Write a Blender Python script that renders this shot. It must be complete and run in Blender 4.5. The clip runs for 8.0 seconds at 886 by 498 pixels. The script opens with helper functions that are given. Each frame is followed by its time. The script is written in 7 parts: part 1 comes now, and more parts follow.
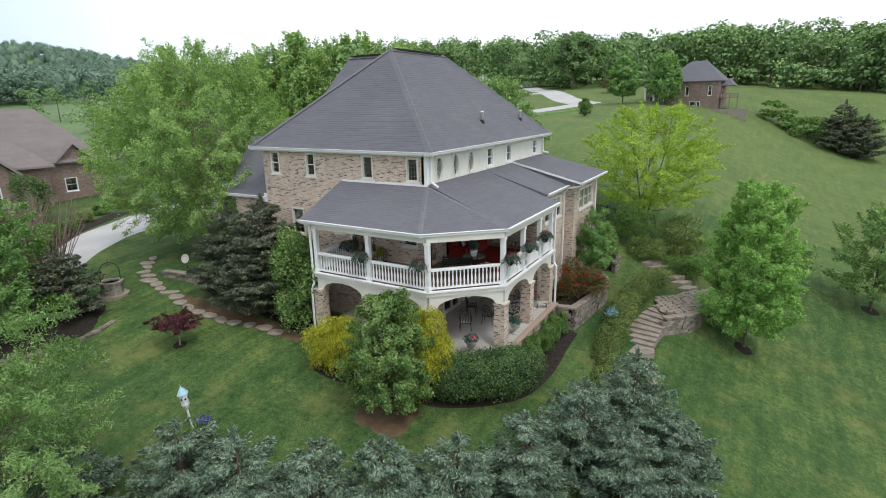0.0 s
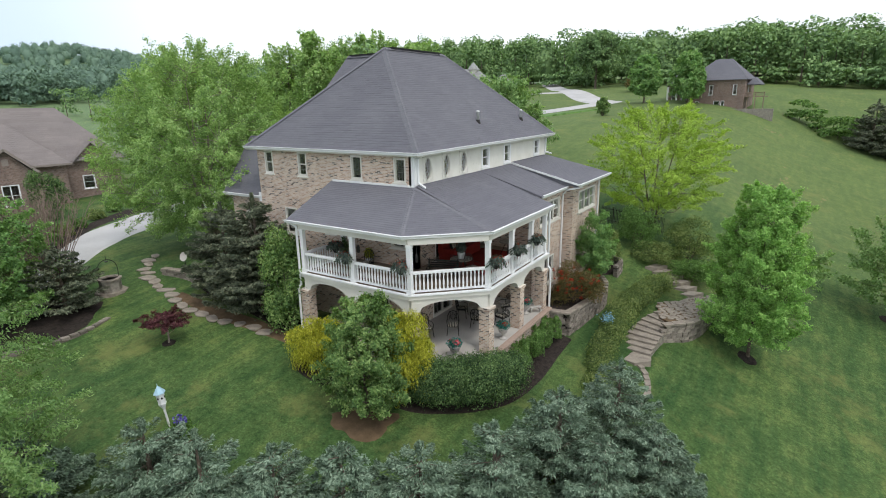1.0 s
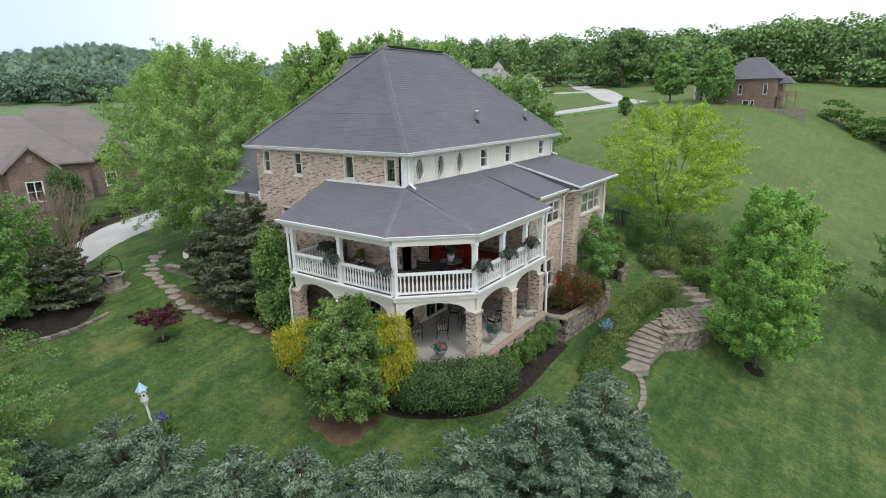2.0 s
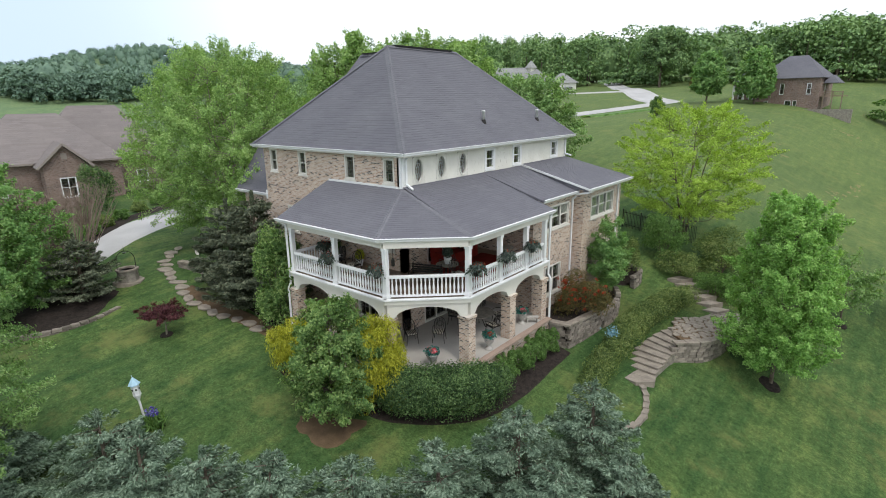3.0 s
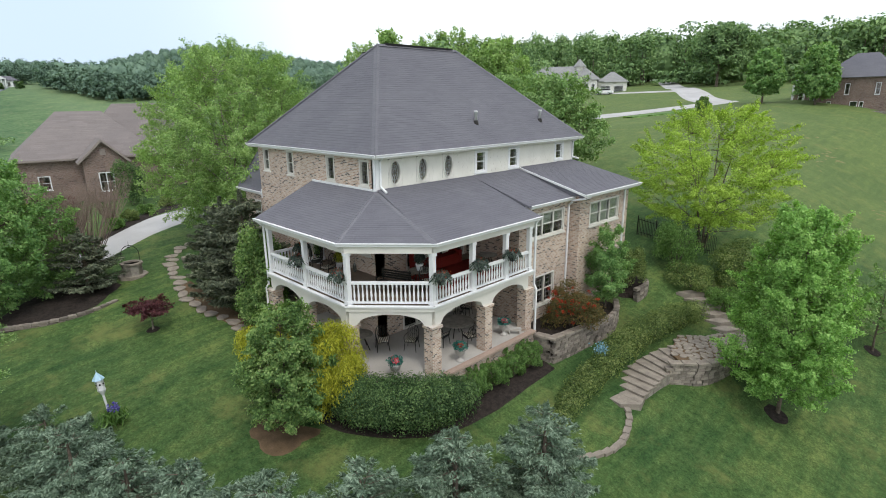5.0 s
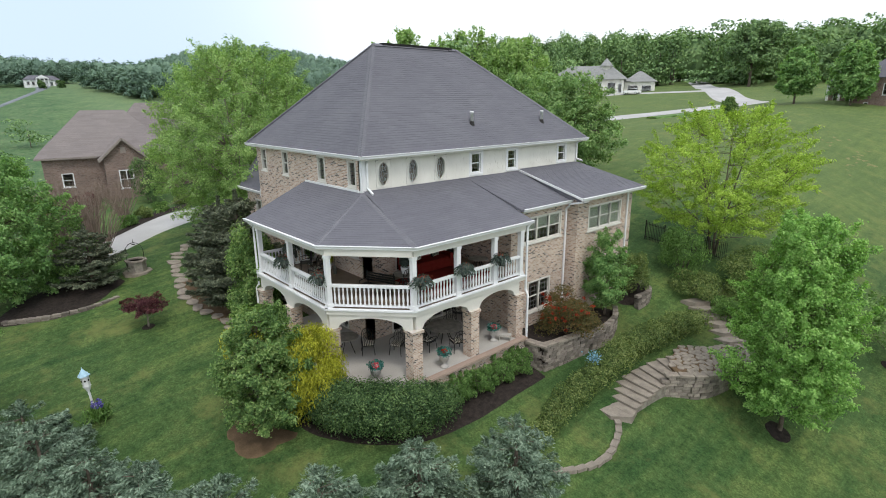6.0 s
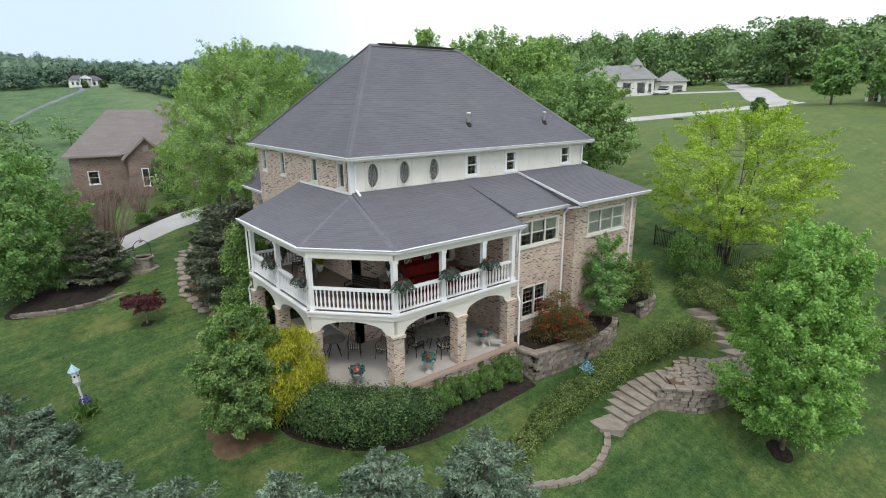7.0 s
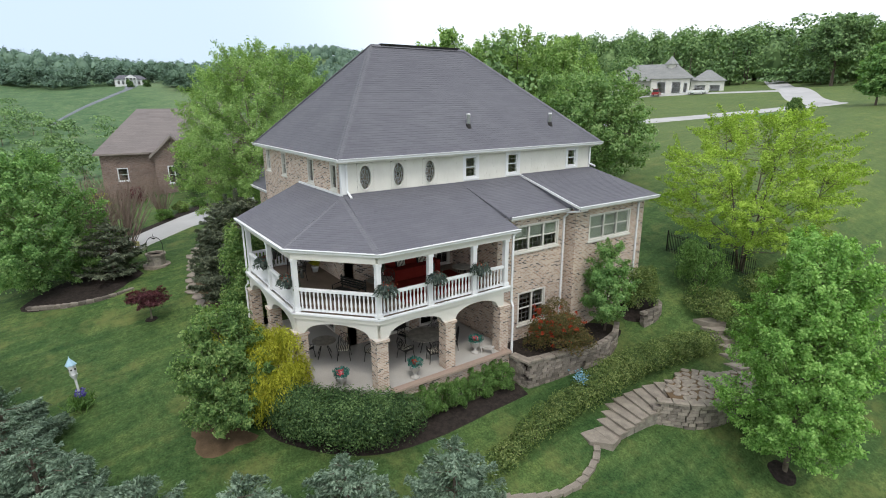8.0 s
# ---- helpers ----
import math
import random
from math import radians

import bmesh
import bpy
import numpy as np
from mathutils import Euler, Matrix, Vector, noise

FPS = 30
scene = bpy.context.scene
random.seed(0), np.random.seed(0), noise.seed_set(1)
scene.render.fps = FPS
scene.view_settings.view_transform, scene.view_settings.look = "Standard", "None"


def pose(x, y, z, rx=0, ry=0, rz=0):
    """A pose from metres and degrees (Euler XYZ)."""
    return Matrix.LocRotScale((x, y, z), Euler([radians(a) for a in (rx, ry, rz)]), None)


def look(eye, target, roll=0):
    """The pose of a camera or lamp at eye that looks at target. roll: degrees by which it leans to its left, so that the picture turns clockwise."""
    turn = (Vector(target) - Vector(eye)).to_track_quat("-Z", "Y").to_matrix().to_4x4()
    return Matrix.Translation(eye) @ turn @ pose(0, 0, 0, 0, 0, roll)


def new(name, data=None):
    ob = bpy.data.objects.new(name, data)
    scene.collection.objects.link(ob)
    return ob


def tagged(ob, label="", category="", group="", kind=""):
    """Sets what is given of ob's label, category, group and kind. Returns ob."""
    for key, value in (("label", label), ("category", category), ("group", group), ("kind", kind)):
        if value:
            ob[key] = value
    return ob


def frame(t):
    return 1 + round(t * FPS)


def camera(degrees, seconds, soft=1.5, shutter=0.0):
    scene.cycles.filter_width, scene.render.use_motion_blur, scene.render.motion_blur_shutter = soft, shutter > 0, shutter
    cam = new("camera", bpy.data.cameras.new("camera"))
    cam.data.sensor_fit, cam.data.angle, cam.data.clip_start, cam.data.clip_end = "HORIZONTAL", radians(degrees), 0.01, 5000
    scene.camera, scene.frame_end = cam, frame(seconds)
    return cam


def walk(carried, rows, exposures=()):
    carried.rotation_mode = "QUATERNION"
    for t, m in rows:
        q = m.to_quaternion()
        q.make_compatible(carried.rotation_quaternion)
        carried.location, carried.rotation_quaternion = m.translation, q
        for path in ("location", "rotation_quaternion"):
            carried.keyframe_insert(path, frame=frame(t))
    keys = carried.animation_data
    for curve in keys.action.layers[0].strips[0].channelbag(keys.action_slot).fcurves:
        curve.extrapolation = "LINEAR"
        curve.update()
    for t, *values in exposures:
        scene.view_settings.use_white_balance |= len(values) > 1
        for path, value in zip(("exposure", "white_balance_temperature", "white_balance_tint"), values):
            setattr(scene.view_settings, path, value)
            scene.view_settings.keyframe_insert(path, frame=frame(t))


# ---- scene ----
cam = camera(79.4, 8.0, soft=1.0)
METRES, EYE, TILT, LEAN, TURN = 14.0, 10.5, 0.0, 0.0, 30.2
ROWS = [
    (0.0, 0.0, 0.0, 0.0, -0.27, -15.33, 1.0),
    (0.5, 0.0601, 0.0171, -0.0006, 0.92, -15.35, 0.99),
    (1.0, 0.1199, 0.0348, -0.001, 2.4, -15.37, 0.97),
    (1.5, 0.179, 0.0532, -0.0018, 3.75, -15.38, 0.94),
    (3.0, 0.3494, 0.1181, -0.0032, 9.24, -15.39, 0.78),
    (3.5, 0.4053, 0.145, -0.0033, 10.92, -15.38, 0.72),
    (4.0, 0.461, 0.1734, -0.0027, 12.34, -15.4, 0.67),
    (4.5, 0.5159, 0.2036, -0.0029, 13.67, -15.41, 0.63),
    (6.0, 0.6781, 0.3014, -0.0006, 18.08, -15.44, 0.45),
    (6.5, 0.7317, 0.3362, 0.0005, 19.79, -15.44, 0.42),
    (7.0, 0.7844, 0.3721, 0.0022, 21.36, -15.44, 0.36),
    (7.5, 0.8357, 0.4079, 0.0041, 23.12, -15.47, 0.29),
    (8.0, 0.8876, 0.4449, 0.0075, 24.99, -15.5, 0.25),
]
walk(cam, [(t, pose(0, 0, EYE, TILT, LEAN, TURN) @ pose(METRES * x, METRES * y, METRES * z, 90 + pitch, roll, yaw)) for t, x, y, z, yaw, pitch, roll in ROWS])

# ---- light ----
world = bpy.data.worlds.new("sky")
scene.world = world
world.use_nodes = True
wn, wl = world.node_tree.nodes, world.node_tree.links
bg = wn["Background"]
sky = wn.new("ShaderNodeTexSky")
sky.sky_type = "NISHITA"
sky.sun_disc = False
sky.sun_elevation, sky.sun_rotation = radians(58), radians(120)
sky.dust_density, sky.air_density = 3.0, 1.2
skys = wn.new("ShaderNodeVectorMath"); skys.operation = "SCALE"; skys.inputs["Scale"].default_value = 0.11
wl.new(sky.outputs["Color"], skys.inputs[0])
wtc = wn.new("ShaderNodeTexCoord")
wnoise = wn.new("ShaderNodeTexNoise")
wnoise.inputs["Scale"].default_value, wnoise.inputs["Detail"].default_value = 2.2, 6
wl.new(wtc.outputs["Generated"], wnoise.inputs["Vector"])
wramp = wn.new("ShaderNodeMapRange")
wramp.inputs["From Min"].default_value, wramp.inputs["From Max"].default_value = 0.34, 0.6
wramp.inputs["To Min"].default_value, wramp.inputs["To Max"].default_value = 0.55, 0.95
wl.new(wnoise.outputs["Fac"], wramp.inputs["Value"])
wmix = wn.new("ShaderNodeMix"); wmix.data_type = "RGBA"
wl.new(wramp.outputs["Result"], wmix.inputs["Factor"])
wl.new(skys.outputs["Vector"], wmix.inputs["A"])
wmix.inputs["B"].default_value = (0.99, 1.04, 1.12, 1)      # the overcast layer
wsep = wn.new("ShaderNodeSeparateXYZ")
wl.new(wtc.outputs["Generated"], wsep.inputs[0])
wside = wn.new("ShaderNodeMapRange")     # a grey-blue bank of cloud over the valley
wside.interpolation_type = "SMOOTHSTEP"
wside.inputs["From Min"].default_value, wside.inputs["From Max"].default_value = -0.72, -0.98
wl.new(wsep.outputs["X"], wside.inputs["Value"])
wbank = wn.new("ShaderNodeMix"); wbank.data_type = "RGBA"
wl.new(wside.outputs["Result"], wbank.inputs["Factor"])
wl.new(wmix.outputs["Result"], wbank.inputs["A"])
wbank.inputs["B"].default_value = (0.52, 0.64, 0.79, 1)
wl.new(wbank.outputs["Result"], bg.inputs["Color"])
bg.inputs["Strength"].default_value = 1.0
sun = new("sun", bpy.data.lights.new("sun", "SUN"))
sun.data.energy, sun.data.angle, sun.data.color = 1.0, radians(14), (1.0, 0.96, 0.9)
sun.matrix_world = look((30, -14, 55), (0, 0, 0))
scene.view_settings.exposure = 0.48


# ---- materials ----
def mat_base(name, rough=0.8, spec=0.3):
    m = bpy.data.materials.new(name)
    m.use_nodes = True
    b = m.node_tree.nodes["Principled BSDF"]
    b.inputs["Roughness"].default_value = rough
    b.inputs["Specular IOR Level"].default_value = spec
    return m, m.node_tree.nodes, m.node_tree.links, b


def nd(n, kind, **vals):
    node = n.new(kind)
    for k, v in vals.items():
        node.inputs[k.replace("_", " ")].default_value = v
    return node


def ramp(n, stops):
    r = n.new("ShaderNodeValToRGB")
    e = r.color_ramp.elements
    while len(e) < len(stops):
        e.new(0.5)
    for el, (p, c) in zip(e, stops):
        el.position, el.color = p, (*c, 1)
    return r


def mixc(n, l, fac, a, b, kind="MIX"):
    m = n.new("ShaderNodeMix")
    m.data_type, m.blend_type = "RGBA", kind
    for sock, v in (("Factor", fac), ("A", a), ("B", b)):
        if isinstance(v, (int, float)):
            m.inputs[sock].default_value = v
        elif isinstance(v, tuple):
            m.inputs[sock].default_value = (*v, 1)
        else:
            l.new(v, m.inputs[sock])
    return m.outputs["Result"]


def surface(name, c1, c2, scale=3.0, fine=60.0, rough=0.8, spec=0.3, bump=0.15, metal=0.0, dirt=0.25):
    """A plain weathered surface: two colours mottled at two scales, with fine relief."""
    m, n, l, b = mat_base(name, rough, spec)
    tc = n.new("ShaderNodeTexCoord")
    big = nd(n, "ShaderNodeTexNoise", Scale=scale, Detail=5.0)
    small = nd(n, "ShaderNodeTexNoise", Scale=fine, Detail=3.0)
    l.new(tc.outputs["Object"], big.inputs["Vector"]); l.new(tc.outputs["Object"], small.inputs["Vector"])
    r = ramp(n, [(0.3, c1), (0.7, c2)])
    l.new(big.outputs["Fac"], r.inputs["Fac"])
    dark = ramp(n, [(0.25, (1 - dirt,) * 3), (0.75, (1, 1, 1))])
    l.new(small.outputs["Fac"], dark.inputs["Fac"])
    l.new(mixc(n, l, 1.0, r.outputs["Color"], dark.outputs["Color"], "MULTIPLY"), b.inputs["Base Color"])
    bp = nd(n, "ShaderNodeBump", Strength=bump, Distance=0.02)
    l.new(small.outputs["Fac"], bp.inputs["Height"]); l.new(bp.outputs["Normal"], b.inputs["Normal"])
    b.inputs["Metallic"].default_value = metal
    return m


def leafy(name, dark, mid, light, clump=1.2, rough=0.65, trans=0.35):
    """Foliage: every leaf its own shade, whole clumps lighter or darker, light shining through."""
    m, n, l, b = mat_base(name, rough, 0.25)
    geo, tc = n.new("ShaderNodeNewGeometry"), n.new("ShaderNodeTexCoord")
    r = ramp(n, [(0.0, dark), (0.55, mid), (1.0, light)])
    nz = nd(n, "ShaderNodeTexNoise", Scale=clump, Detail=3.0)
    l.new(tc.outputs["Object"], nz.inputs["Vector"])
    mr = nd(n, "ShaderNodeMapRange", From_Min=0.3, From_Max=0.7, To_Min=-0.28, To_Max=0.28)
    l.new(nz.outputs["Fac"], mr.inputs["Value"])
    add = n.new("ShaderNodeMath"); add.operation = "ADD"; add.use_clamp = True
    l.new(geo.outputs["Random Per Island"], add.inputs[0]); l.new(mr.outputs["Result"], add.inputs[1])
    l.new(add.outputs[0], r.inputs["Fac"])
    l.new(r.outputs["Color"], b.inputs["Base Color"])
    tr = n.new("ShaderNodeBsdfTranslucent")
    l.new(mixc(n, l, 1.0, r.outputs["Color"], (1.25, 1.3, 0.6), "MULTIPLY"), tr.inputs["Color"])
    ms = nd(n, "ShaderNodeMixShader", Fac=trans)
    l.new(b.outputs["BSDF"], ms.inputs[1]); l.new(tr.outputs["BSDF"], ms.inputs[2])
    l.new(ms.outputs["Shader"], n["Material Output"].inputs["Surface"])
    return m


def brickwork(name, cols, mortar, bw=0.203, bh=0.0677, joint=0.01, rough=0.85):
    """Running-bond brick at true size on walls along x or y."""
    m, n, l, b = mat_base(name, rough, 0.2)
    tc, geo = n.new("ShaderNodeTexCoord"), n.new("ShaderNodeNewGeometry")
    sp, sn = n.new("ShaderNodeSeparateXYZ"), n.new("ShaderNodeSeparateXYZ")
    l.new(geo.outputs["Position"], sp.inputs[0]); l.new(geo.outputs["True Normal"], sn.inputs[0])
    ax = n.new("ShaderNodeMath"); ax.operation = "ABSOLUTE"
    l.new(sn.outputs["X"], ax.inputs[0])
    gt = n.new("ShaderNodeMath"); gt.operation = "GREATER_THAN"; gt.inputs[1].default_value = 0.6
    l.new(ax.outputs[0], gt.inputs[0])
    mx = n.new("ShaderNodeMix"); mx.data_type = "FLOAT"
    l.new(gt.outputs[0], mx.inputs["Factor"]); l.new(sp.outputs["X"], mx.inputs["A"]); l.new(sp.outputs["Y"], mx.inputs["B"])
    cb = n.new("ShaderNodeCombineXYZ")
    l.new(mx.outputs["Result"], cb.inputs["X"]); l.new(sp.outputs["Z"], cb.inputs["Y"])
    br = n.new("ShaderNodeTexBrick")
    br.offset = 0.5
    for k, v in (("Scale", 1.0), ("Mortar Size", joint), ("Mortar Smooth", 0.2), ("Bias", 0.0), ("Brick Width", bw), ("Row Height", bh)):
        br.inputs[k].default_value = v
    br.inputs["Color1"].default_value, br.inputs["Color2"].default_value = (0, 0, 0, 1), (1, 1, 1, 1)
    br.inputs["Mortar"].default_value = (0.5, 0.5, 0.5, 1)
    l.new(cb.outputs[0], br.inputs["Vector"])
    r = ramp(n, cols)
    r.color_ramp.interpolation = "CONSTANT"
    l.new(br.outputs["Color"], r.inputs["Fac"])
    nz = nd(n, "ShaderNodeTexNoise", Scale=0.7, Detail=5.0)
    l.new(geo.outputs["Position"], nz.inputs["Vector"])
    st = ramp(n, [(0.3, (0.82, 0.82, 0.82)), (0.7, (1.08, 1.06, 1.03))])
    l.new(nz.outputs["Fac"], st.inputs["Fac"])
    withm = mixc(n, l, br.outputs["Fac"], r.outputs["Color"], mortar)
    l.new(mixc(n, l, 1.0, withm, st.outputs["Color"], "MULTIPLY"), b.inputs["Base Color"])
    bp = nd(n, "ShaderNodeBump", Strength=0.6, Distance=0.008)
    bp.invert = True
    l.new(br.outputs["Fac"], bp.inputs["Height"]); l.new(bp.outputs["Normal"], b.inputs["Normal"])
    return m


def shingle(name, c1, c2, c3):
    """Asphalt shingle: every tab its own grey, granular, streaked by weather."""
    m, n, l, b = mat_base(name, 0.9, 0.2)
    geo = n.new("ShaderNodeNewGeometry")
    nz = nd(n, "ShaderNodeTexNoise", Scale=0.45, Detail=6.0)
    gr = nd(n, "ShaderNodeTexNoise", Scale=45.0, Detail=2.0)
    for t in (nz, gr):
        l.new(geo.outputs["Position"], t.inputs["Vector"])
    r = ramp(n, [(0.0, c1), (0.5, c2), (1.0, c3)])
    l.new(geo.outputs["Random Per Island"], r.inputs["Fac"])
    st = ramp(n, [(0.3, (0.93, 0.93, 0.94)), (0.7, (1.05, 1.05, 1.04))])
    l.new(nz.outputs["Fac"], st.inputs["Fac"])
    g2 = ramp(n, [(0.3, (0.8, 0.8, 0.8)), (0.7, (1.15, 1.15, 1.15))])
    l.new(gr.outputs["Fac"], g2.inputs["Fac"])
    c = mixc(n, l, 1.0, r.outputs["Color"], st.outputs["Color"], "MULTIPLY")
    l.new(mixc(n, l, 1.0, c, g2.outputs["Color"], "MULTIPLY"), b.inputs["Base Color"])
    bp = nd(n, "ShaderNodeBump", Strength=0.3, Distance=0.01)
    l.new(gr.outputs["Fac"], bp.inputs["Height"]); l.new(bp.outputs["Normal"], b.inputs["Normal"])
    return m


def lawn(name):
    """Mown grass: fine blades, patches of clover, yellowed spots and faint mowing streaks."""
    m, n, l, b = mat_base(name, 0.9, 0.15)
    geo = n.new("ShaderNodeNewGeometry")
    P = geo.outputs["Position"]
    big = nd(n, "ShaderNodeTexNoise", Scale=0.11, Detail=6.0, Roughness=0.6)
    mid = nd(n, "ShaderNodeTexNoise", Scale=0.9, Detail=6.0, Roughness=0.65)
    fin = nd(n, "ShaderNodeTexNoise", Scale=14.0, Detail=5.0, Roughness=0.7)
    for t in (big, mid, fin):
        l.new(P, t.inputs["Vector"])
    a = ramp(n, [(0.3, (0.038, 0.082, 0.031)), (0.5, (0.061, 0.113, 0.044)), (0.72, (0.098, 0.145, 0.060))])
    l.new(mid.outputs["Fac"], a.inputs["Fac"])
    bb = ramp(n, [(0.35, (0.72, 0.80, 0.74)), (0.65, (1.22, 1.12, 0.98))])
    l.new(big.outputs["Fac"], bb.inputs["Fac"])
    c = mixc(n, l, 1.0, a.outputs["Color"], bb.outputs["Color"], "MULTIPLY")
    f = ramp(n, [(0.3, (0.5, 0.54, 0.48)), (0.7, (1.45, 1.42, 1.38))])
    l.new(fin.outputs["Fac"], f.inputs["Fac"])
    c = mixc(n, l, 1.0, c, f.outputs["Color"], "MULTIPLY")
    tuf = nd(n, "ShaderNodeTexNoise", Scale=4.5, Detail=6.0, Roughness=0.7)
    l.new(P, tuf.inputs["Vector"])
    tr_ = ramp(n, [(0.3, (0.58, 0.63, 0.56)), (0.7, (1.42, 1.36, 1.36))])
    l.new(tuf.outputs["Fac"], tr_.inputs["Fac"])
    c = mixc(n, l, 1.0, c, tr_.outputs["Color"], "MULTIPLY")
    mp = nd(n, "ShaderNodeMapping", Rotation=(0, 0, 0.95), Scale=(2.2, 0.22, 1.0))
    l.new(P, mp.inputs["Vector"])
    stk = nd(n, "ShaderNodeTexNoise", Scale=0.9, Detail=5.0, Roughness=0.6)
    l.new(mp.outputs["Vector"], stk.inputs["Vector"])
    sr = ramp(n, [(0.35, (0.74, 0.82, 0.76)), (0.68, (1.34, 1.18, 1.06))])
    l.new(stk.outputs["Fac"], sr.inputs["Fac"])
    c = mixc(n, l, 1.0, c, sr.outputs["Color"], "MULTIPLY")
    dry = nd(n, "ShaderNodeTexNoise", Scale=0.35, Detail=7.0, Roughness=0.7)
    l.new(P, dry.inputs["Vector"])
    dm = ramp(n, [(0.53, (0, 0, 0)), (0.70, (0.7, 0.7, 0.7))])
    l.new(dry.outputs["Fac"], dm.inputs["Fac"])
    c = mixc(n, l, dm.outputs["Color"], c, (0.155, 0.165, 0.055))
    sep = n.new("ShaderNodeSeparateXYZ")
    l.new(P, sep.inputs[0])
    up = nd(n, "ShaderNodeMapRange", From_Min=44.0, From_Max=70.0)      # longer, paler meadow grass up the hill
    up.interpolation_type = "SMOOTHSTEP"
    l.new(sep.outputs["Y"], up.inputs["Value"])
    c = mixc(n, l, up.outputs["Result"], c, mixc(n, l, 0.5, mixc(n, l, 1.0, c, (1.38, 1.26, 1.15), "MULTIPLY"), (0.112, 0.152, 0.056)))
    valley_haze = nd(n, "ShaderNodeMapRange", From_Min=-75.0, From_Max=-150.0)      # pasture across the valley: distance haze put into its colour, paler and bluer
    valley_haze.interpolation_type = "SMOOTHSTEP"
    l.new(sep.outputs["X"], valley_haze.inputs["Value"])
    c = mixc(n, l, valley_haze.outputs["Result"], c, mixc(n, l, 1.0, c, (1.25, 1.3, 1.9), "MULTIPLY"))
    l.new(c, b.inputs["Base Color"])
    bp = nd(n, "ShaderNodeBump", Strength=0.7, Distance=0.05)
    l.new(fin.outputs["Fac"], bp.inputs["Height"]); l.new(bp.outputs["Normal"], b.inputs["Normal"])
    return m


M = {}
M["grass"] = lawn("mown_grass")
M["brick"] = brickwork("tan_brick", [(0.0, (0.12, 0.10, 0.09)), (0.11, (0.38, 0.265, 0.20)), (0.30, (0.50, 0.385, 0.30)), (0.58, (0.56, 0.455, 0.37)), (0.84, (0.45, 0.325, 0.255))], (0.60, 0.55, 0.49))
M["soldier"] = surface("rowlock_brick", (0.36, 0.26, 0.21), (0.52, 0.41, 0.33), 6, 40, 0.85, 0.2, 0.3, 0, 0.25)
M["redbrick"] = brickwork("brown_brick", [(0.0, (0.11, 0.075, 0.065)), (0.15, (0.20, 0.135, 0.115)), (0.5, (0.25, 0.175, 0.15)), (0.8, (0.18, 0.12, 0.10))], (0.30, 0.26, 0.235))
M["shingle"] = shingle("grey_shingle", (0.128, 0.128, 0.146), (0.134, 0.134, 0.153), (0.142, 0.142, 0.160))
M["capping"] = shingle("grey_cap_shingle", (0.150, 0.150, 0.168), (0.160, 0.160, 0.178), (0.170, 0.170, 0.188))
M["shingle_brown"] = shingle("brown_shingle", (0.185, 0.164, 0.158), (0.198, 0.177, 0.170), (0.214, 0.190, 0.183))
M["siding"] = surface("cream_siding", (0.66, 0.65, 0.59), (0.74, 0.73, 0.67), 1.3, 30, 0.6, 0.3, 0.1, 0, 0.1)
M["trim"] = surface("cream_trim", (0.60, 0.585, 0.53), (0.67, 0.655, 0.60), 0.8, 25, 0.55, 0.35, 0.06, 0, 0.08)
M["white"] = surface("white_paint", (0.70, 0.715, 0.72), (0.77, 0.78, 0.78), 2, 30, 0.45, 0.4, 0.05, 0, 0.08)
M["concrete"] = surface("patio_concrete", (0.40, 0.38, 0.35), (0.50, 0.48, 0.44), 0.6, 18, 0.8, 0.25, 0.1, 0, 0.15)
M["drive"] = surface("driveway_concrete", (0.38, 0.375, 0.37), (0.47, 0.465, 0.46), 0.3, 12, 0.85, 0.2, 0.1, 0, 0.12)
M["stone"] = surface("grey_stone", (0.22, 0.20, 0.17), (0.38, 0.35, 0.30), 4, 40, 0.85, 0.2, 0.5, 0, 0.4)
M["flag"] = surface("sandstone", (0.235, 0.205, 0.17), (0.37, 0.325, 0.27), 2.5, 35, 0.85, 0.2, 0.35, 0, 0.3)
M["mulch"] = surface("dark_mulch", (0.030, 0.025, 0.022), (0.062, 0.050, 0.043), 6, 45, 0.95, 0.1, 1.0, 0, 0.6)
M["dirt"] = surface("bare_soil", (0.12, 0.085, 0.05), (0.19, 0.13, 0.08), 3, 45, 0.95, 0.1, 0.6, 0, 0.4)
M["bark"] = surface("bark", (0.10, 0.08, 0.06), (0.20, 0.165, 0.13), 5, 50, 0.9, 0.1, 0.7, 0, 0.4)
M["birchbark"] = surface("pale_bark", (0.22, 0.18, 0.14), (0.42, 0.37, 0.31), 5, 50, 0.9, 0.1, 0.5, 0, 0.4)
M["iron"] = surface("dark_iron", (0.018, 0.017, 0.016), (0.035, 0.033, 0.03), 8, 60, 0.45, 0.5, 0.1, 0.6, 0.2)
# near-black floors and ceilings: the dimness of unlit rooms put into their colour
M["dark"] = surface("unlit_inside", (0.05, 0.045, 0.04), (0.08, 0.07, 0.062), 2, 20, 0.9, 0.1, 0.05)
M["ceil"] = surface("porch_ceiling", (0.40, 0.38, 0.33), (0.46, 0.44, 0.39), 1, 20, 0.8, 0.2, 0.05)
M["deckfloor"] = surface("tan_deck_floor", (0.20, 0.15, 0.11), (0.28, 0.21, 0.16), 1.5, 20, 0.7, 0.3, 0.1)
M["red"] = surface("red_fabric", (0.17, 0.018, 0.014), (0.21, 0.024, 0.018), 3, 80, 0.9, 0.1, 0.2)
M["leaf_green"] = leafy("fresh_leaves", (0.125, 0.260, 0.062), (0.240, 0.450, 0.110), (0.390, 0.590, 0.200))
M["leaf_lime"] = leafy("lime_leaves", (0.190, 0.285, 0.039), (0.340, 0.500, 0.075), (0.500, 0.640, 0.140), 0.6)
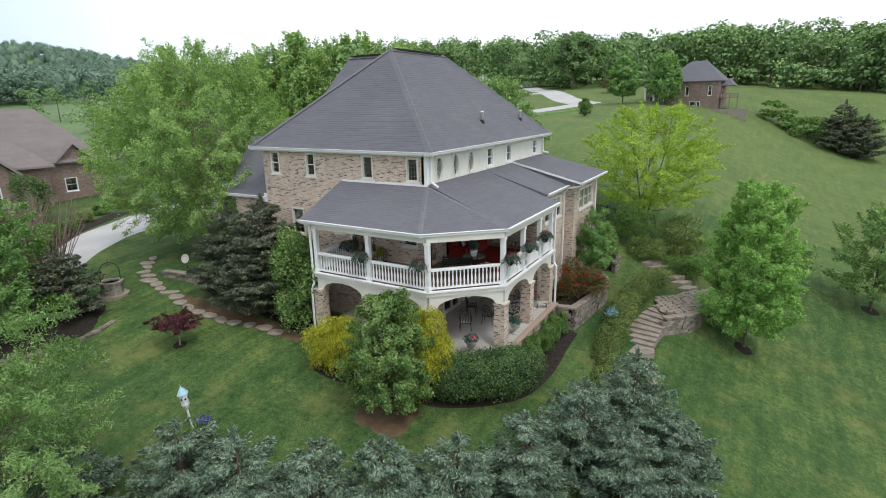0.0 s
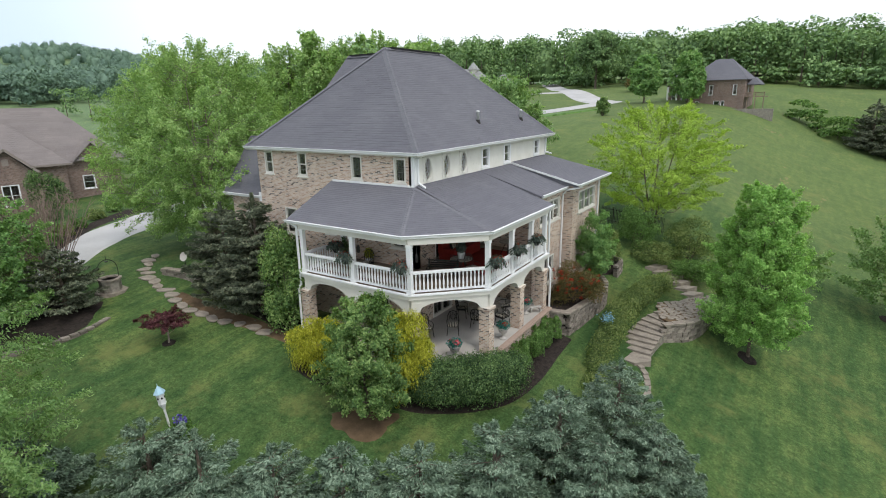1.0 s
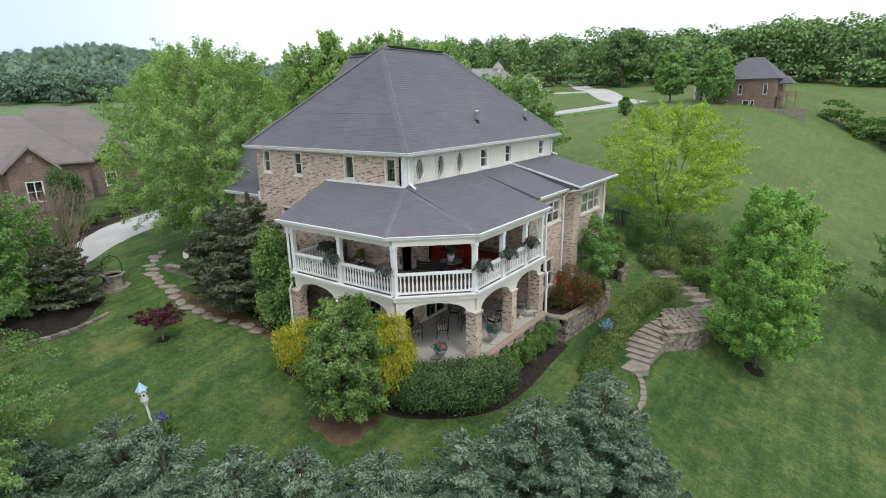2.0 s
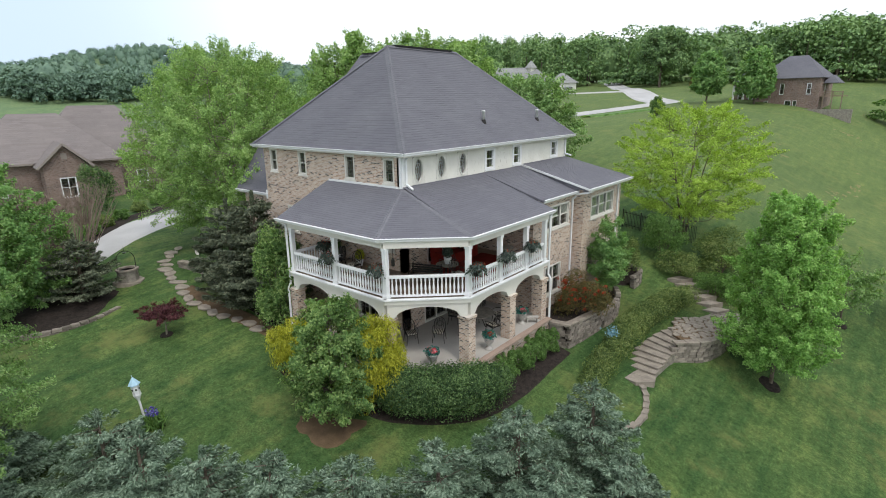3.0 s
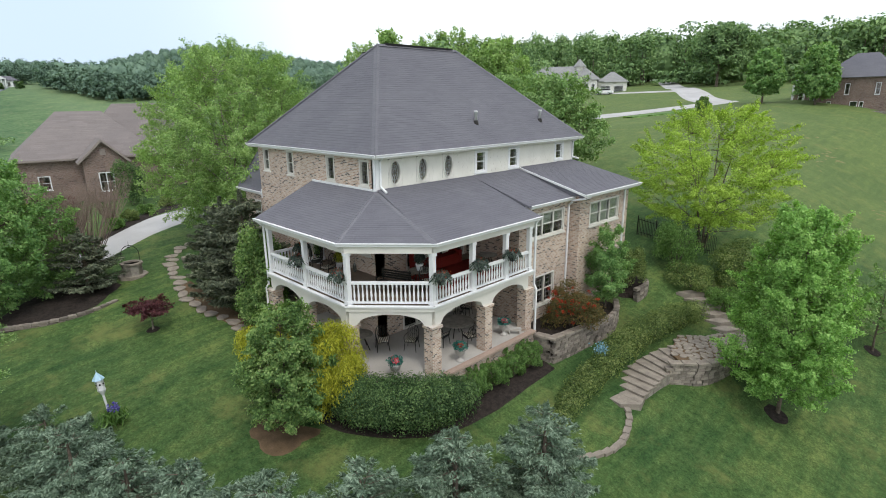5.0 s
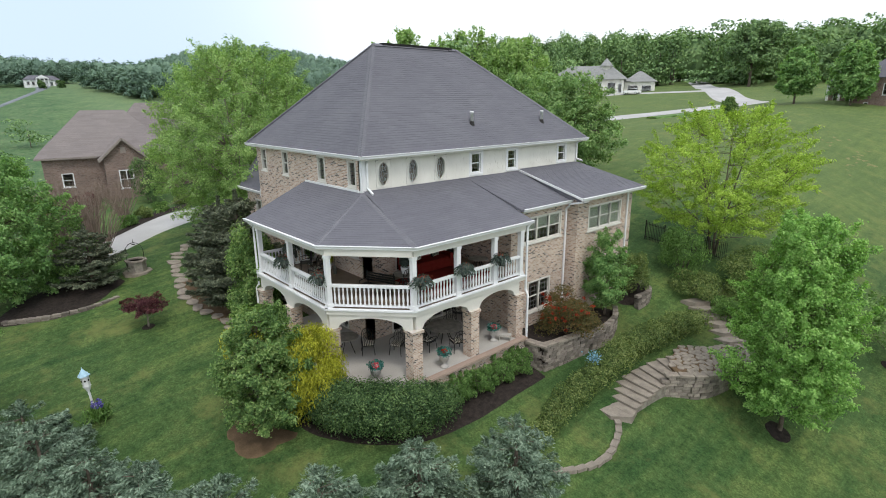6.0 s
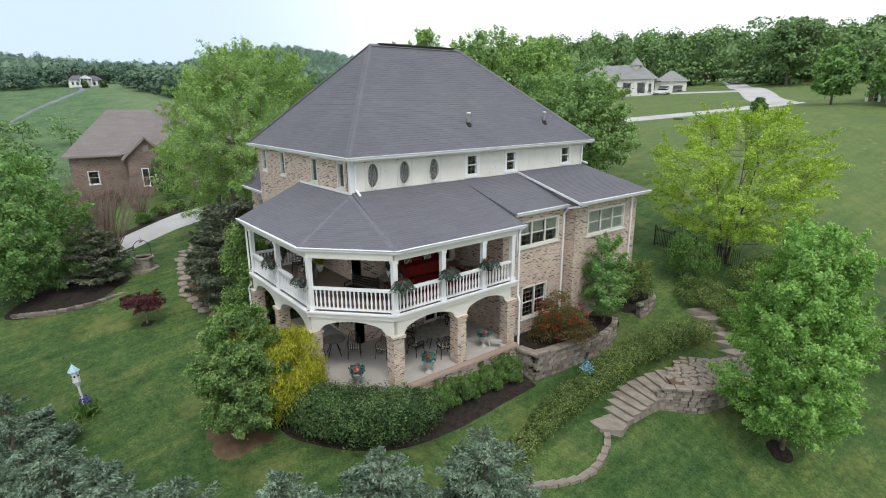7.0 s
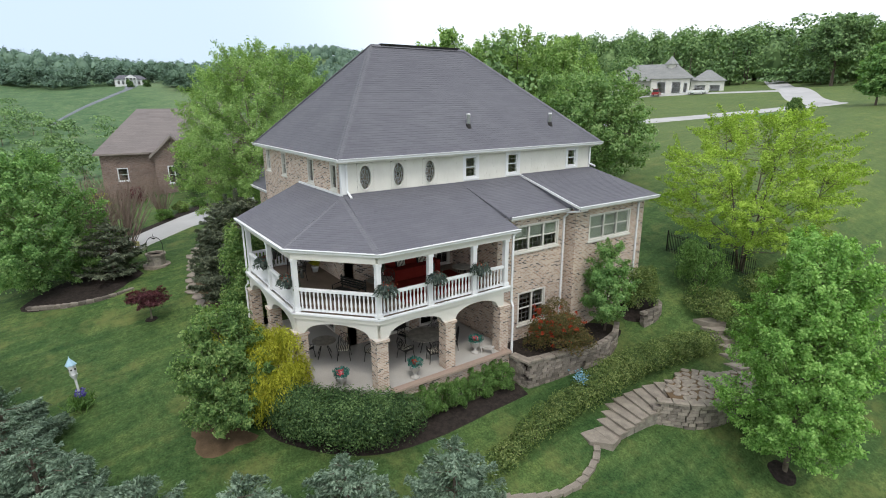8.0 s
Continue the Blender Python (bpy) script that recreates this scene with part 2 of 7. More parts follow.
M["leaf_birch"] = leafy("birch_leaves", (0.150, 0.262, 0.082), (0.262, 0.415, 0.130), (0.400, 0.540, 0.225), 0.5)
M["leaf_far"] = leafy("tree_leaves", (0.105, 0.215, 0.070), (0.195, 0.360, 0.115), (0.320, 0.480, 0.190), 0.5)
M["leaf_gold"] = leafy("golden_cypress", (0.21, 0.235, 0.022), (0.40, 0.415, 0.038), (0.56, 0.56, 0.075), 1.5)
M["leaf_dark"] = leafy("dark_hedge", (0.030, 0.066, 0.026), (0.076, 0.145, 0.052), (0.200, 0.310, 0.120), 1.3)
M["leaf_box"] = leafy("boxwood", (0.059, 0.121, 0.033), (0.123, 0.237, 0.058), (0.214, 0.344, 0.111), 2.0)
M["leaf_mid"] = leafy("holly_leaves", (0.067, 0.134, 0.043), (0.151, 0.264, 0.079), (0.305, 0.420, 0.155), 1.0)
M["leaf_ivy"] = leafy("ivy_leaves", (0.064, 0.107, 0.034), (0.150, 0.219, 0.065), (0.289, 0.344, 0.130), 1.0)
M["leaf_maple"] = leafy("purple_leaves", (0.055, 0.018, 0.024), (0.11, 0.036, 0.045), (0.19, 0.075, 0.085), 2.0)
M["leaf_redb"] = leafy("bronze_leaves", (0.070, 0.070, 0.025), (0.126, 0.119, 0.042), (0.238, 0.140, 0.063), 2.0)
M["leaf_wood"] = leafy("woodland_leaves", (0.090, 0.160, 0.068), (0.165, 0.280, 0.108), (0.265, 0.395, 0.165), 0.12, 0.7, 0.15)
# far woods: distance haze put into the leaf colours, bluer and lower in contrast
M["leaf_hill"] = leafy("hazed_hill_woods", (0.100, 0.166, 0.124), (0.138, 0.220, 0.160), (0.185, 0.280, 0.196), 0.03, 0.8, 0.1)
M["spruce"] = leafy("blue_spruce", (0.06, 0.1, 0.062), (0.138, 0.206, 0.140), (0.25, 0.335, 0.24), 1.6, 0.6, 0.08)
M["pine"] = leafy("dark_conifer", (0.042, 0.058, 0.036), (0.105, 0.128, 0.080), (0.205, 0.228, 0.148), 1.4, 0.6, 0.08)
M["feather"] = leafy("feathery_leaves", (0.110, 0.205, 0.070), (0.205, 0.345, 0.120), (0.330, 0.460, 0.200), 0.8)


def glass_mat():
    m, n, l, b = mat_base("window_glass", 0.03, 0.5)
    b.inputs["Transmission Weight"].default_value = 1.0
    b.inputs["Base Color"].default_value = (0.82, 0.87, 0.85, 1)
    return m


M["glass"] = glass_mat()


# ---- making parts ----
def geo_new():
    return ([], [])


def box(g, x0, x1, y0, y1, z0, z1):
    V, F = g
    k = len(V)
    V += [(x0, y0, z0), (x1, y0, z0), (x1, y1, z0), (x0, y1, z0), (x0, y0, z1), (x1, y0, z1), (x1, y1, z1), (x0, y1, z1)]
    F += [(k, k + 3, k + 2, k + 1), (k + 4, k + 5, k + 6, k + 7), (k, k + 1, k + 5, k + 4), (k + 1, k + 2, k + 6, k + 5), (k + 2, k + 3, k + 7, k + 6), (k + 3, k, k + 4, k + 7)]
    return g


def prism(g, poly, z0, z1):
    """An upright prism over a plan polygon (counter-clockwise)."""
    V, F = g
    k, n = len(V), len(poly)
    V += [(x, y, z0) for x, y in poly] + [(x, y, z1) for x, y in poly]
    F += [tuple(k + n - 1 - i for i in range(n)), tuple(k + n + i for i in range(n))]
    F += [(k + i, k + (i + 1) % n, k + n + (i + 1) % n, k + n + i) for i in range(n)]
    return g


def beam(g, a, b, w, h, up=(0, 0, 1)):
    """A square bar from a to b, w wide and h high, centred on its line."""
    a, b = Vector(a), Vector(b)
    d = (b - a).normalized()
    s = d.cross(Vector(up))
    s = s.normalized() if s.length > 1e-4 else Vector((1, 0, 0))
    u = s.cross(d)
    V, F = g
    k = len(V)
    for p in (a, b):
        for i, j in ((-1, -1), (1, -1), (1, 1), (-1, 1)):
            V.append(tuple(p + s * (i * w / 2) + u * (j * h / 2)))
    F += [(k, k + 1, k + 2, k + 3), (k + 7, k + 6, k + 5, k + 4)] + [(k + i, k + 4 + i, k + 4 + (i + 1) % 4, k + (i + 1) % 4) for i in range(4)]
    return g


def lathe(g, profile, seg=10, at=(0, 0, 0)):
    V, F = g
    k = len(V)
    for r, z in profile:
        for i in range(seg):
            a = 2 * math.pi * i / seg
            V.append((at[0] + r * math.cos(a), at[1] + r * math.sin(a), at[2] + z))
    for j in range(len(profile) - 1):
        for i in range(seg):
            a, b = k + j * seg + i, k + j * seg + (i + 1) % seg
            F.append((a, b, b + seg, a + seg))
    F.append(tuple(k + seg - 1 - i for i in range(seg)))
    F.append(tuple(k + (len(profile) - 1) * seg + i for i in range(seg)))
    return g


def tube(g, pts, radii, seg=7):
    V, F = g
    k = len(V)
    pts = [Vector(p) for p in pts]
    for i, p in enumerate(pts):
        d = (pts[min(i + 1, len(pts) - 1)] - pts[max(i - 1, 0)]).normalized()
        s = d.cross(Vector((0.3, 1, 0.1))).normalized()
        u = s.cross(d)
        r = radii[i] if isinstance(radii, (list, tuple)) else radii
        for j in range(seg):
            a = 2 * math.pi * j / seg
            V.append(tuple(p + s * (r * math.cos(a)) + u * (r * math.sin(a))))
    for i in range(len(pts) - 1):
        for j in range(seg):
            a, b = k + i * seg + j, k + i * seg + (j + 1) % seg
            F.append((a, a + seg, b + seg, b))
    F.append(tuple(k + j for j in range(seg)))
    F.append(tuple(k + (len(pts) - 1) * seg + seg - 1 - j for j in range(seg)))
    return g


def mesh_of(name, g, mat, smooth=False):
    me = bpy.data.meshes.new(name)
    me.from_pydata(g[0], [], g[1])
    me.materials.append(mat)
    if smooth:
        me.polygons.foreach_set("use_smooth", [True] * len(me.polygons))
    me.update()
    return me


def part(name, g, mat, parent=None, label="", smooth=False):
    """One mesh object, under a thing or a part where a parent is given."""
    me = g if isinstance(g, bpy.types.Mesh) else mesh_of(name, g, mat, smooth)
    ob = new(name, me)
    if parent is not None:
        ob.parent = parent
    if label:
        tagged(ob, label)
    return ob


def thing(name, label, category, at=(0, 0, 0), rz=0.0, group="", kind=""):
    ob = new(name)
    ob.empty_display_size = 0.3
    ob.location, ob.rotation_euler = at, (0, 0, radians(rz))
    return tagged(ob, label, category, group, kind)


def solo(name, g, mat, label, category, at=(0, 0, 0), group="", kind="", smooth=False):
    ob = part(name, g, mat, None, "", smooth)
    ob.location = at
    return tagged(ob, label, category, group, kind)


# ---- ground ----
GX = [-80, -45, -30, -20, -9, -3, 3, 15, 40]
GY = [-10, 5, 12, 20, 28, 36, 48, 77, 118, 160]
GH = [
    [-4, -3, -3, -3.4, -4, -4.5, -6, -9, -14],
    [-2, -1, -1, -1.9, -2.7, -3.3, -4.6, -8, -13],
    [-1, 0.4, 0.0, -0.9, -1.5, -2.6, -4.1, -7.5, -12],
    [0, 1.0, 0.8, 0.0, -1.1, -2.3, -4.0, -7.5, -12],
    [0.5, 1.3, 1.1, 0.3, -1.0, -2.7, -4.3, -7.5, -12],
    [1, 1.6, 1.5, 1.0, 1.0, -1.1, -3.8, -7, -11],
    [2, 3, 3.2, 3.2, 3.0, 0.6, -2.2, -5, -9],
    [5, 6, 7, 7.4, 4.6, 1.4, -1.5, -5, -9],
    [9, 9, 9.5, 10, 8.8, 7.0, 4.0, 1, -3],
    [13, 13.5, 13.5, 13.5, 13, 12.5, 12, 11, 9],
]
gxs = np.arange(-84, 44.1, 1.0)
gys = np.arange(-14, 164.1, 1.0)
_r = np.array([np.interp(gxs, GX, row) for row in GH])
_t = np.array([np.interp(gys, GY, _r[:, i]) for i in range(len(gxs))]).T
for _ in range(3):
    for ax in (0, 1):
        pad = [(2, 2) if ax == a else (0, 0) for a in (0, 1)]
        p = np.pad(_t, pad, mode="edge")
        _t = sum(np.take(p, range(i, i + _t.shape[ax]), axis=ax) for i in range(5)) / 5


def sstep(a, b, x):
    t = np.clip((x - a) / (b - a), 0, 1)
    return t * t * (3 - 2 * t)


def height(x, y):
    """The lie of the land: garden bank, hillside behind, valley and wooded hills far off."""
    x, y = np.asarray(x, float), np.asarray(y, float)
    cx, cy = np.clip(x, -83.9, 43.9), np.clip(y, -13.9, 163.9)
    ix, iy = np.floor(cx + 84).astype(int), np.floor(cy + 14).astype(int)
    fx, fy = cx + 84 - ix, cy + 14 - iy
    z = (_t[iy, ix] * (1 - fx) + _t[iy, ix + 1] * fx) * (1 - fy) + (_t[iy + 1, ix] * (1 - fx) + _t[iy + 1, ix + 1] * fx) * fy
    d = np.clip(-80 - x, 0, None)
    near = 1 - sstep(60, 190, y)
    prof = -7 * sstep(0, 70, d) + 25 * sstep(60, 360, d) + 7 * sstep(360, 560, d)
    z = z + prof * near + (1 - near) * (-2 * sstep(0, 60, d) + 13 * sstep(120, 500, d))
    z = z + 47 * np.exp(-(((x + 860) / 190) ** 2 + ((y - 345) / 150) ** 2)) + 22 * np.exp(-(((x + 600) / 130) ** 2 + ((y + 60) / 110) ** 2)) + 6 * np.exp(-(((x + 820) / 200) ** 2 + ((y - 60) / 160) ** 2))
    z = z + 5 * sstep(160, 230, y) + 14 * sstep(230, 500, y)
    z = z - 14 * sstep(40, 200, x) * (1 - sstep(60, 160, y)) - 6 * sstep(10, 120, -y)
    z = z + 0.5 * np.exp(-(((x + 2.0) / 2.0) ** 2 + ((y - 33.6) / 2.6) ** 2))
    # the levelled building plot
    inside = np.minimum(np.minimum(sstep(-23.2, -22.2, x), 1 - sstep(-9.8, -8.95, x)), np.minimum(sstep(18.2, 19.2, y), 1 - sstep(34.6, 35.6, y)))
    return z * (1 - inside) + np.minimum(z, -0.5) * inside


def gz(x, y):
    return float(height(x, y))


def build_ground():
    xs = np.concatenate([np.linspace(-1500, -1000, 6), np.linspace(-960, -400, 15), np.linspace(-385, -85, 31), np.linspace(-80, -42, 39), np.arange(-41, 12, 0.5), np.linspace(12, 45, 34), np.linspace(50, 200, 16), np.linspace(230, 1500, 12)])
    ys = np.concatenate([np.linspace(-1500, -100, 12), np.linspace(-80, -2, 14), np.arange(0, 52, 0.5), np.linspace(52, 165, 114), np.linspace(172, 420, 26), np.linspace(450, 1500, 12)])
    X, Y = np.meshgrid(xs, ys)
    Z = height(X, Y)
    n, m = len(ys), len(xs)
    me = bpy.data.meshes.new("ground")
    co = np.stack([X, Y, Z], -1).reshape(-1, 3)
    i = (np.arange(n - 1)[:, None] * m + np.arange(m - 1)[None]).ravel()
    quads = np.stack([i, i + 1, i + 1 + m, i + m], -1)
    fill(me, co, quads)
    me.polygons.foreach_set("use_smooth", np.ones(len(quads), bool))
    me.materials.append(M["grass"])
    return tagged(new("ground", me), "sloping mown lawn running into hillside and far fields", "ground", kind="structure")


def fill(me, co, quads):
    me.vertices.add(len(co)); me.vertices.foreach_set("co", np.asarray(co, np.float32).ravel())
    q = np.asarray(quads, np.int32)
    me.loops.add(q.size); me.loops.foreach_set("vertex_index", q.ravel())
    me.polygons.add(len(q))
    me.polygons.foreach_set("loop_start", np.arange(0, q.size, q.shape[1], dtype=np.int32))
    me.update(calc_edges=True)


build_ground()


def spline(pts, n):
    """n points evenly along a smooth line through pts."""
    P = np.array([pts[0]] + list(pts) + [pts[-1]], float)
    out = []
    for i in range(1, len(P) - 2):
        for t in np.linspace(0, 1, 24, endpoint=False):
            a, b, c, d = P[i - 1], P[i], P[i + 1], P[i + 2]
            out.append(0.5 * (2 * b + (c - a) * t + (2 * a - 5 * b + 4 * c - d) * t * t + (3 * b - a - 3 * c + d) * t ** 3))
    out.append(P[-2])
    out = np.array(out)
    s = np.concatenate([[0], np.cumsum(np.linalg.norm(np.diff(out, axis=0), axis=1))])
    q = np.linspace(0, s[-1], n)
    return np.stack([np.interp(q, s, out[:, k]) for k in range(out.shape[1])], -1)


def band(g, pts, widths, lift, n=60, across=6, wob=0.0):
    """A strip that lies on the ground along a line; the widths run from start to end."""
    V, F = g
    k = len(V)
    p = spline(pts, n)
    d = np.gradient(p, axis=0)
    d /= np.linalg.norm(d, axis=1)[:, None]
    s = np.stack([-d[:, 1], d[:, 0]], -1)
    w = np.interp(np.linspace(0, 1, n), np.linspace(0, 1, len(widths)), widths)
    for i in range(n):
        for j in range(across + 1):
            u = j / across - 0.5
            e = 1 + (wob * noise.noise((p[i, 0] * 0.9, p[i, 1] * 0.9, u * 3)) if j in (0, across) else 0)
            x, y = p[i] + s[i] * (w[i] * u * e)
            V.append((x, y, gz(x, y) + (lift if 0 < j < across else -0.05)))
    for i in range(n - 1):
        for j in range(across):
            a = k + i * (across + 1) + j
            F.append((a, a + across + 1, a + across + 2, a + 1))
    return g


def patch(g, cx, cy, rx, ry, lift, wob=0.25, rot=0.0, rings=5, seg=28, seed=0.0):
    """A rounded uneven bed lying on the ground."""
    V, F = g
    k = len(V)
    V.append((cx, cy, gz(cx, cy) + lift))
    for r in range(1, rings + 1):
        for s in range(seg):
            a = 2 * math.pi * s / seg
            e = r / rings * (1 + wob * noise.noise((math.cos(a) * 1.7 + seed, math.sin(a) * 1.7, seed)))
            px, py = rx * e * math.cos(a), ry * e * math.sin(a)
            x, y = cx + px * math.cos(rot) - py * math.sin(rot), cy + px * math.sin(rot) + py * math.cos(rot)
            V.append((x, y, gz(x, y) + (lift if r < rings else -0.04)))
    for s in range(seg):
        F.append((k, k + 1 + s, k + 1 + (s + 1) % seg))
    for r in range(rings - 1):
        for s in range(seg):
            a, b = k + 1 + r * seg + s, k + 1 + r * seg + (s + 1) % seg
            F.append((a, a + seg, b + seg, b))
    return g


# ---- the house ----
house = thing("house", "tan brick house with grey hip roof and white-railed porch", "house")
HW = dict(x0=-23.45, x1=-12.85, y0=20.75, y1=36.0)      # main block
FL, DECK, EAVE, RIDGE = 0.0, 2.92, 8.37, 13.4


def wall_cells(g, axis, at, thick, a0, a1, z0, z1, holes=()):
    """A wall along x (axis 'x', its face at y=at) or y (face at x=at), one welded skin with square openings (a0, a1, z0, z1) through it."""
    As = sorted({a0, a1, *[v for h in holes for v in h[:2]]})
    Zs = sorted({z0, z1, *[v for h in holes for v in h[2:]]})
    nA, nZ = len(As) - 1, len(Zs) - 1

    def solid(i, j):
        if not (0 <= i < nA and 0 <= j < nZ):
            return False
        a, z = (As[i] + As[i + 1]) / 2, (Zs[j] + Zs[j + 1]) / 2
        return not any(h[0] < a < h[1] and h[2] < z < h[3] for h in holes)
    V, F = g
    seen = {}

    def v(i, j, side):
        if (i, j, side) not in seen:
            seen[i, j, side] = len(V)
            d = at + thick * side
            V.append((As[i], d, Zs[j]) if axis == "x" else (d, As[i], Zs[j]))
        return seen[i, j, side]
    flip = (thick > 0) == (axis == "x")

    def face(*q):
        F.append(q if flip else q[::-1])
    for i in range(nA):
        for j in range(nZ):
            if not solid(i, j):
                continue
            face(v(i, j, 0), v(i + 1, j, 0), v(i + 1, j + 1, 0), v(i, j + 1, 0))
            face(v(i, j + 1, 1), v(i + 1, j + 1, 1), v(i + 1, j, 1), v(i, j, 1))
            if not solid(i - 1, j):
                face(v(i, j, 0), v(i, j + 1, 0), v(i, j + 1, 1), v(i, j, 1))
            if not solid(i + 1, j):
                face(v(i + 1, j, 1), v(i + 1, j + 1, 1), v(i + 1, j + 1, 0), v(i + 1, j, 0))
            if not solid(i, j - 1):
                face(v(i, j, 1), v(i + 1, j, 1), v(i + 1, j, 0), v(i, j, 0))
            if not solid(i, j + 1):
                face(v(i, j + 1, 0), v(i + 1, j + 1, 0), v(i + 1, j + 1, 1), v(i, j + 1, 1))
    return g


def window(parent, axis, at, out, a0, a1, z0, z1, cols=2, rows=3, sashes=1, sash_h=True, frame_mat=None, lights=(True, True), shade=0.0, casing=0.0):
    """A window set in an opening: casing, sill, sashes with bars, panes. out: +1 or -1, the way the wall faces. sashes: side by side."""
    fm = frame_mat or M["trim"]

    def bx(g, u0, u1, d0, d1, w0, w1):      # u along the wall, d outwards from its face
        lo, hi = sorted((at + out * d0, at + out * d1))
        return box(g, u0, u1, lo, hi, w0, w1) if axis == "x" else box(g, lo, hi, u0, u1, w0, w1)
    def rim(u0, u1, w0, w1, t0, t1, d0, d1):     # one mitred rectangular frame
        V = []
        for d in (d0, d1):
            for k0, k1 in ((0.0, 0.0), (t0, t1)):
                for u, w in ((u0 + k0, w0 + k1), (u1 - k0, w0 + k1), (u1 - k0, w1 - k1), (u0 + k0, w1 - k1)):
                    V.append((u, at + out * d, w) if axis == "x" else (at + out * d, u, w))
        F = []
        for k in range(4):
            n = (k + 1) % 4
            F += [(k, n, n + 4, k + 4), (8 + n, 8 + k, 12 + k, 12 + n), (k, 8 + k, 8 + n, n), (4 + k, 4 + n, 12 + n, 12 + k)]
        return V, F
    c = 0.075
    w = part("window", rim(a0, a1, z0, z1, c, c, -0.12, 0.025), fm, parent, "cream-framed window with dark panes")
    if casing:
        part("casing", rim(a0 - casing, a1 + casing, z0 - casing, z1 + casing, casing - 0.001, casing - 0.001, 0.0, 0.03), fm, w)
    part("sill", bx(geo_new(), a0 - 0.06, a1 + 0.06, -0.02, 0.07, z0 - 0.07, z0 - 0.001), fm, w)
    sw = (a1 - a0 - 2 * c) / sashes
    for s in range(sashes):
        u0, u1 = a0 + c + s * sw, a0 + c + (s + 1) * sw
        f = geo_new()
        if s:
            bx(f, u0 - 0.04, u0 + 0.04, -0.11, 0.02, z0 + c * 0.8, z1 - c)
        zb, zt = z0 + c * 0.8, z1 - c
        st = 0.04
        for p0, p1 in ((u0, u0 + st), (u1 - st, u1)):
            bx(f, p0, p1, -0.09, -0.04, zb, zt)
        zm = (zb + zt) / 2 if sash_h else None
        for r0 in [zb, zt - st] + ([zm - 0.025] if zm else []):
            bx(f, u0 + st, u1 - st, -0.09, -0.035, r0, r0 + (0.05 if r0 not in (zb,) else st))
        part("sash", f, fm, w)
        b = geo_new()
        for (q0, q1), lit in zip((((zb, zm), (zm, zt)) if zm else ((zb, zt),)), lights):
            if not lit:
                continue
            for i in range(1, cols):
                x = u0 + (u1 - u0) * i / cols
                bx(b, x - 0.009, x + 0.009, -0.062, -0.048, q0, q1)
            for i in range(1, rows):
                z = q0 + (q1 - q0) * i / rows
                bx(b, u0 + st, u1 - st, -0.0625, -0.0485, z - 0.009, z + 0.009)
        if b[0]:
            part("glazing_bars", b, M["bar"], w, "grey glazing bars")
        part("pane", bx(geo_new(), u0 + 0.01, u1 - 0.01, -0.072, -0.066, zb, zt), M["glass"], w)
        if shade > 0:
            part("roller_shade", bx(geo_new(), u0 + 0.02, u1 - 0.02, -0.10, -0.095, zt - (zt - zb) * shade, zt), M["shade"], w, "pale pulled-down roller shade")
    return w


M["bar"] = surface("grey_bar", (0.16, 0.155, 0.15), (0.22, 0.21, 0.2), 2, 30, 0.5, 0.3, 0.03, 0, 0.05)
M["shade"] = surface("roller_shade", (0.50, 0.50, 0.44), (0.56, 0.56, 0.50), 1, 40, 0.8, 0.2, 0.03, 0, 0.05)

# brick front of the main block, seen above and behind the porch
FRONT_WINS = [(-22.85, -22.2, 6.92, 8.14), (-20.3, -19.65, 6.9, 8.14), (-16.62, -15.92, 6.95, 8.12), (-14.0, -13.32, 6.95, 8.1)]
LOW_FRONT = [(-21.6, -20.7, 3.7, 5.15), (-18.6, -17.9, 4.0, 5.0), (-14.35, -13.45, 3.8, 4.75), (-16.2, -14.6, 0.0, 2.15)]
g = wall_cells(geo_new(), "x", HW["y0"], 0.3, HW["x0"], HW["x1"], -1.6, 8.19, FRONT_WINS + LOW_FRONT)
part("front_wall", g, M["brick"], house, "weathered tan brick wall")
for i, w in enumerate(FRONT_WINS):
    window(house, "x", HW["y0"], -1, *w, cols=2 if i < 2 else 3, rows=2 if i < 2 else 5, sash_h=i < 2)
for w in LOW_FRONT[:3]:
    window(house, "x", HW["y0"], -1, *w, cols=2, rows=2, shade=0.5 if w is LOW_FRONT[0] else 0)
window(house, "x", HW["y0"], -1, *LOW_FRONT[3], cols=2, rows=4, sashes=2, sash_h=False)

# cream siding wall of the upper storey, brick and glass doors below, on the side of the hill
SIDE_WINS = [(27.1, 27.86, 7.0, 8.07), (29.78, 30.54, 7.0, 8.07), (34.14, 34.9, 7.08, 8.07)]
OVALS = [(21.82, 7.5), (23.45, 7.5), (25.1, 7.5)]
OV = [(y - 0.38, y + 0.38, z - 0.6, z + 0.6) for y, z in OVALS]
g = wall_cells(geo_new(), "y", HW["x1"], -0.3, HW["y0"], HW["y1"], 6.2, 8.19, SIDE_WINS + OV)
part("side_wall", g, M["siding"], house, "cream shake siding on the upper storey")
DOORS = [(22.3, 24.1, 2.93, 5.0), (24.6, 26.2, 2.93, 5.0), (22.0, 23.8, 0.0, 2.1), (24.4, 25.9, 0.0, 2.1)]
g = wall_cells(geo_new(), "y", HW["x1"], -0.3, HW["y0"], 27.0, -1.2, 6.2, DOORS)
part("porch_back_wall", g, M["brick"], house, "tan brick wall behind the porch")
for d in DOORS:
    w = window(house, "y", HW["x1"], 1, *d, cols=2, rows=4, sashes=2, sash_h=False)
    w.name = "glass_door"
    tagged(w, "white-framed glazed patio door")
for w in SIDE_WINS:
    window(house, "y", HW["x1"], 1, *w, cols=2, rows=2, frame_mat=M["white"], casing=0.11)


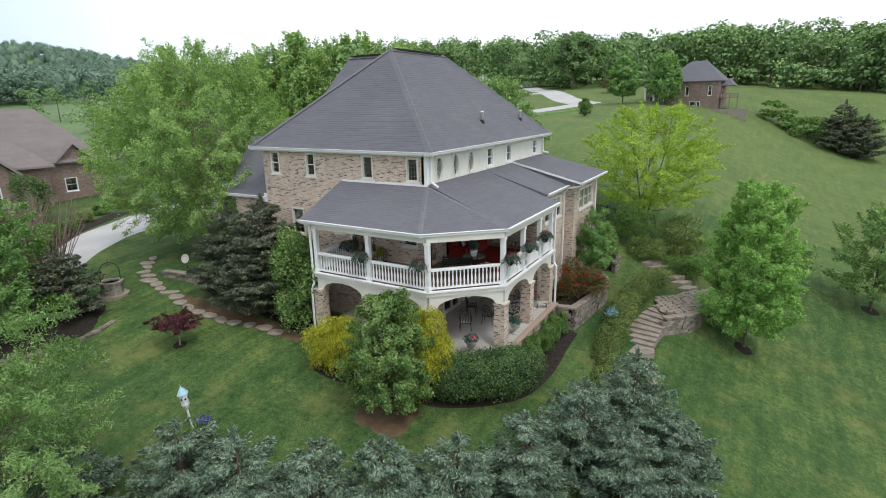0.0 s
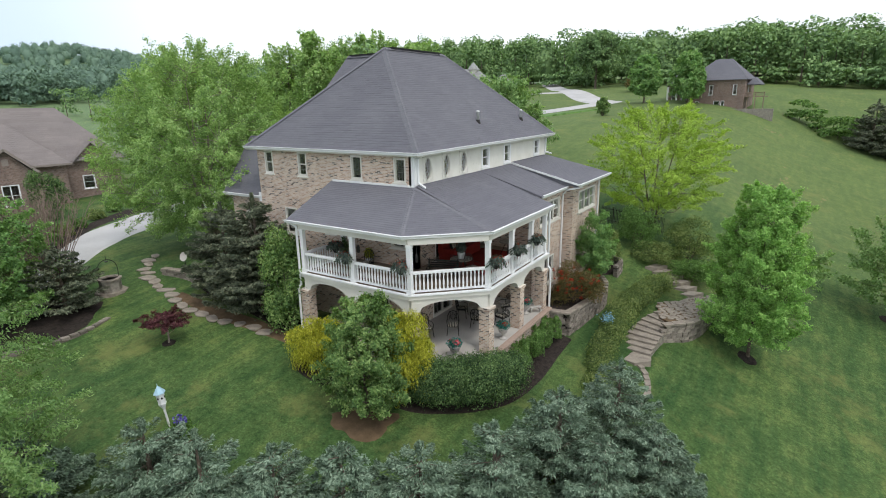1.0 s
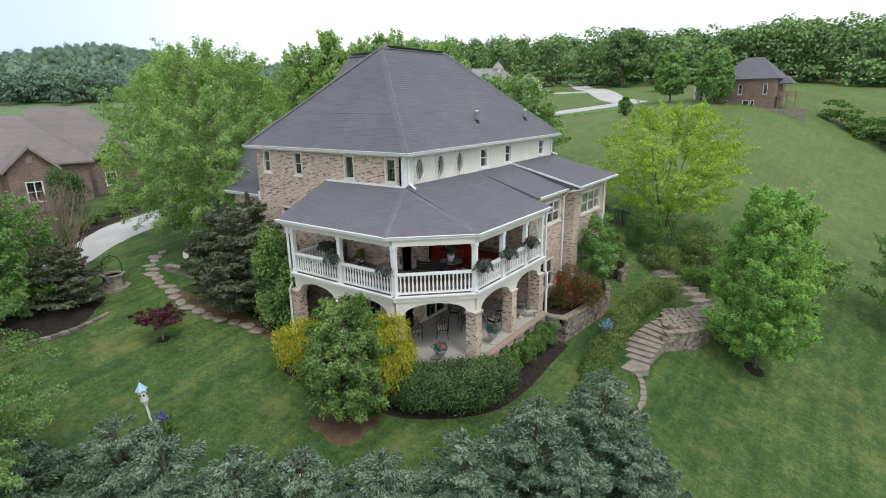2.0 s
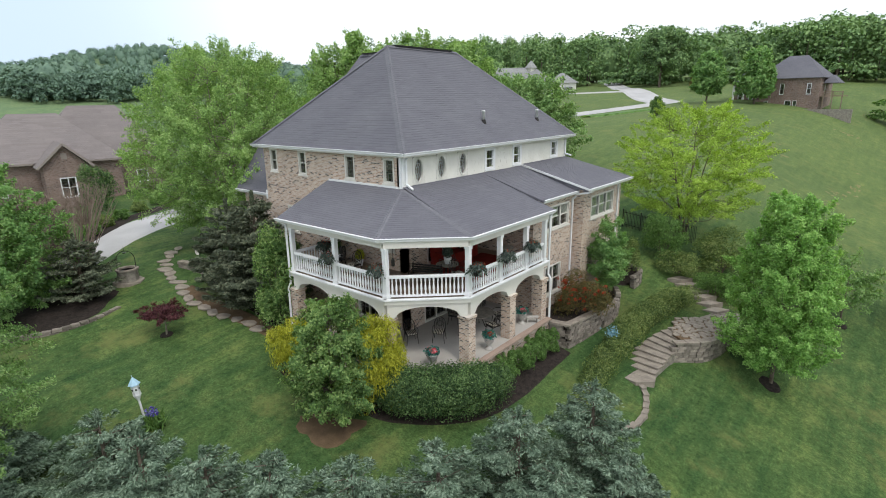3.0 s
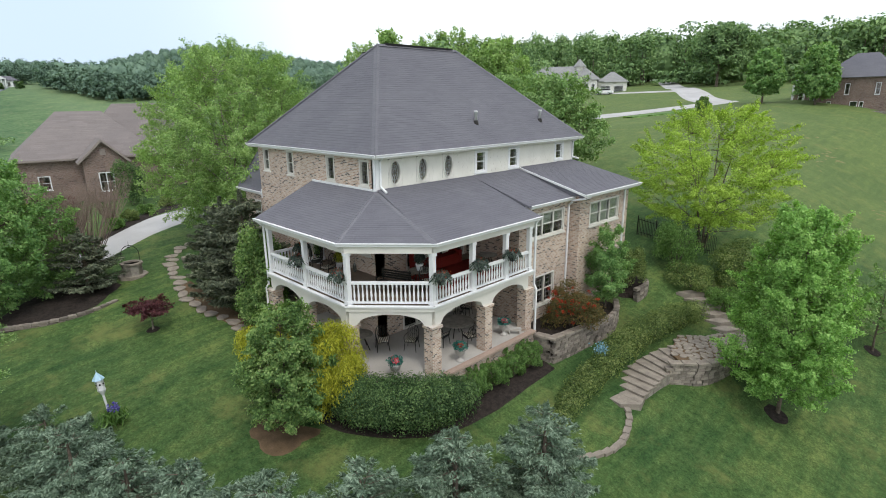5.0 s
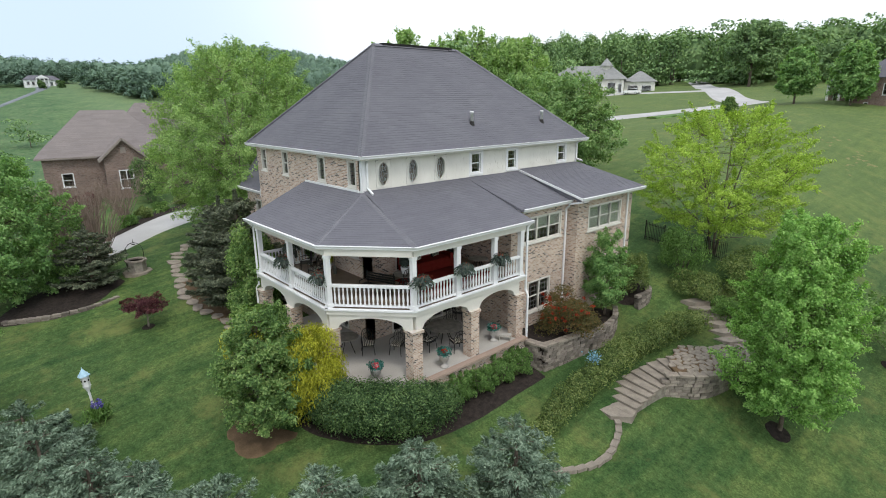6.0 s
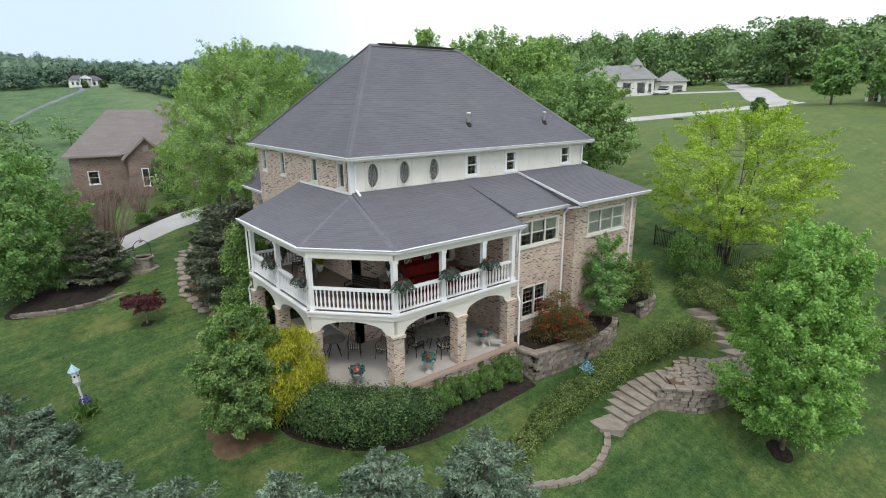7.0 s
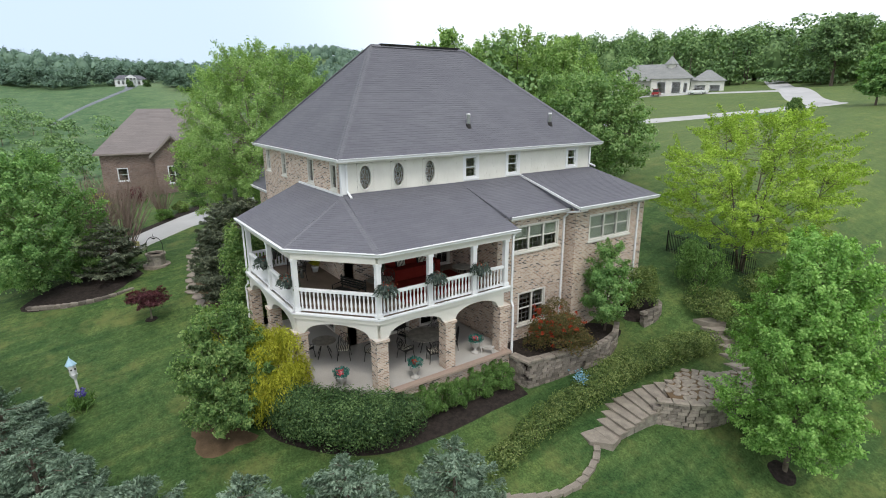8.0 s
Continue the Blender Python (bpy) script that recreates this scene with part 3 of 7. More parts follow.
def shake_rows(g, x, y0, y1, z0, z1, holes):
    """Overlapping rows of shakes, each a thin wedge, broken into uneven widths."""
    z, r = z0, 0
    rnd = random.Random(5)
    while z < z1 - 0.02:
        zt = min(z + 0.155, z1)
        y = y0 - rnd.random() * 0.3
        while y < y1:
            w = 0.25 + rnd.random() * 0.55
            a, b = max(y, y0), min(y + w - 0.006, y1)
            y += w
            if b - a < 0.03:
                continue
            segs = [(a, b)]
            for h0, h1, hz0, hz1 in holes:
                if hz0 - 0.02 < z < hz1 or hz0 < zt < hz1:
                    segs = [s for q0, q1 in segs for s in ((q0, min(q1, h0 - 0.02)), (max(q0, h1 + 0.02), q1)) if s[1] - s[0] > 0.02]
            for a2, b2 in segs:
                V, F = g
                k = len(V)
                o = 0.018 + rnd.random() * 0.006
                V += [(x + 0.003, a2, z), (x + o, a2, z), (x + 0.006, a2, zt), (x + 0.003, b2, z), (x + o, b2, z), (x + 0.006, b2, zt)]
                F += [(k + 1, k + 4, k + 5, k + 2), (k, k + 3, k + 4, k + 1), (k, k + 1, k + 2), (k + 3, k + 5, k + 4)]
        z = zt
    return g


tagged(part("shake_siding", shake_rows(geo_new(), HW["x1"], HW["y0"] + 0.16, HW["y1"] - 0.12, 6.66, 8.18, SIDE_WINS + OV), M["siding"], house), kind="stuff")

for cy, cz in OVALS:        # oval windows: plate with an elliptical hole, casing ring, leaded pattern, pane
    N, ra, rb = 32, 0.27, 0.5
    x = HW["x1"]
    V, F = [], []
    for i in range(N):
        a = 2 * math.pi * i / N
        c, s = math.cos(a), math.sin(a)
        t = 1 / max(abs(c) / 0.38, abs(s) / 0.6)
        V += [(x + 0.012, cy + c * t, cz + s * t), (x + 0.012, cy + c * (ra + 0.06), cz + s * (rb + 0.06)), (x + 0.05, cy + c * (ra + 0.06), cz + s * (rb + 0.06)),
              (x + 0.05, cy + c * ra, cz + s * rb), (x - 0.09, cy + c * ra, cz + s * rb)]
    for i in range(N):
        for j in range(4):
            a, b = i * 5 + j, ((i + 1) % N) * 5 + j
            F.append((a, b, b + 1, a + 1))
    ow = part("oval_window", (V, F), M["siding"], house, "oval window with leaded star pattern")
    d = geo_new()
    for k in range(8):
        a = math.pi * k / 4 + math.pi / 8 * 0
        beam(d, (x - 0.05, cy + 0.3 * ra * math.cos(a), cz + 0.3 * rb * math.sin(a)), (x - 0.05, cy + ra * math.cos(a), cz + rb * math.sin(a)), 0.014, 0.014)
    for sc in (0.3, 0.68):
        for k in range(16):
            a, b = 2 * math.pi * k / 16, 2 * math.pi * (k + 1) / 16
            beam(d, (x - 0.045, cy + sc * ra * math.cos(a), cz + sc * rb * math.sin(a)), (x - 0.045, cy + sc * ra * math.cos(b), cz + sc * rb * math.sin(b)), 0.012, 0.012)
    part("leading", d, M["white"], ow, "pale leaded tracery")
    pv = [(x - 0.06, cy + ra * math.cos(2 * math.pi * i / N), cz + rb * math.sin(2 * math.pi * i / N)) for i in range(N)]
    part("pane", (pv, [tuple(range(N))]), M["glass"], ow)

for x0, x1, y0, y1 in ((0.02, 0.045, HW["y0"] - 0.02, HW["y0"] + 0.16), (-0.14, 0.045, HW["y0"] - 0.045, HW["y0"] - 0.0205), (0.02, 0.045, HW["y1"] - 0.12, HW["y1"])):
    part("corner_board", box(geo_new(), HW["x1"] + x0, HW["x1"] + x1, y0, y1, 6.5, 8.19), M["white"], house, "white corner board")
part("flashing", box(geo_new(), -17.85, HW["x1"] - 0.145, HW["y0"] - 0.06, HW["y0"] - 0.003, 6.72, 6.87), M["white"], house, "white flashing over the porch roof")

# hidden far walls, floors and ceiling close the main block
g = geo_new()
box(g, HW["x0"], HW["x0"] + 0.3, HW["y0"] + 0.3, HW["y1"], -1.6, 8.1)
box(g, HW["x0"] + 0.3, HW["x1"] - 0.3, HW["y1"] - 0.3, HW["y1"], -1.6, 8.1)
box(g, HW["x1"] - 0.3, HW["x1"], 27.0, HW["y1"], -1.2, 6.2)
part("back_wall", g, M["brick"], house, "tan brick wall")
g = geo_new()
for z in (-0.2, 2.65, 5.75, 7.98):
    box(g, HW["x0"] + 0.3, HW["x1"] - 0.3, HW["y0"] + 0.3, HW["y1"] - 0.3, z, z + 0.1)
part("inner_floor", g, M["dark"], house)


# roofs: shingle courses on a solid deck
def clip_band(poly, u0, u1):
    """The part of a convex polygon of (s, u) points between two heights u."""
    for lim, keep in ((u0, 1), (u1, -1)):
        out = []
        for i in range(len(poly)):
            a, b = poly[i], poly[(i + 1) % len(poly)]
            ia, ib = keep * (a[1] - lim) >= 0, keep * (b[1] - lim) >= 0
            if ia:
                out.append(a)
            if ia != ib:
                t = (lim - a[1]) / (b[1] - a[1])
                out.append((a[0] + t * (b[0] - a[0]), lim))
        poly = out
        if len(poly) < 3:
            return []
    return poly


def roof_plane(g, pts, rnd, course=0.143, tabw=0.6, lift=0.006):
    """Shingle courses over a flat convex roof plane; pts[0]-pts[1] is the eave."""
    P = [Vector(p) for p in pts]
    e = (P[1] - P[0]).normalized()
    nrm = (P[1] - P[0]).cross(P[2] - P[1]).normalized()
    if nrm.z < 0:
        nrm = -nrm
    u = nrm.cross(e)
    if u.z < 0:
        u = -u
    flat = [((p - P[0]).dot(e), (p - P[0]).dot(u)) for p in P]
    top = max(f[1] for f in flat)
    V, F = g
    k0, c = 0.0, 0
    while k0 < top - 0.01:
        k1 = min(k0 + course, top)
        band_ = clip_band(flat, k0, k1)
        if band_:
            s0, s1 = min(b[0] for b in band_), max(b[0] for b in band_)
            s = s0 - rnd.random() * tabw
            while s < s1:
                w = tabw * (0.55 + 0.8 * rnd.random())
                tab = clip_band([(b[1], b[0]) for b in band_], max(s, s0), min(s + w, s1))
                s += w
                if len(tab) < 3:
                    continue
                k = len(V)
                h = lift + rnd.random() * 0.0015
                tab = [(b[1], b[0]) for b in tab]
                for a, b in tab:
                    o = h * (1 - (b - k0) / (k1 - k0)) + 0.004
                    V.append(tuple(P[0] + e * a + u * b + nrm * o))
                F.append(tuple(range(k, k + len(tab))))
                low = [i for i, t in enumerate(tab) if abs(t[1] - k0) < 1e-6]
                if len(low) == 2:       # butt edge of the tab
                    i, j = low
                    V.append(tuple(P[0] + e * tab[i][0] + u * k0)); V.append(tuple(P[0] + e * tab[j][0] + u * k0))
                    F.append((k + i, len(V) - 2, len(V) - 1, k + j))
        k0 = k1
        c += 1
    return g


def slab(g, pts, thick=0.1):
    V, F = g
    k, n = len(V), len(pts)
    V += [tuple(p) for p in pts] + [(p[0], p[1], p[2] - thick) for p in pts]
    F += [tuple(range(k, k + n)), tuple(range(k + 2 * n - 1, k + n - 1, -1))]
    F += [(k + i, k + n + i, k + n + (i + 1) % n, k + (i + 1) % n) for i in range(n)]
    return g


def hip_cap(g, a, b, rnd, step=0.14, w=0.34):
    """Ridge and hip caps: small bent shingles lapped along an edge."""
    a, b = Vector(a), Vector(b)
    d = b - a
    n = max(2, int(d.length / step))
    dn = d.normalized()
    s = dn.cross(Vector((0, 0, 1))).normalized()
    u = s.cross(dn)
    run = math.hypot(d.x, d.y)
    drop = w / 2 * (abs(d.z) / run if abs(d.z) > 0.1 else 0.8) * 0.92
    V, F = g
    for i in range(n):
        p, q = a + d * (i / n), a + d * (min(i + 1.15, n) / n)
        k = len(V)
        for pt, o in ((p, 0.034), (q, 0.022)):
            V += [tuple(pt + s * (-w / 2) + u * (o - drop)), tuple(pt + u * o), tuple(pt + s * (w / 2) + u * (o - drop))]
        F += [(k, k + 1, k + 4, k + 3), (k + 1, k + 2, k + 5, k + 4), (k, k + 2, k + 1)]
    return g


def roof(parent, name, planes, hips, mat, label, seed=1, course=0.143, tabw=0.6):
    rnd = random.Random(seed)
    g = geo_new()
    for p in planes:
        slab(g, p)
    r = part(name, g, mat, parent, label)
    g = geo_new()
    for p in planes:
        roof_plane(g, p, rnd, course, tabw)
    tagged(part("shingles", g, mat, r), kind="stuff")
    if hips:
        g = geo_new()
        for a, b in hips:
            hip_cap(g, a, b, rnd)
        tagged(part("ridge_capping", g, M["capping"] if mat is M["shingle"] else mat, r), kind="stuff")
    return r


ex0, ex1, ey0, ey1 = HW["x0"] - 0.6, HW["x1"] + 0.42, HW["y0"] - 0.3, HW["y1"] + 0.45
A0, A1, A2, A3 = (ex0, ey0, EAVE), (ex1, ey0, EAVE), (ex1, ey1, EAVE), (ex0, ey1, EAVE)
RX = -17.4
RIDGE = 13.3
R1, R2 = (RX, 24.7, RIDGE), (RX, 30.4, RIDGE)
roof(house, "main_roof", [[A0, A1, R1], [A1, A2, R2, R1], [A2, A3, R2], [A3, A0, R1, R2]], [(A0, R1), (A1, R1), (A2, R2), (R1, R2)], M["shingle"], "steep grey asphalt shingle hip roof", 1)
# cross roof behind, with a short ridge of the same height
C0, C1 = (RX, 27.35, RIDGE - 0.02), (-22.3, 27.35, RIDGE - 0.02)
Q0, Q1, Q2, Q3 = (-23.6, 24.3, 9.4), (RX, 24.3, 9.4), (RX, 30.4, 9.4), (-23.6, 30.4, 9.4)
roof(house, "cross_roof", [[Q0, Q1, C0, C1], [Q2, Q3, C1, C0], [Q3, Q0, C1]], [(Q0, C1), (C0, C1)], M["shingle"], "grey shingle cross roof behind the main ridge", 5)
part("ridge_vent", beam(geo_new(), (RX, 25.2, RIDGE + 0.04), (RX, 30.0, RIDGE + 0.04), 0.28, 0.06), M["iron"], house, "dark ridge vent")
part("ridge_vent", beam(geo_new(), (-22.1, 27.35, RIDGE + 0.03), (-20.0, 27.35, RIDGE + 0.03), 0.28, 0.06), M["iron"], house, "dark ridge vent")


def gutter(parent, line, z, mat=None):
    """A fascia board and a K-shaped gutter along each stretch of an eave line (outside on the right hand)."""
    prof = [(0.0, -0.12), (0.075, -0.12), (0.085, -0.05), (0.12, -0.015), (0.12, 0.0), (0.0, 0.0)]
    for a, b in zip(line[:-1], line[1:]):
        a, b = Vector((*a, z)), Vector((*b, z))
        d = (b - a).normalized()
        o = Vector((d.y, -d.x, 0))
        up = Vector((0, 0, 1))
        part("fascia", beam(geo_new(), a - o * 0.028 - up * 0.09, b - o * 0.028 - up * 0.09, 0.05, 0.2), mat or M["trim"], parent)
        n = len(prof)
        V = [tuple(p + o * (u + 0.002) + up * w + d * (sg * u * 0.45)) for p, sg in ((a, -1), (b, 1)) for u, w in prof]
        F = [tuple(range(n)), tuple(range(2 * n - 1, n - 1, -1))] + [(i, n + i, n + (i + 1) % n, (i + 1) % n) for i in range(n)]
        part("gutter", (V, F), M["white"], parent, "white gutter")


gutter(house, [(ex0, ey0), (ex1, ey0), (ex1, ey1)], EAVE - 0.0)
part("soffit", box(geo_new(), ex0 + 0.02, ex1 - 0.02, ey0 + 0.02, ey1 - 0.02, EAVE - 0.17, EAVE - 0.125), M["trim"], house)
for x, y, z in ((-13.5, 27.8, 9.2), (-13.45, 33.3, 9.3)):
    zz = EAVE + (ex1 - x) * (RIDGE - EAVE) / (ex1 - RX)
    v = part("roof_vent", lathe(geo_new(), [(0.085, -0.15), (0.085, 0.5), (0.1, 0.5), (0.1, 0.58), (0.02, 0.59)], 10, (x, y, zz)), M["white"], house, "white roof vent pipe with dark boot", True)
    part("boot", lathe(geo_new(), [(0.17, -0.12), (0.12, 0.08), (0.09, 0.11)], 10, (x, y, zz)), M["iron"], v)

# garage wing beyond the brick front
g = wall_cells(geo_new(), "x", 21.3, 0.3, -26.8, HW["x0"], -1.0, 5.45, [(-25.6, -24.8, 3.4, 4.9)])
part("garage_wall", g, M["brick"], house, "tan brick garage wing wall")
window(house, "x", 21.3, -1, -25.6, -24.8, 3.4, 4.9)
g = wall_cells(geo_new(), "y", -26.8, 0.3, 21.6, 25.2, -1.0, 5.45)
part("garage_end_wall", g, M["brick"], house)
GX0, GX1 = -27.1, HW["x0"] - 0.02
roof(house, "garage_roof", [[(GX0, 20.95, 5.55), (GX1, 20.95, 5.55), (GX1, 23.3, 8.7), (GX0, 23.3, 8.7)], [(GX1, 25.6, 5.55), (GX0, 25.6, 5.55), (GX0, 23.3, 8.7), (GX1, 23.3, 8.7)]], [], M["shingle"], "steep grey shingle garage roof", 2)
V = [(-26.8, 21.1, 5.45), (-26.8, 25.4, 5.45), (-26.8, 23.3, 8.5), (-26.6, 21.1, 5.45), (-26.6, 25.4, 5.45), (-26.6, 23.3, 8.5)]
part("garage_gable", (V, [(0, 2, 1), (3, 4, 5), (0, 3, 5, 2), (1, 2, 5, 4), (0, 1, 4, 3)]), M["brick"], house)
gutter(house, [(GX0, 20.95), (GX1 - 0.02, 20.95)], 5.55)
part("return_board", box(geo_new(), HW["x0"] - 0.35, HW["x0"] - 0.01, 20.86, 20.93, 5.25, 5.75), M["white"], house, "white eave return")

# ---- porch ----
PZ = 5.40
PE = [(-17.95, 17.6), (-11.3, 17.6), (-8.55, 20.12), (-8.55, 26.75)]      # eave line
SL = (6.86 - PZ) / (HW["x1"] - (-8.55)) * -1
apex = (HW["x1"], HW["y0"], 6.80)
L0, L1, L2, L3 = [(*p, PZ) for p in PE]
Lw = (-17.95, HW["y0"] - 0.001, 6.80)
E2 = (-9.2, 26.75, 5.76)
E3 = (-9.2, 30.6, 5.76)
W1, W3 = (HW["x1"], 30.7, 6.87), (HW["x1"], 26.75, 6.87)
pr = roof(house, "porch_roof", [[L0, L1, apex, Lw], [L1, L2, apex], [L2, L3, W3, apex], [E2, E3, W1, W3]], [(L1, apex), (L2, apex)], M["shingle"], "low grey shingle porch roof with hips", 3)
gutter(house, PE, PZ)
gutter(house, [(-9.2, 26.9), (-9.2, 30.5)], E2[2])
# side wing roof
V0, V1, V2, V3 = (-8.4, 30.3, 5.94), (-8.4, 36.2, 5.94), (HW["x1"], 36.1, 6.95), (HW["x1"], 30.7, 6.95)
roof(house, "wing_roof", [[V0, V1, V2, V3]], [], M["shingle"], "grey shingle lean-to roof of the side wing", 4)
# the low cheek between the porch roof and the wing's raised edge
g = geo_new()
for k in range(12):
    xa, xb = (V0[0] + (V3[0] - V0[0]) * (k + i) / 12 for i in (0, 1))
    ya, za = V0[1] + (V3[1] - V0[1]) * k / 12, V0[2] + (V3[2] - V0[2]) * k / 12
    zb = E2[2] + (W3[2] - E2[2]) * (xb - E2[0]) / (W3[0] - E2[0]) - 0.06 if xb < E2[0] else za - 0.2
    box(g, xb, xa, ya + 0.02, ya + 0.09, min(zb, za - 0.1), za - 0.03)
part("step_flashing", g, M["shingle"], house, "grey cheek between two roof levels")
gutter(house, [(-8.4, 30.3), (-8.4, 36.2)], 5.94)
g = geo_new()
beam(g, (V0[0], V0[1] - 0.03, V0[2] - 0.05), (V3[0], V3[1] - 0.03, V3[2] - 0.04), 0.05, 0.10)
part("rake_board", g, M["white"], house, "white rake board")
g = geo_new()
slab(g, [(-9.2, 30.31, 5.6), (-8.42, 30.31, 5.78), (-8.42, 30.9, 5.78), (-9.2, 30.9, 5.6)], 0.08)
part("return_soffit", g, M["white"], house)

MX, WX = -9.45, -8.85
A_WIN, L_WIN, B_WIN = (27.2, 30.1, 4.0, 5.25), (27.65, 29.4, 0.42, 2.05), (31.55, 34.65, 4.05, 5.35)
g = wall_cells(geo_new(), "y", MX, -0.3, 26.35, 30.6, -1.6, 5.62, [A_WIN, L_WIN])
part("middle_wall", g, M["brick"], house, "tan brick wall")
g = wall_cells(geo_new(), "y", WX, -0.3, 30.6, 35.75, -1.2, 5.85, [B_WIN])
box(g, MX - 0.29, WX - 0.301, 30.6, 30.9, -1.2, 5.6)
box(g, HW["x1"] + 0.001, WX - 0.301, 35.45, 35.75, -1.2, 5.85)
part("wing_wall", g, M["brick"], house, "tan brick wing wall")
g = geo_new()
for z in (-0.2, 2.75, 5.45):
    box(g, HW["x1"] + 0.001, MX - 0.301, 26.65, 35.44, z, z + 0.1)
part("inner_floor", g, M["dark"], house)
part("wing_end_wall", box(geo_new(), HW["x1"] + 0.001, MX - 0.31, 26.36, 26.64, -1.6, 5.3), M["brick"], house, "tan brick wall closing the porch")
window(house, "y", MX, 1, *A_WIN, cols=3, rows=2, sashes=3, lights=(True, False), shade=0.5)
window(house, "y", MX, 1, *L_WIN, cols=3, rows=3, sashes=2)
window(house, "y", WX, 1, *B_WIN, cols=1, rows=1, sashes=3, shade=0.97)

# deck, ceiling, beams
DP = [(-17.45, 17.72), (-11.25, 17.72), (-8.62, 20.06), (-8.62, 26.34), (HW["x1"] + 0.002, 26.34), (HW["x1"] + 0.002, HW["y0"] - 0.002), (-17.45, HW["y0"] - 0.002)]
part("deck", prism(geo_new(), [(-17.3, 17.95), (-11.2, 17.95), (-8.8, 20.15), (-8.8, 26.34), (HW["x1"] + 0.002, 26.34), (HW["x1"] + 0.002, HW["y0"] - 0.002), (-17.3, HW["y0"] - 0.002)], DECK - 0.22, DECK), M["deckfloor"], house, "tan upper porch floor")
part("porch_ceiling", prism(geo_new(), [(x, y) for x, y in [(-17.8, 17.75), (-11.3, 17.75), (-8.7, 20.15), (-8.7, 26.6), (HW["x1"] + 0.002, 26.6), (HW["x1"] + 0.002, HW["y0"] - 0.002), (-17.8, HW["y0"] - 0.002)]], 5.0, 5.06), M["ceil"], house, "pale porch ceiling")
PATIO = [(-17.5, 17.55), (-11.1, 17.55), (-8.35, 20.0), (-8.35, 26.34), (HW["x1"] + 0.002, 26.34), (HW["x1"] + 0.002, HW["y0"] - 0.002), (-17.5, HW["y0"] - 0.002)]
part("patio_floor", prism(geo_new(), PATIO, -0.12, 0.0), M["concrete"], house, "smooth grey concrete patio floor")
g = geo_new()
for (x0, y0), (x1, y1) in zip([(-17.36, 17.85), (-11.2, 17.85), (-8.74, 20.08)], [(-11.2, 17.85), (-8.74, 20.08), (-8.74, 26.4)]):
    beam(g, (x0, y0, 5.16), (x1, y1, 5.16), 0.22, 0.32)
beam(g, (-17.3, 17.96, 5.16), (-17.3, 20.74, 5.16), 0.22, 0.32)
part("porch_beam", g, M["trim"], house, "cream porch beam")
# rake end of the porch roof
g = geo_new()
V, F = g
V += [(-17.93, 17.65, 5.2), (-17.93, 20.74, 5.2), (-17.93, 20.74, 6.7), (-17.9, 17.65, 5.2), (-17.9, 20.74, 5.2), (-17.9, 20.74, 6.7)]
F += [(0, 1, 2), (5, 4, 3), (0, 3, 4, 1), (0, 2, 5, 3)]
part("gable_end", g, M["trim"], house)

# foundation under the patio with a soldier-course edge
g = geo_new()
for (x0, y0), (x1, y1) in zip(PATIO[:3], PATIO[1:4]):
    d = Vector((x1 - x0, y1 - y0, 0)).normalized()
    o = Vector((d.y, -d.x, 0)) * -0.12
    beam(g, Vector((x0, y0, -0.98)) + o, Vector((x1, y1, -0.98)) + o, 0.24, 1.7)
beam(g, (-17.38, 17.8, -0.98), (-17.38, 20.7, -0.98), 0.24, 1.7)
part("foundation", g, M["brick"], house, "brick base wall below the patio")
g = mesh_of("soldier", box(geo_new(), -0.14, 0.14, -0.03, 0.03, -0.05, 0.05), M["soldier"])
y = 20.35
while y < 26.2:
    s = part("edge_brick", g, None, house)
    s.location = (-8.33, y, 0.01)
    y += 0.068


def arch(g, a, b, thick, z_top, z_spring, rise, n=20, leg=0.3):
    """A wall panel from a to b in plan with a low arched underside."""
    a, b = Vector((*a, 0)), Vector((*b, 0))
    d = (b - a)
    L = d.length
    d.normalize()
    o = Vector((d.y, -d.x, 0)) * (thick / 2)
    V, F = g
    ss = [0.0] + list(np.linspace(leg, L - leg, n)) + [L]
    k = len(V)
    for s in ss:
        t = (s - L / 2) / (L / 2 - leg)
        zb = z_spring + (rise * math.sqrt(max(0, 1 - t * t)) if abs(t) <= 1 else 0)
        for side in (1, -1):
            p = a + d * s + o * side
            V += [(p.x, p.y, zb), (p.x, p.y, z_top)]
    for i in range(len(ss) - 1):
        q, r = k + i * 4, k + (i + 1) * 4
        F += [(q, r, r + 1, q + 1), (r + 2, q + 2, q + 3, r + 3), (q + 2, r + 2, r, q), (q + 1, r + 1, r + 3, q + 3)]
    F += [(k, k + 1, k + 3, k + 2), (k + len(ss) * 4 - 4, k + len(ss) * 4 - 2, k + len(ss) * 4 - 1, k + len(ss) * 4 - 3)]
    return g


COLS = [(-17.2, 17.9), (-14.28, 17.9), (-11.17, 17.9), (-8.8, 20.1), (-8.8, 23.2), (-8.8, 26.06)]
for a, b in zip(COLS[:-1], COLS[1:]):
    part("arch", arch(geo_new(), a, b, 0.34, DECK - 0.1, 2.1, 0.46), M["trim"], house, "cream arched porch fascia")
part("arch", arch(geo_new(), (-17.2, 18.1), (-17.2, 20.7), 0.34, DECK - 0.1, 2.1, 0.46), M["trim"], house, "cream arched porch fascia")
g, g2 = geo_new(), geo_new()
rim = [(-17.2, 20.7), (-17.2, 17.9), (-11.17, 17.9), (-8.8, 20.1), (-8.8, 26.3)]
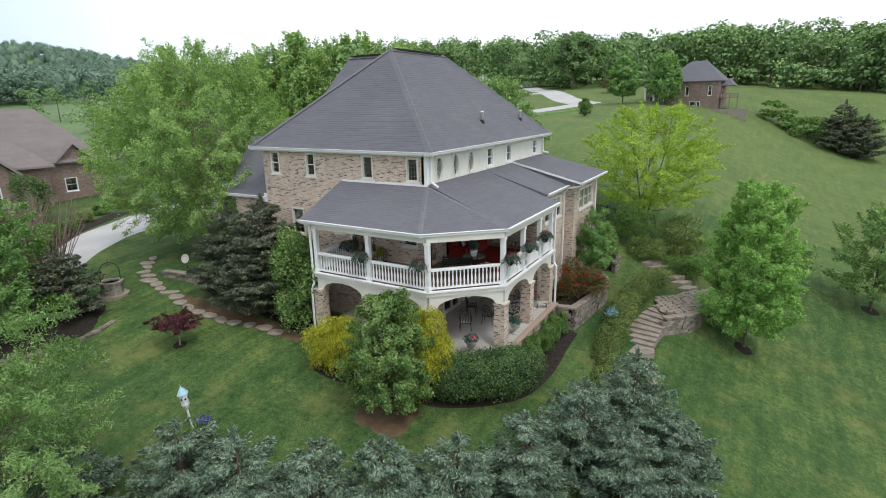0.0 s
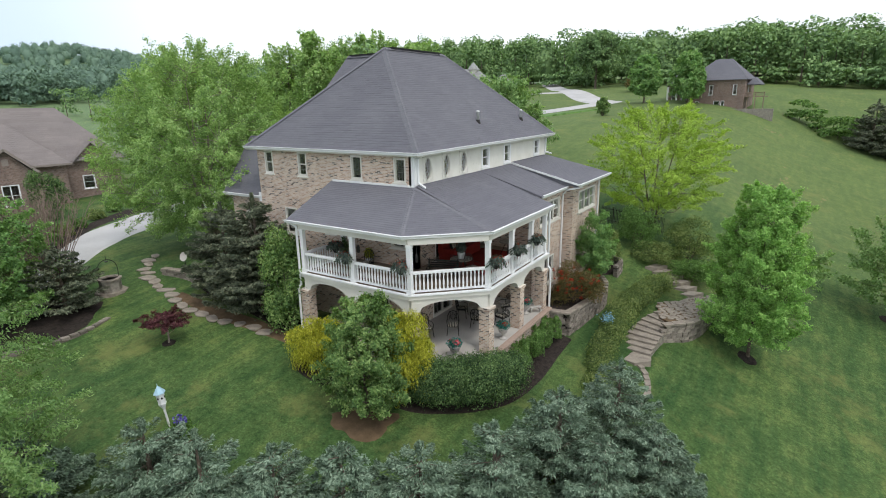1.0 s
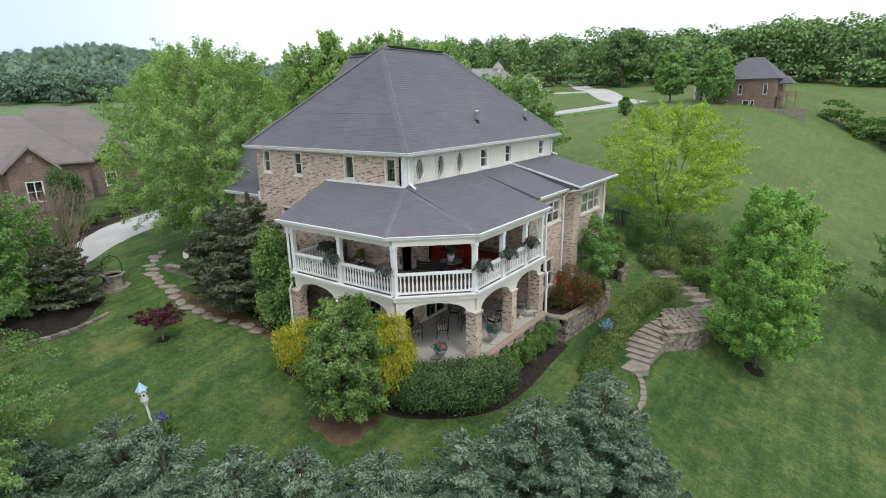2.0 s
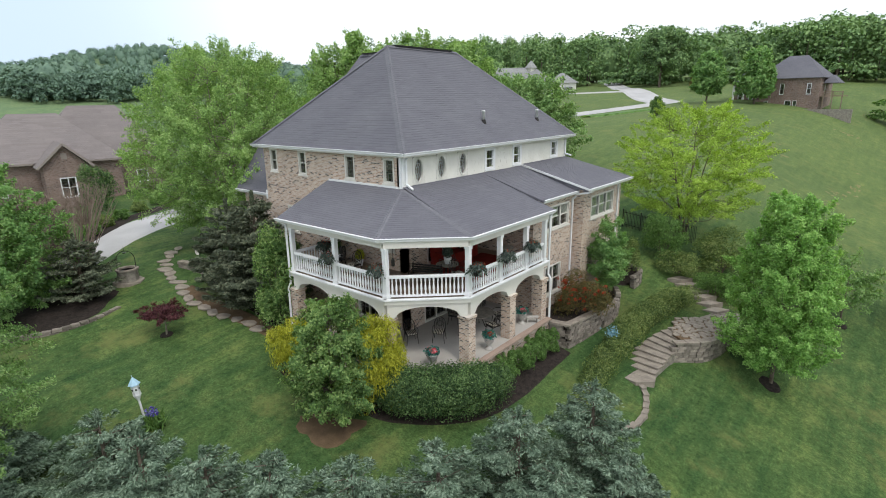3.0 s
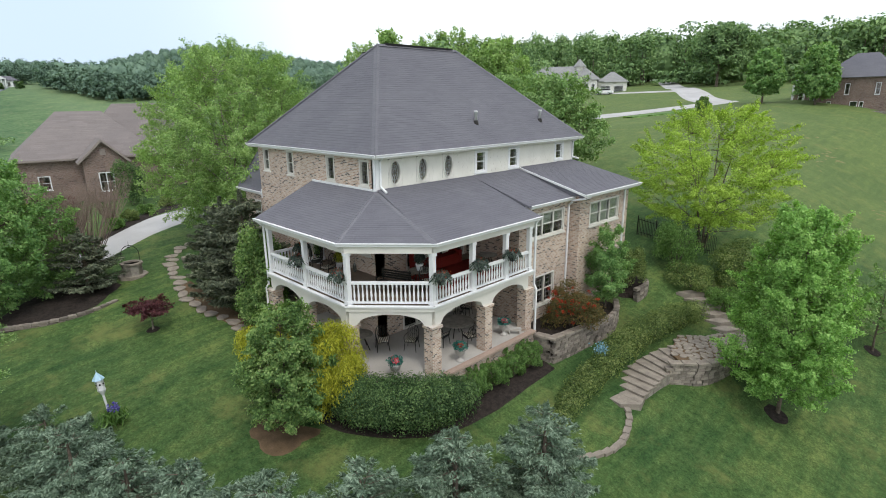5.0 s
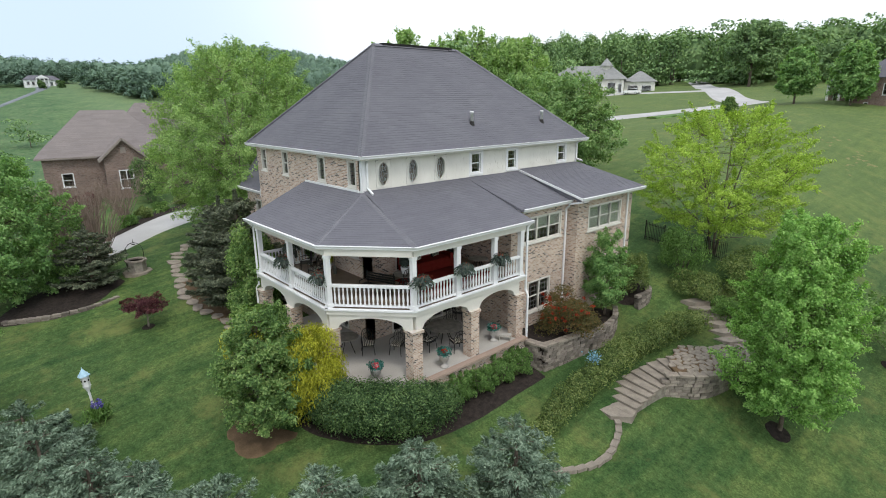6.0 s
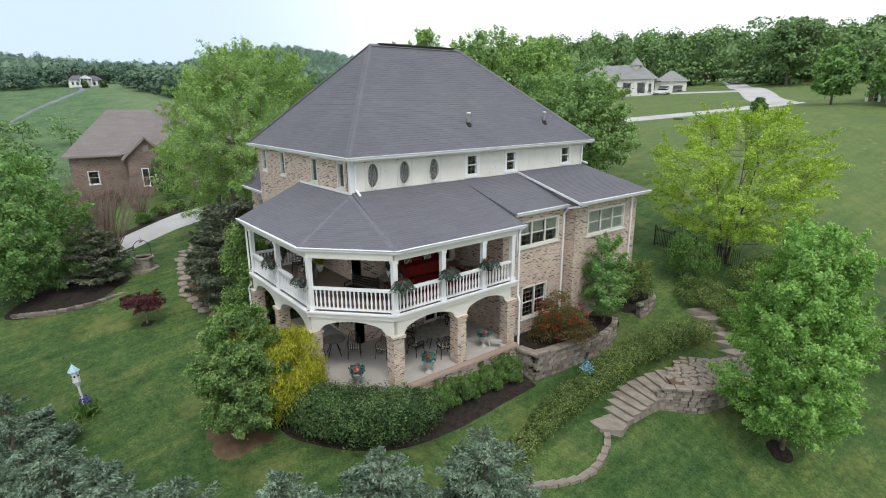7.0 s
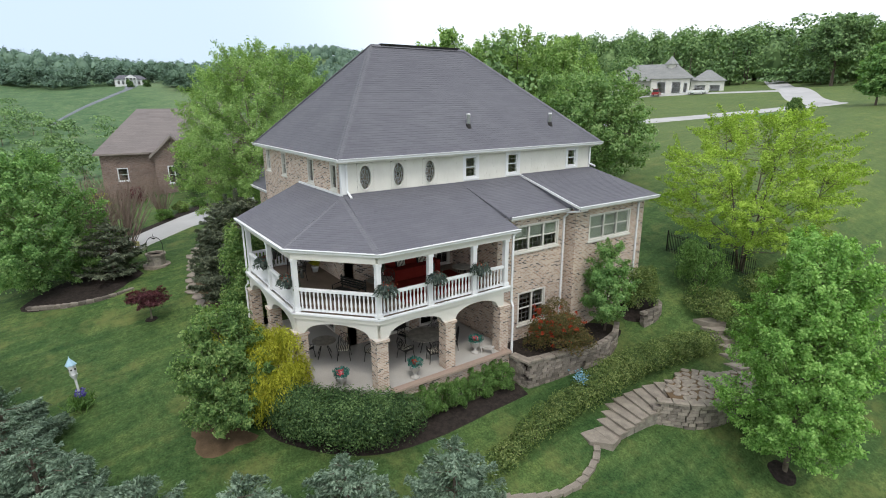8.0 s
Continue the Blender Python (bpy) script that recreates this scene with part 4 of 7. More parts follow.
for a, b in zip(rim[:-1], rim[1:]):
    a, b = Vector((*a, 0)), Vector((*b, 0))
    d = (b - a).normalized()
    o = Vector((d.y, -d.x, 0))
    beam(g, a + o * 0.2 + Vector((0, 0, 2.78)) - d * 0.1, b + o * 0.2 + Vector((0, 0, 2.78)) + d * 0.1, 0.07, 0.16)
    beam(g2, a + o * 0.21 + Vector((0, 0, 2.90)) - d * 0.12, b + o * 0.21 + Vector((0, 0, 2.90)) + d * 0.12, 0.16, 0.06)
part("band_board", g, M["trim"], house)
part("deck_edge", g2, M["white"], house, "white deck edge board")

for x, y in COLS:
    w = 0.24
    c = part("pier", box(geo_new(), x - w, x + w, y - w, y + w, -1.6, 1.98), M["brick"], house, "square tan brick pier")
    part("pier_cap", box(geo_new(), x - w - 0.05, x + w + 0.05, y - w - 0.05, y + w + 0.05, 1.98, 2.099), M["brick"], c)
POSTS = [(-17.25, 17.88), (-14.2, 17.88), (-11.15, 17.88), (-8.75, 20.1), (-8.75, 22.35), (-8.75, 24.5), (-8.75, 26.2), (-17.25, 20.55)]
for x, y in POSTS:
    w = 0.095
    p = part("post", box(geo_new(), x - w, x + w, y - w, y + w, DECK, 5.0), M["white"], house, "square white porch post")
    part("base_collar", box(geo_new(), x - w - 0.03, x + w + 0.03, y - w - 0.03, y + w + 0.03, DECK, DECK + 0.16), M["white"], p)
    part("capital", box(geo_new(), x - w - 0.025, x + w + 0.025, y - w - 0.025, y + w + 0.025, 4.88, 4.995), M["white"], p)
bal = mesh_of("baluster", lathe(geo_new(), [(0.04, 0.1), (0.04, 0.2), (0.028, 0.22), (0.046, 0.36), (0.04, 0.48), (0.024, 0.62), (0.034, 0.7), (0.04, 0.72), (0.04, 0.83)], 8), M["white"], True)
order = [7, 0, 1, 2, 3, 4, 5, 6]
for i, j in zip(order[:-1], order[1:]):
    a, b = Vector((*POSTS[i], DECK)), Vector((*POSTS[j], DECK))
    d = (b - a)
    L = d.length
    d.normalize()
    g = geo_new()
    up = Vector((0, 0, 1))
    beam(g, a + d * 0.117 + up * 0.88, b - d * 0.117 + up * 0.88, 0.15, 0.09)
    beam(g, a + d * 0.117 + up * 0.93, b - d * 0.117 + up * 0.93, 0.10, 0.03)
    part("handrail", g, M["white"], house, "white porch handrail")
    part("bottom_rail", beam(geo_new(), a + d * 0.117 + up * 0.09, b - d * 0.117 + up * 0.09, 0.1, 0.07), M["white"], house)
    n = int((L - 0.3) / 0.158)
    for k in range(n):
        o = part("baluster", bal, None, house)
        o.location = a + d * (0.15 + (L - 0.3) * (k + 0.5) / n)


def downspout(pts, parent=house):
    g = geo_new()
    for a, b in zip(pts[:-1], pts[1:]):
        a, b = Vector(a), Vector(b)
        e = (b - a).normalized() * 0.03
        beam(g, a - e, b + e, 0.08, 0.08, (0.3, 1, 0.2))
    part("downspout", g, M["white"], parent, "white downspout")


downspout([(ex1 + 0.0, ey0 + 0.35, EAVE - 0.12), (HW["x1"] + 0.09, ey0 + 0.48, EAVE - 0.3), (HW["x1"] + 0.09, ey0 + 0.48, 6.98), (HW["x1"] + 0.45, ey0 + 0.48, 6.78)])
downspout([(ex1 + 0.0, ey1 - 0.5, EAVE - 0.12), (HW["x1"] + 0.09, ey1 - 0.55, EAVE - 0.3), (HW["x1"] + 0.09, ey1 - 0.55, 7.15), (HW["x1"] + 0.5, ey1 - 0.55, 7.05)])
downspout([(-17.75, 17.58, PZ - 0.1), (-17.45, 17.72, PZ - 0.3), (-17.45, 17.72, 2.3), (-17.52, 17.62, 2.1), (-17.52, 17.62, -0.6)])
downspout([(-8.55, 26.6, PZ - 0.1), (-8.62, 26.5, PZ - 0.3), (-8.62, 26.5, 2.2), (-8.45, 26.45, 2.0), (-8.45, 26.45, -0.6)])
downspout([(-9.25, 30.45, 5.45), (MX + 0.06, 30.4, 5.3), (MX + 0.06, 30.4, 0.2)])
downspout([(-8.4, 35.3, 5.8), (WX + 0.06, 35.2, 5.6), (WX + 0.06, 35.2, 0.5)])


# ---- growing things ----
def cards(name, c, nrm, length, width, mat, parent, rs, axis=None, label="", kind=""):
    """Many small folded leaves at points c, facing about nrm; axis gives the way they point, where it matters."""
    n = len(c)
    nrm = nrm + rs.normal(0, 0.55, (n, 3))
    nrm /= np.linalg.norm(nrm, axis=1)[:, None] + 1e-9
    t = rs.normal(0, 1, (n, 3)) if axis is None else axis + rs.normal(0, 0.3, (n, 3))
    t -= nrm * (t * nrm).sum(1)[:, None]
    t /= np.linalg.norm(t, axis=1)[:, None] + 1e-9
    b = np.cross(nrm, t)
    L = (length * rs.uniform(0.6, 1.35, n))[:, None]
    W = (width * rs.uniform(0.7, 1.25, n))[:, None]
    fold = nrm * (W * 0.25)
    co = np.stack([c - t * L * 0.5, c + b * W * 0.5 + fold, c + t * L * 0.5, c - b * W * 0.5 + fold], 1).reshape(-1, 3)
    me = bpy.data.meshes.new(name)
    fill(me, co, np.arange(4 * n).reshape(n, 4))
    me.materials.append(mat)
    ob = part(name, me, None, parent, label)
    if kind:
        tagged(ob, kind=kind)
    return ob


def lobe_points(lobes, n, rs, shell=0.3, rough=0.25, low=-0.9):
    """Points in the outer shells of ellipsoid lobes (x, y, z, rx, ry, rz), with the way outwards."""
    lo = np.array(lobes, float)
    w = (lo[:, 3] * lo[:, 4] + lo[:, 4] * lo[:, 5] + lo[:, 3] * lo[:, 5])
    k = rs.choice(len(lo), n, p=w / w.sum())
    d = rs.normal(0, 1, (n, 3))
    d /= np.linalg.norm(d, axis=1)[:, None]
    d[:, 2] = np.where(d[:, 2] < low, -d[:, 2], d[:, 2])
    r = 1 - shell * rs.random(n) ** 1.6 + rough * rs.normal(0, 0.35, n)
    ph = lo[k, 0] * 3.1
    r += 0.09 * np.sin(d[:, 0] * 7 + ph) * np.sin(d[:, 2] * 6 + ph * 1.7) + 0.07 * np.sin(d[:, 1] * 9 + ph)
    p = lo[k, :3] + d * lo[k, 3:] * r[:, None]
    return p, d


def crown_sprays(rs, n, count, r, h0, h1, full, length, thick, up, droop, gaps):
    """Leaves gathered on many leafy twigs inside an uneven crown; also the twigs' places and ways."""
    m = count * 6
    f, a, q = rs.uniform(0.02, 0.99, m), rs.uniform(0, 2 * math.pi, m), 0.2 + 0.8 * rs.random(m) ** 0.55
    e = np.where(f < full, np.sqrt(np.clip(1 - ((full - f) / (full + 0.05)) ** 2, 0, 1)), np.sqrt(np.clip(1 - ((f - full) / (1.03 - full)) ** 1.7, 0, 1)))
    ph = rs.uniform(0, 6.28, 6)
    lump = 1 + 0.13 * np.sin(3 * a + ph[0] + 5 * f) + 0.10 * np.sin(5 * a + ph[1] - 9 * f) + 0.07 * np.sin(9 * a + ph[2] + 15 * f)
    c = np.stack([r * e * q * lump * np.cos(a), r * e * q * lump * np.sin(a), h0 + (h1 - h0) * f], -1)
    k = 5.2 / r
    field = np.sin(c[:, 0] * k + ph[3]) * np.sin(c[:, 1] * k * 1.1 + ph[4]) + 0.7 * np.sin(c[:, 2] * k * 1.3 + ph[5]) * np.sin((c[:, 0] - c[:, 1]) * k * 1.7)
    keep = (rs.random(m) < 0.15 + 0.85 * e) & (field > np.quantile(field, gaps) - 0.25 * rs.random(m))
    idx = np.flatnonzero(keep)[:count]
    c, f, a, q = c[idx], f[idx], a[idx], q[idx]
    w = np.stack([np.cos(a) * q, np.sin(a) * q, up * (0.25 + f) - droop * (1 - f) * q], -1) + rs.normal(0, 0.28, (len(c), 3))
    w /= np.linalg.norm(w, axis=1)[:, None]
    ln = length * rs.uniform(0.55, 1.4, len(c))
    j = rs.choice(len(c), n, p=ln / ln.sum())
    t = rs.random(n) ** 0.85
    p = c[j] + w[j] * (ln[j] * (t - 0.35))[:, None] + rs.normal(0, thick, (n, 3)) * (1.15 - 0.75 * t)[:, None]
    p[:, 2] = np.maximum(p[:, 2], 0.05)
    out = np.stack([np.cos(a), np.sin(a), np.zeros(len(c))], -1)[j] * 0.45 + w[j] * 0.3
    return p, out, c, w, ln


def broad_tree(name, label, x, y, h, crown_r, crown_h, leaf_mat, n=9000, leaf=(0.16, 0.11), sprays=200, length=None, thick=None, trunk_r=0.14, seed=1, bark=None, stems=1, category="tree", group="", base=None, full=0.42, up=0.7, droop=0.0, gaps=0.2):
    """A broad-leaved tree: tapered trunk or several stems, limbs and twigs, a crown of leafy sprays."""
    rs = np.random.RandomState(seed)
    z0 = gz(x, y) if base is None else base
    t = thing(name, label, category, (x, y, z0), 0, group)
    length, thick = length or crown_r * 0.26, thick or crown_r * 0.065
    p, d, C, W, ln = crown_sprays(rs, n, sprays, crown_r - length * 0.35, h - crown_h + length * 0.3, h - length * 0.45, full, length, thick, up, droop, gaps)
    stem_pts = []
    g = geo_new()
    for s in range(stems):
        a = 2 * math.pi * s / max(stems, 1) + seed
        lean = 0.0 if stems == 1 else crown_r * 0.35
        o = 0.12 * (stems > 1)
        pts = [(o * math.cos(a), o * math.sin(a), -0.25)]
        for i in range(1, 6):
            v = i / 5
            pts.append((lean * v * math.cos(a) + rs.normal(0, 0.04), lean * v * math.sin(a) + rs.normal(0, 0.04), h * 0.86 * v))
        tube(g, pts, [trunk_r * (1.25 if i == 0 else 1 - 0.88 * i / 5) / (1 if stems == 1 else 1.4) for i in range(6)], 8)
        stem_pts.append(np.array(pts))
    part("trunk", g, bark or M["bark"], t)
    # limbs rise from the stems; every twig leaves the nearest limb
    g = geo_new()
    nodes = []
    for i in rs.choice(len(C), min(len(C), 9 + 5 * stems), replace=False):
        en = C[i] * np.array([0.85, 0.85, 1])
        st = min(stem_pts, key=lambda P: np.hypot(*(P[-1, :2] - en[:2])))
        zs = max(0.12 * h, min(0.8 * h, en[2] - np.hypot(en[0], en[1]) * rs.uniform(0.5, 0.9)))
        b0 = np.array([np.interp(zs, st[:, 2], st[:, k]) for k in range(3)])
        md = b0 * 0.5 + en * 0.5 + np.array([0, 0, -0.03 * h]) + rs.normal(0, 0.03 * crown_r, 3)
        tube(g, [tuple(b0), tuple(md), tuple(en)], [trunk_r * 0.36, trunk_r * 0.2, trunk_r * 0.06], 6)
        for v in (0.25, 0.5, 0.75, 1.0):
            nodes.append(b0 * (1 - v) ** 2 + 2 * md * v * (1 - v) + en * v * v)
    nodes = np.array(nodes)
    for i in range(min(len(C), 420)):
        st = nodes[np.argmin(((nodes - C[i]) ** 2).sum(1) + 3 * np.clip(nodes[:, 2] - C[i, 2], 0, None) ** 2)]
        e2 = C[i] + W[i] * ln[i] * 0.5
        tube(g, [tuple(st), tuple(C[i] * 0.7 + st * 0.3 - np.array([0, 0, 0.04])), tuple(e2)], [trunk_r * 0.1, trunk_r * 0.07, trunk_r * 0.025], 4)
    part("branching", g, bark or M["bark"], t)
    cards("crown", p, d + np.array([0, 0, 0.55]), leaf[0], leaf[1], leaf_mat, t, rs)
    return t


def conifer(name, label, x, y, h, r, mat, n=14000, seed=1, needle=(0.15, 0.045), category="tree", group="", lumps=0.35, blunt=0.85, base=None):
    """A spruce: whorls of drooping branches thick with needle sprays, a leader at the top."""
    rs = np.random.RandomState(seed)
    z0 = gz(x, y) if base is None else base
    t = thing(name, label, category, (x, y, z0), 0, group)
    part("trunk", tube(geo_new(), [(0, 0, -0.2), (0, 0, h * 0.5), (0, 0, h * 0.97)], [0.045 * h ** 0.8, 0.03 * h ** 0.8, 0.008], 7), M["bark"], t)
    nb = int(26 * h)
    bz = rs.random(nb) ** 1.25
    ba = rs.uniform(0, 2 * math.pi, nb)
    bl = r * ((1 - bz) ** blunt) * rs.uniform(0.72, 1.12, nb) + 0.08
    g = geo_new()
    for i in range(0, nb, 2):
        z = 0.06 * h + bz[i] * h * 0.9
        c, s = math.cos(ba[i]), math.sin(ba[i])
        tube(g, [(0, 0, z), (bl[i] * 0.9 * c, bl[i] * 0.9 * s, z + bl[i] * 0.12)], [0.018, 0.005], 4)
    part("branching", g, M["bark"], t)
    k = rs.choice(nb, n, p=(bl ** 1.35) / (bl ** 1.35).sum())
    u = 1 - 0.75 * rs.random(n) ** 1.5
    side = rs.normal(0, 1, n) * (0.05 + 0.16 * bl[k] * (1.15 - u))
    a = ba[k]
    out = np.stack([np.cos(a), np.sin(a), np.zeros(n)], 1)
    lat = np.stack([-np.sin(a), np.cos(a), np.zeros(n)], 1)
    z = 0.05 * h + bz[k] * h * 0.9 + bl[k] * (0.10 * u + 0.10 * u * u) - np.abs(side) * 0.25 + rs.normal(0, 0.035, n)
    p = out * (bl[k] * u)[:, None] + lat * side[:, None]
    p[:, 2] = z
    ax = out * 0.9 + lat * np.sign(side)[:, None] * 0.6 + np.array([0, 0, 0.25])
    cards("needles", p, np.array([0, 0, 1.0]) + out * 0.4, needle[0], needle[1], mat, t, rs, ax)
    m = max(40, n // 60)
    q = np.zeros((m, 3)); q[:, 2] = h * rs.uniform(0.86, 1.03, m); q[:, :2] = rs.normal(0, 0.04, (m, 2))
    cards("leader", q, rs.normal(0, 1, (m, 3)), needle[0], needle[1], mat, t, rs, np.tile([0, 0, 1.0], (m, 1)))
    return t


def bush(name, label, x, y, h, r, mat, n=5000, leaf=(0.09, 0.055), seed=1, lobes=14, category="shrub", group="", ry=None, rot=0.0, base=None, tight=0.25, hang=None, sz=0.55, rough=0.3):
    """A shrub: woody stems under a rounded lumpy mass of leaves that reaches the ground."""
    rs = np.random.RandomState(seed)
    z0 = gz(x, y) if base is None else base
    t = thing(name, label, category, (x, y, z0), rot, group)
    ry = ry or r
    L = [(0, 0, h * 0.42, r * 0.66, ry * 0.66, h * 0.42)]
    for i in range(lobes * 2):
        a, f = rs.uniform(0, 2 * math.pi), rs.uniform(0.08, 0.9)
        e = math.sqrt(max(0.05, 1 - ((f - 0.4) / 0.62) ** 2)) * rs.uniform(0.55, 0.86)
        k = sz * rs.uniform(0.42, 0.75)
        L.append((r * e * math.cos(a), ry * e * math.sin(a), h * f, r * k, min(ry, 1.3 * r) * k, h * 0.2 * rs.uniform(0.7, 1.2)))
    g = geo_new()
    for i in range(7):
        a = 2 * math.pi * i / 7
        tube(g, [(0.08 * math.cos(a), 0.08 * math.sin(a), -0.1), (r * 0.3 * math.cos(a), ry * 0.3 * math.sin(a), h * 0.35), (r * 0.55 * math.cos(a), ry * 0.55 * math.sin(a), h * 0.7)], [0.025, 0.018, 0.006], 5)
    part("branching", g, M["bark"], t)
    p, d = lobe_points(L, n, rs, tight + 0.1, rough, -0.5)
    p[:, 2] = np.where(p[:, 2] < 0.02, 0.02 + np.abs(p[:, 2]) * 0.3, p[:, 2])
    cards("foliage", p, d + np.array([0, 0, 0.25]), leaf[0], leaf[1], mat, t, rs, None if hang is None else np.tile(np.array(hang, float), (n, 1)))
    return t


# garden trees and shrubs round the house
broad_tree("holly_tree", "small rounded holly tree with mid-green leaves in front of the patio", -11.35, 15.05, 5.0, 1.78, 4.65, M["leaf_mid"], 38000, (0.11, 0.062), 340, 0.5, 0.12, 0.075, 3, full=0.27, up=0.5, gaps=0.08)
bush("golden_cypress", "golden-yellow thread cypress bush beside the patio", -10.75, 16.75, 3.5, 1.2, M["leaf_gold"], 24000, (0.15, 0.035), 4, 22, hang=(0, 0, -1), tight=0.2)
bush("golden_cypress", "low golden-yellow thread cypress bush by the porch corner", -15.1, 16.4, 2.0, 1.35, M["leaf_gold"], 16000, (0.14, 0.035), 5, 18, hang=(0, 0, -1), tight=0.2)
conifer("pine_tree", "dark bushy pine beside the brick house front", -21.4, 18.5, 6.2, 2.7, M["pine"], 46000, 11, (0.22, 0.06), blunt=0.45)
conifer("pine_tree", "dark bushy pine over the stepping-stone path", -24.3, 18.6, 5.2, 2.3, M["pine"], 30000, 12, (0.22, 0.06), blunt=0.45)
bush("tall_shrub", "tall mid-green shrub at the porch corner", -18.75, 18.0, 4.9, 1.25, M["leaf_mid"], 17000, (0.13, 0.075), 6, 24)
broad_tree("birch_tree", "large river birch with bright green leaves by the driveway", -32.7, 23.6, 13.6, 6.4, 12.6, M["leaf_birch"], 175000, (0.125, 0.085), 1500, 1.15, 0.19, 0.2, 7, M["birchbark"], 4, full=0.4, up=0.9, droop=0.9, gaps=0.22)
broad_tree("locust_tree", "golden locust tree with lime-yellow leaves", -6.8, 42.5, 9.3, 5.0, 8.2, M["leaf_lime"], 56000, (0.14, 0.065), 330, 1.5, 0.13, 0.10, 8, None, 3, full=0.52, up=0.35, gaps=0.42)
broad_tree("maple_tree", "young maple with dense bright green leaves", 0.72, 32.3, 9.6, 2.4, 8.9, M["leaf_green"], 110000, (0.10, 0.07), 700, 0.65, 0.13, 0.085, 9, full=0.32, up=0.9, gaps=0.1)
broad_tree("japanese_maple", "small purple-leaved Japanese maple on the lawn", -22.75, 13.9, 1.75, 1.1, 1.0, M["leaf_maple"], 6000, (0.11, 0.045), 70, 0.45, 0.07, 0.05, 10, M["birchbark"], full=0.55, up=0.15)
SPR = [(-17.3, 6.0, 2.9, 1.9), (-14.5, 8.3, 3.0, 1.9), (-12.0, 8.5, 3.5, 1.9), (-9.9, 9.4, 3.3, 1.8), (-8.1, 10.3, 3.5, 1.8), (-6.5, 11.8, 3.3, 1.8), (-5.2, 13.9, 3.3, 1.8), (-4.1, 16.5, 3.6, 1.9), (-2.9, 19.3, 3.9, 1.9), (-1.2, 18.0, 3.0, 1.7), (-2.4, 15.8, 3.2, 1.8)]
for i, (x, y, h, r) in enumerate(SPR):
    conifer("blue_spruce", "blue-green spruce in the row along the lawn", x, y, h, r, M["spruce"], 24000, 30 + i, (0.13, 0.043), group="row of blue spruces", blunt=0.5)
broad_tree("honey_locust", "feathery light green locust tree near the lawn edge", -17.8, 4.4, 8.6, 3.5, 7.8, M["feather"], 70000, (0.13, 0.04), 420, 0.9, 0.13, 0.1, 50, full=0.4, up=0.3, droop=0.5, gaps=0.25)
broad_tree("ash_tree", "dense mid-green tree beside the well", -31.8, 9.2, 8.4, 3.8, 8.2, M["leaf_far"], 60000, (0.15, 0.10), 480, 0.8, 0.17, 0.1, 51, full=0.35, gaps=0.15)
conifer("dark_spruce", "small dark green spruce beside the well", -30.6, 12.9, 3.6, 2.3, M["pine"], 16000, 52, (0.18, 0.055), blunt=0.6)
broad_tree("upright_shrub", "upright bright green shrub against the brick wing", -7.75, 31.9, 4.3, 1.2, 3.9, M["leaf_far"], 17000, (0.11, 0.065), 150, 0.45, 0.11, 0.05, 60, category="shrub", base=-0.1, full=0.3, up=0.8, gaps=0.1)
bush("garden_shrub", "light green shrub at the wing corner", -7.9, 34.7, 2.1, 0.9, M["leaf_ivy"], 6000, (0.1, 0.06), 61, base=0.3)
bush("bronze_shrub", "bronze shrub with red flower clusters in the stone planter", -7.75, 28.6, 1.9, 1.45, M["leaf_redb"], 11000, (0.1, 0.05), 62, base=-0.25)
bush("weeping_shrub", "weeping green shrub over an arbor by the fence", -6.9, 38.6, 2.7, 1.35, M["leaf_box"], 9000, (0.12, 0.05), 63, hang=(0, 0, -1))
bush("garden_shrub", "loose green shrub above the steps", -3.7, 40.3, 2.6, 1.7, M["leaf_ivy"], 9000, (0.11, 0.07), 64)
bush("garden_shrub", "spreading green shrub beside the upper steps", -3.2, 37.2, 1.3, 1.7, M["leaf_box"], 8000, (0.1, 0.06), 65, ry=1.3)
bush("garden_shrub", "spreading green shrub beside the upper steps", -5.6, 37.6, 1.3, 1.3, M["leaf_ivy"], 7000, (0.1, 0.06), 66)
broad_tree("ash_tree", "loose green tree on the lower lawn", 8.2, 44.6, 7.4, 3.2, 6.4, M["feather"], 22000, (0.17, 0.1), 200, 0.9, 0.16, 0.09, 70, gaps=0.4)
broad_tree("ash_tree", "sparse young tree on the lower lawn", 2.8, 41.8, 4.6, 1.9, 3.8, M["feather"], 5000, (0.15, 0.09), 70, 0.8, 0.12, 0.06, 69, gaps=0.45)
broad_tree("ash_tree", "green tree on the slope", 18.5, 73, 10.5, 4.5, 9, M["leaf_green"], 22000, (0.26, 0.18), 220, 1.2, 0.3, 0.12, 71)
broad_tree("ash_tree", "green tree behind the house", -22.8, 48.0, 9.8, 5.2, 8.8, M["feather"], 44000, (0.22, 0.15), 380, 1.3, 0.28, 0.12, 72, gaps=0.12)
broad_tree("ash_tree", "green tree behind the house", -28.5, 51.0, 9.5, 4.6, 8.6, M["feather"], 26000, (0.26, 0.18), 240, 1.3, 0.3, 0.12, 73)
for i, (x, y, h, r) in enumerate(((-62.5, 58.5, 15.5, 5.0), (-55.0, 56.2, 16.6, 2.6), (-57.0, 63.5, 15.2, 5.5), (-52.5, 66.5, 16.2, 5.5), (-47.0, 70.0, 14.2, 5.0))):
    broad_tree("tall_tree", "tall fresh green tree behind the house", x, y, h, r, h * 0.88, M["leaf_birch"], 15000, (0.36, 0.25), 260, 1.6, 0.36, 0.18, 74 + i, full=0.35, up=1.1)

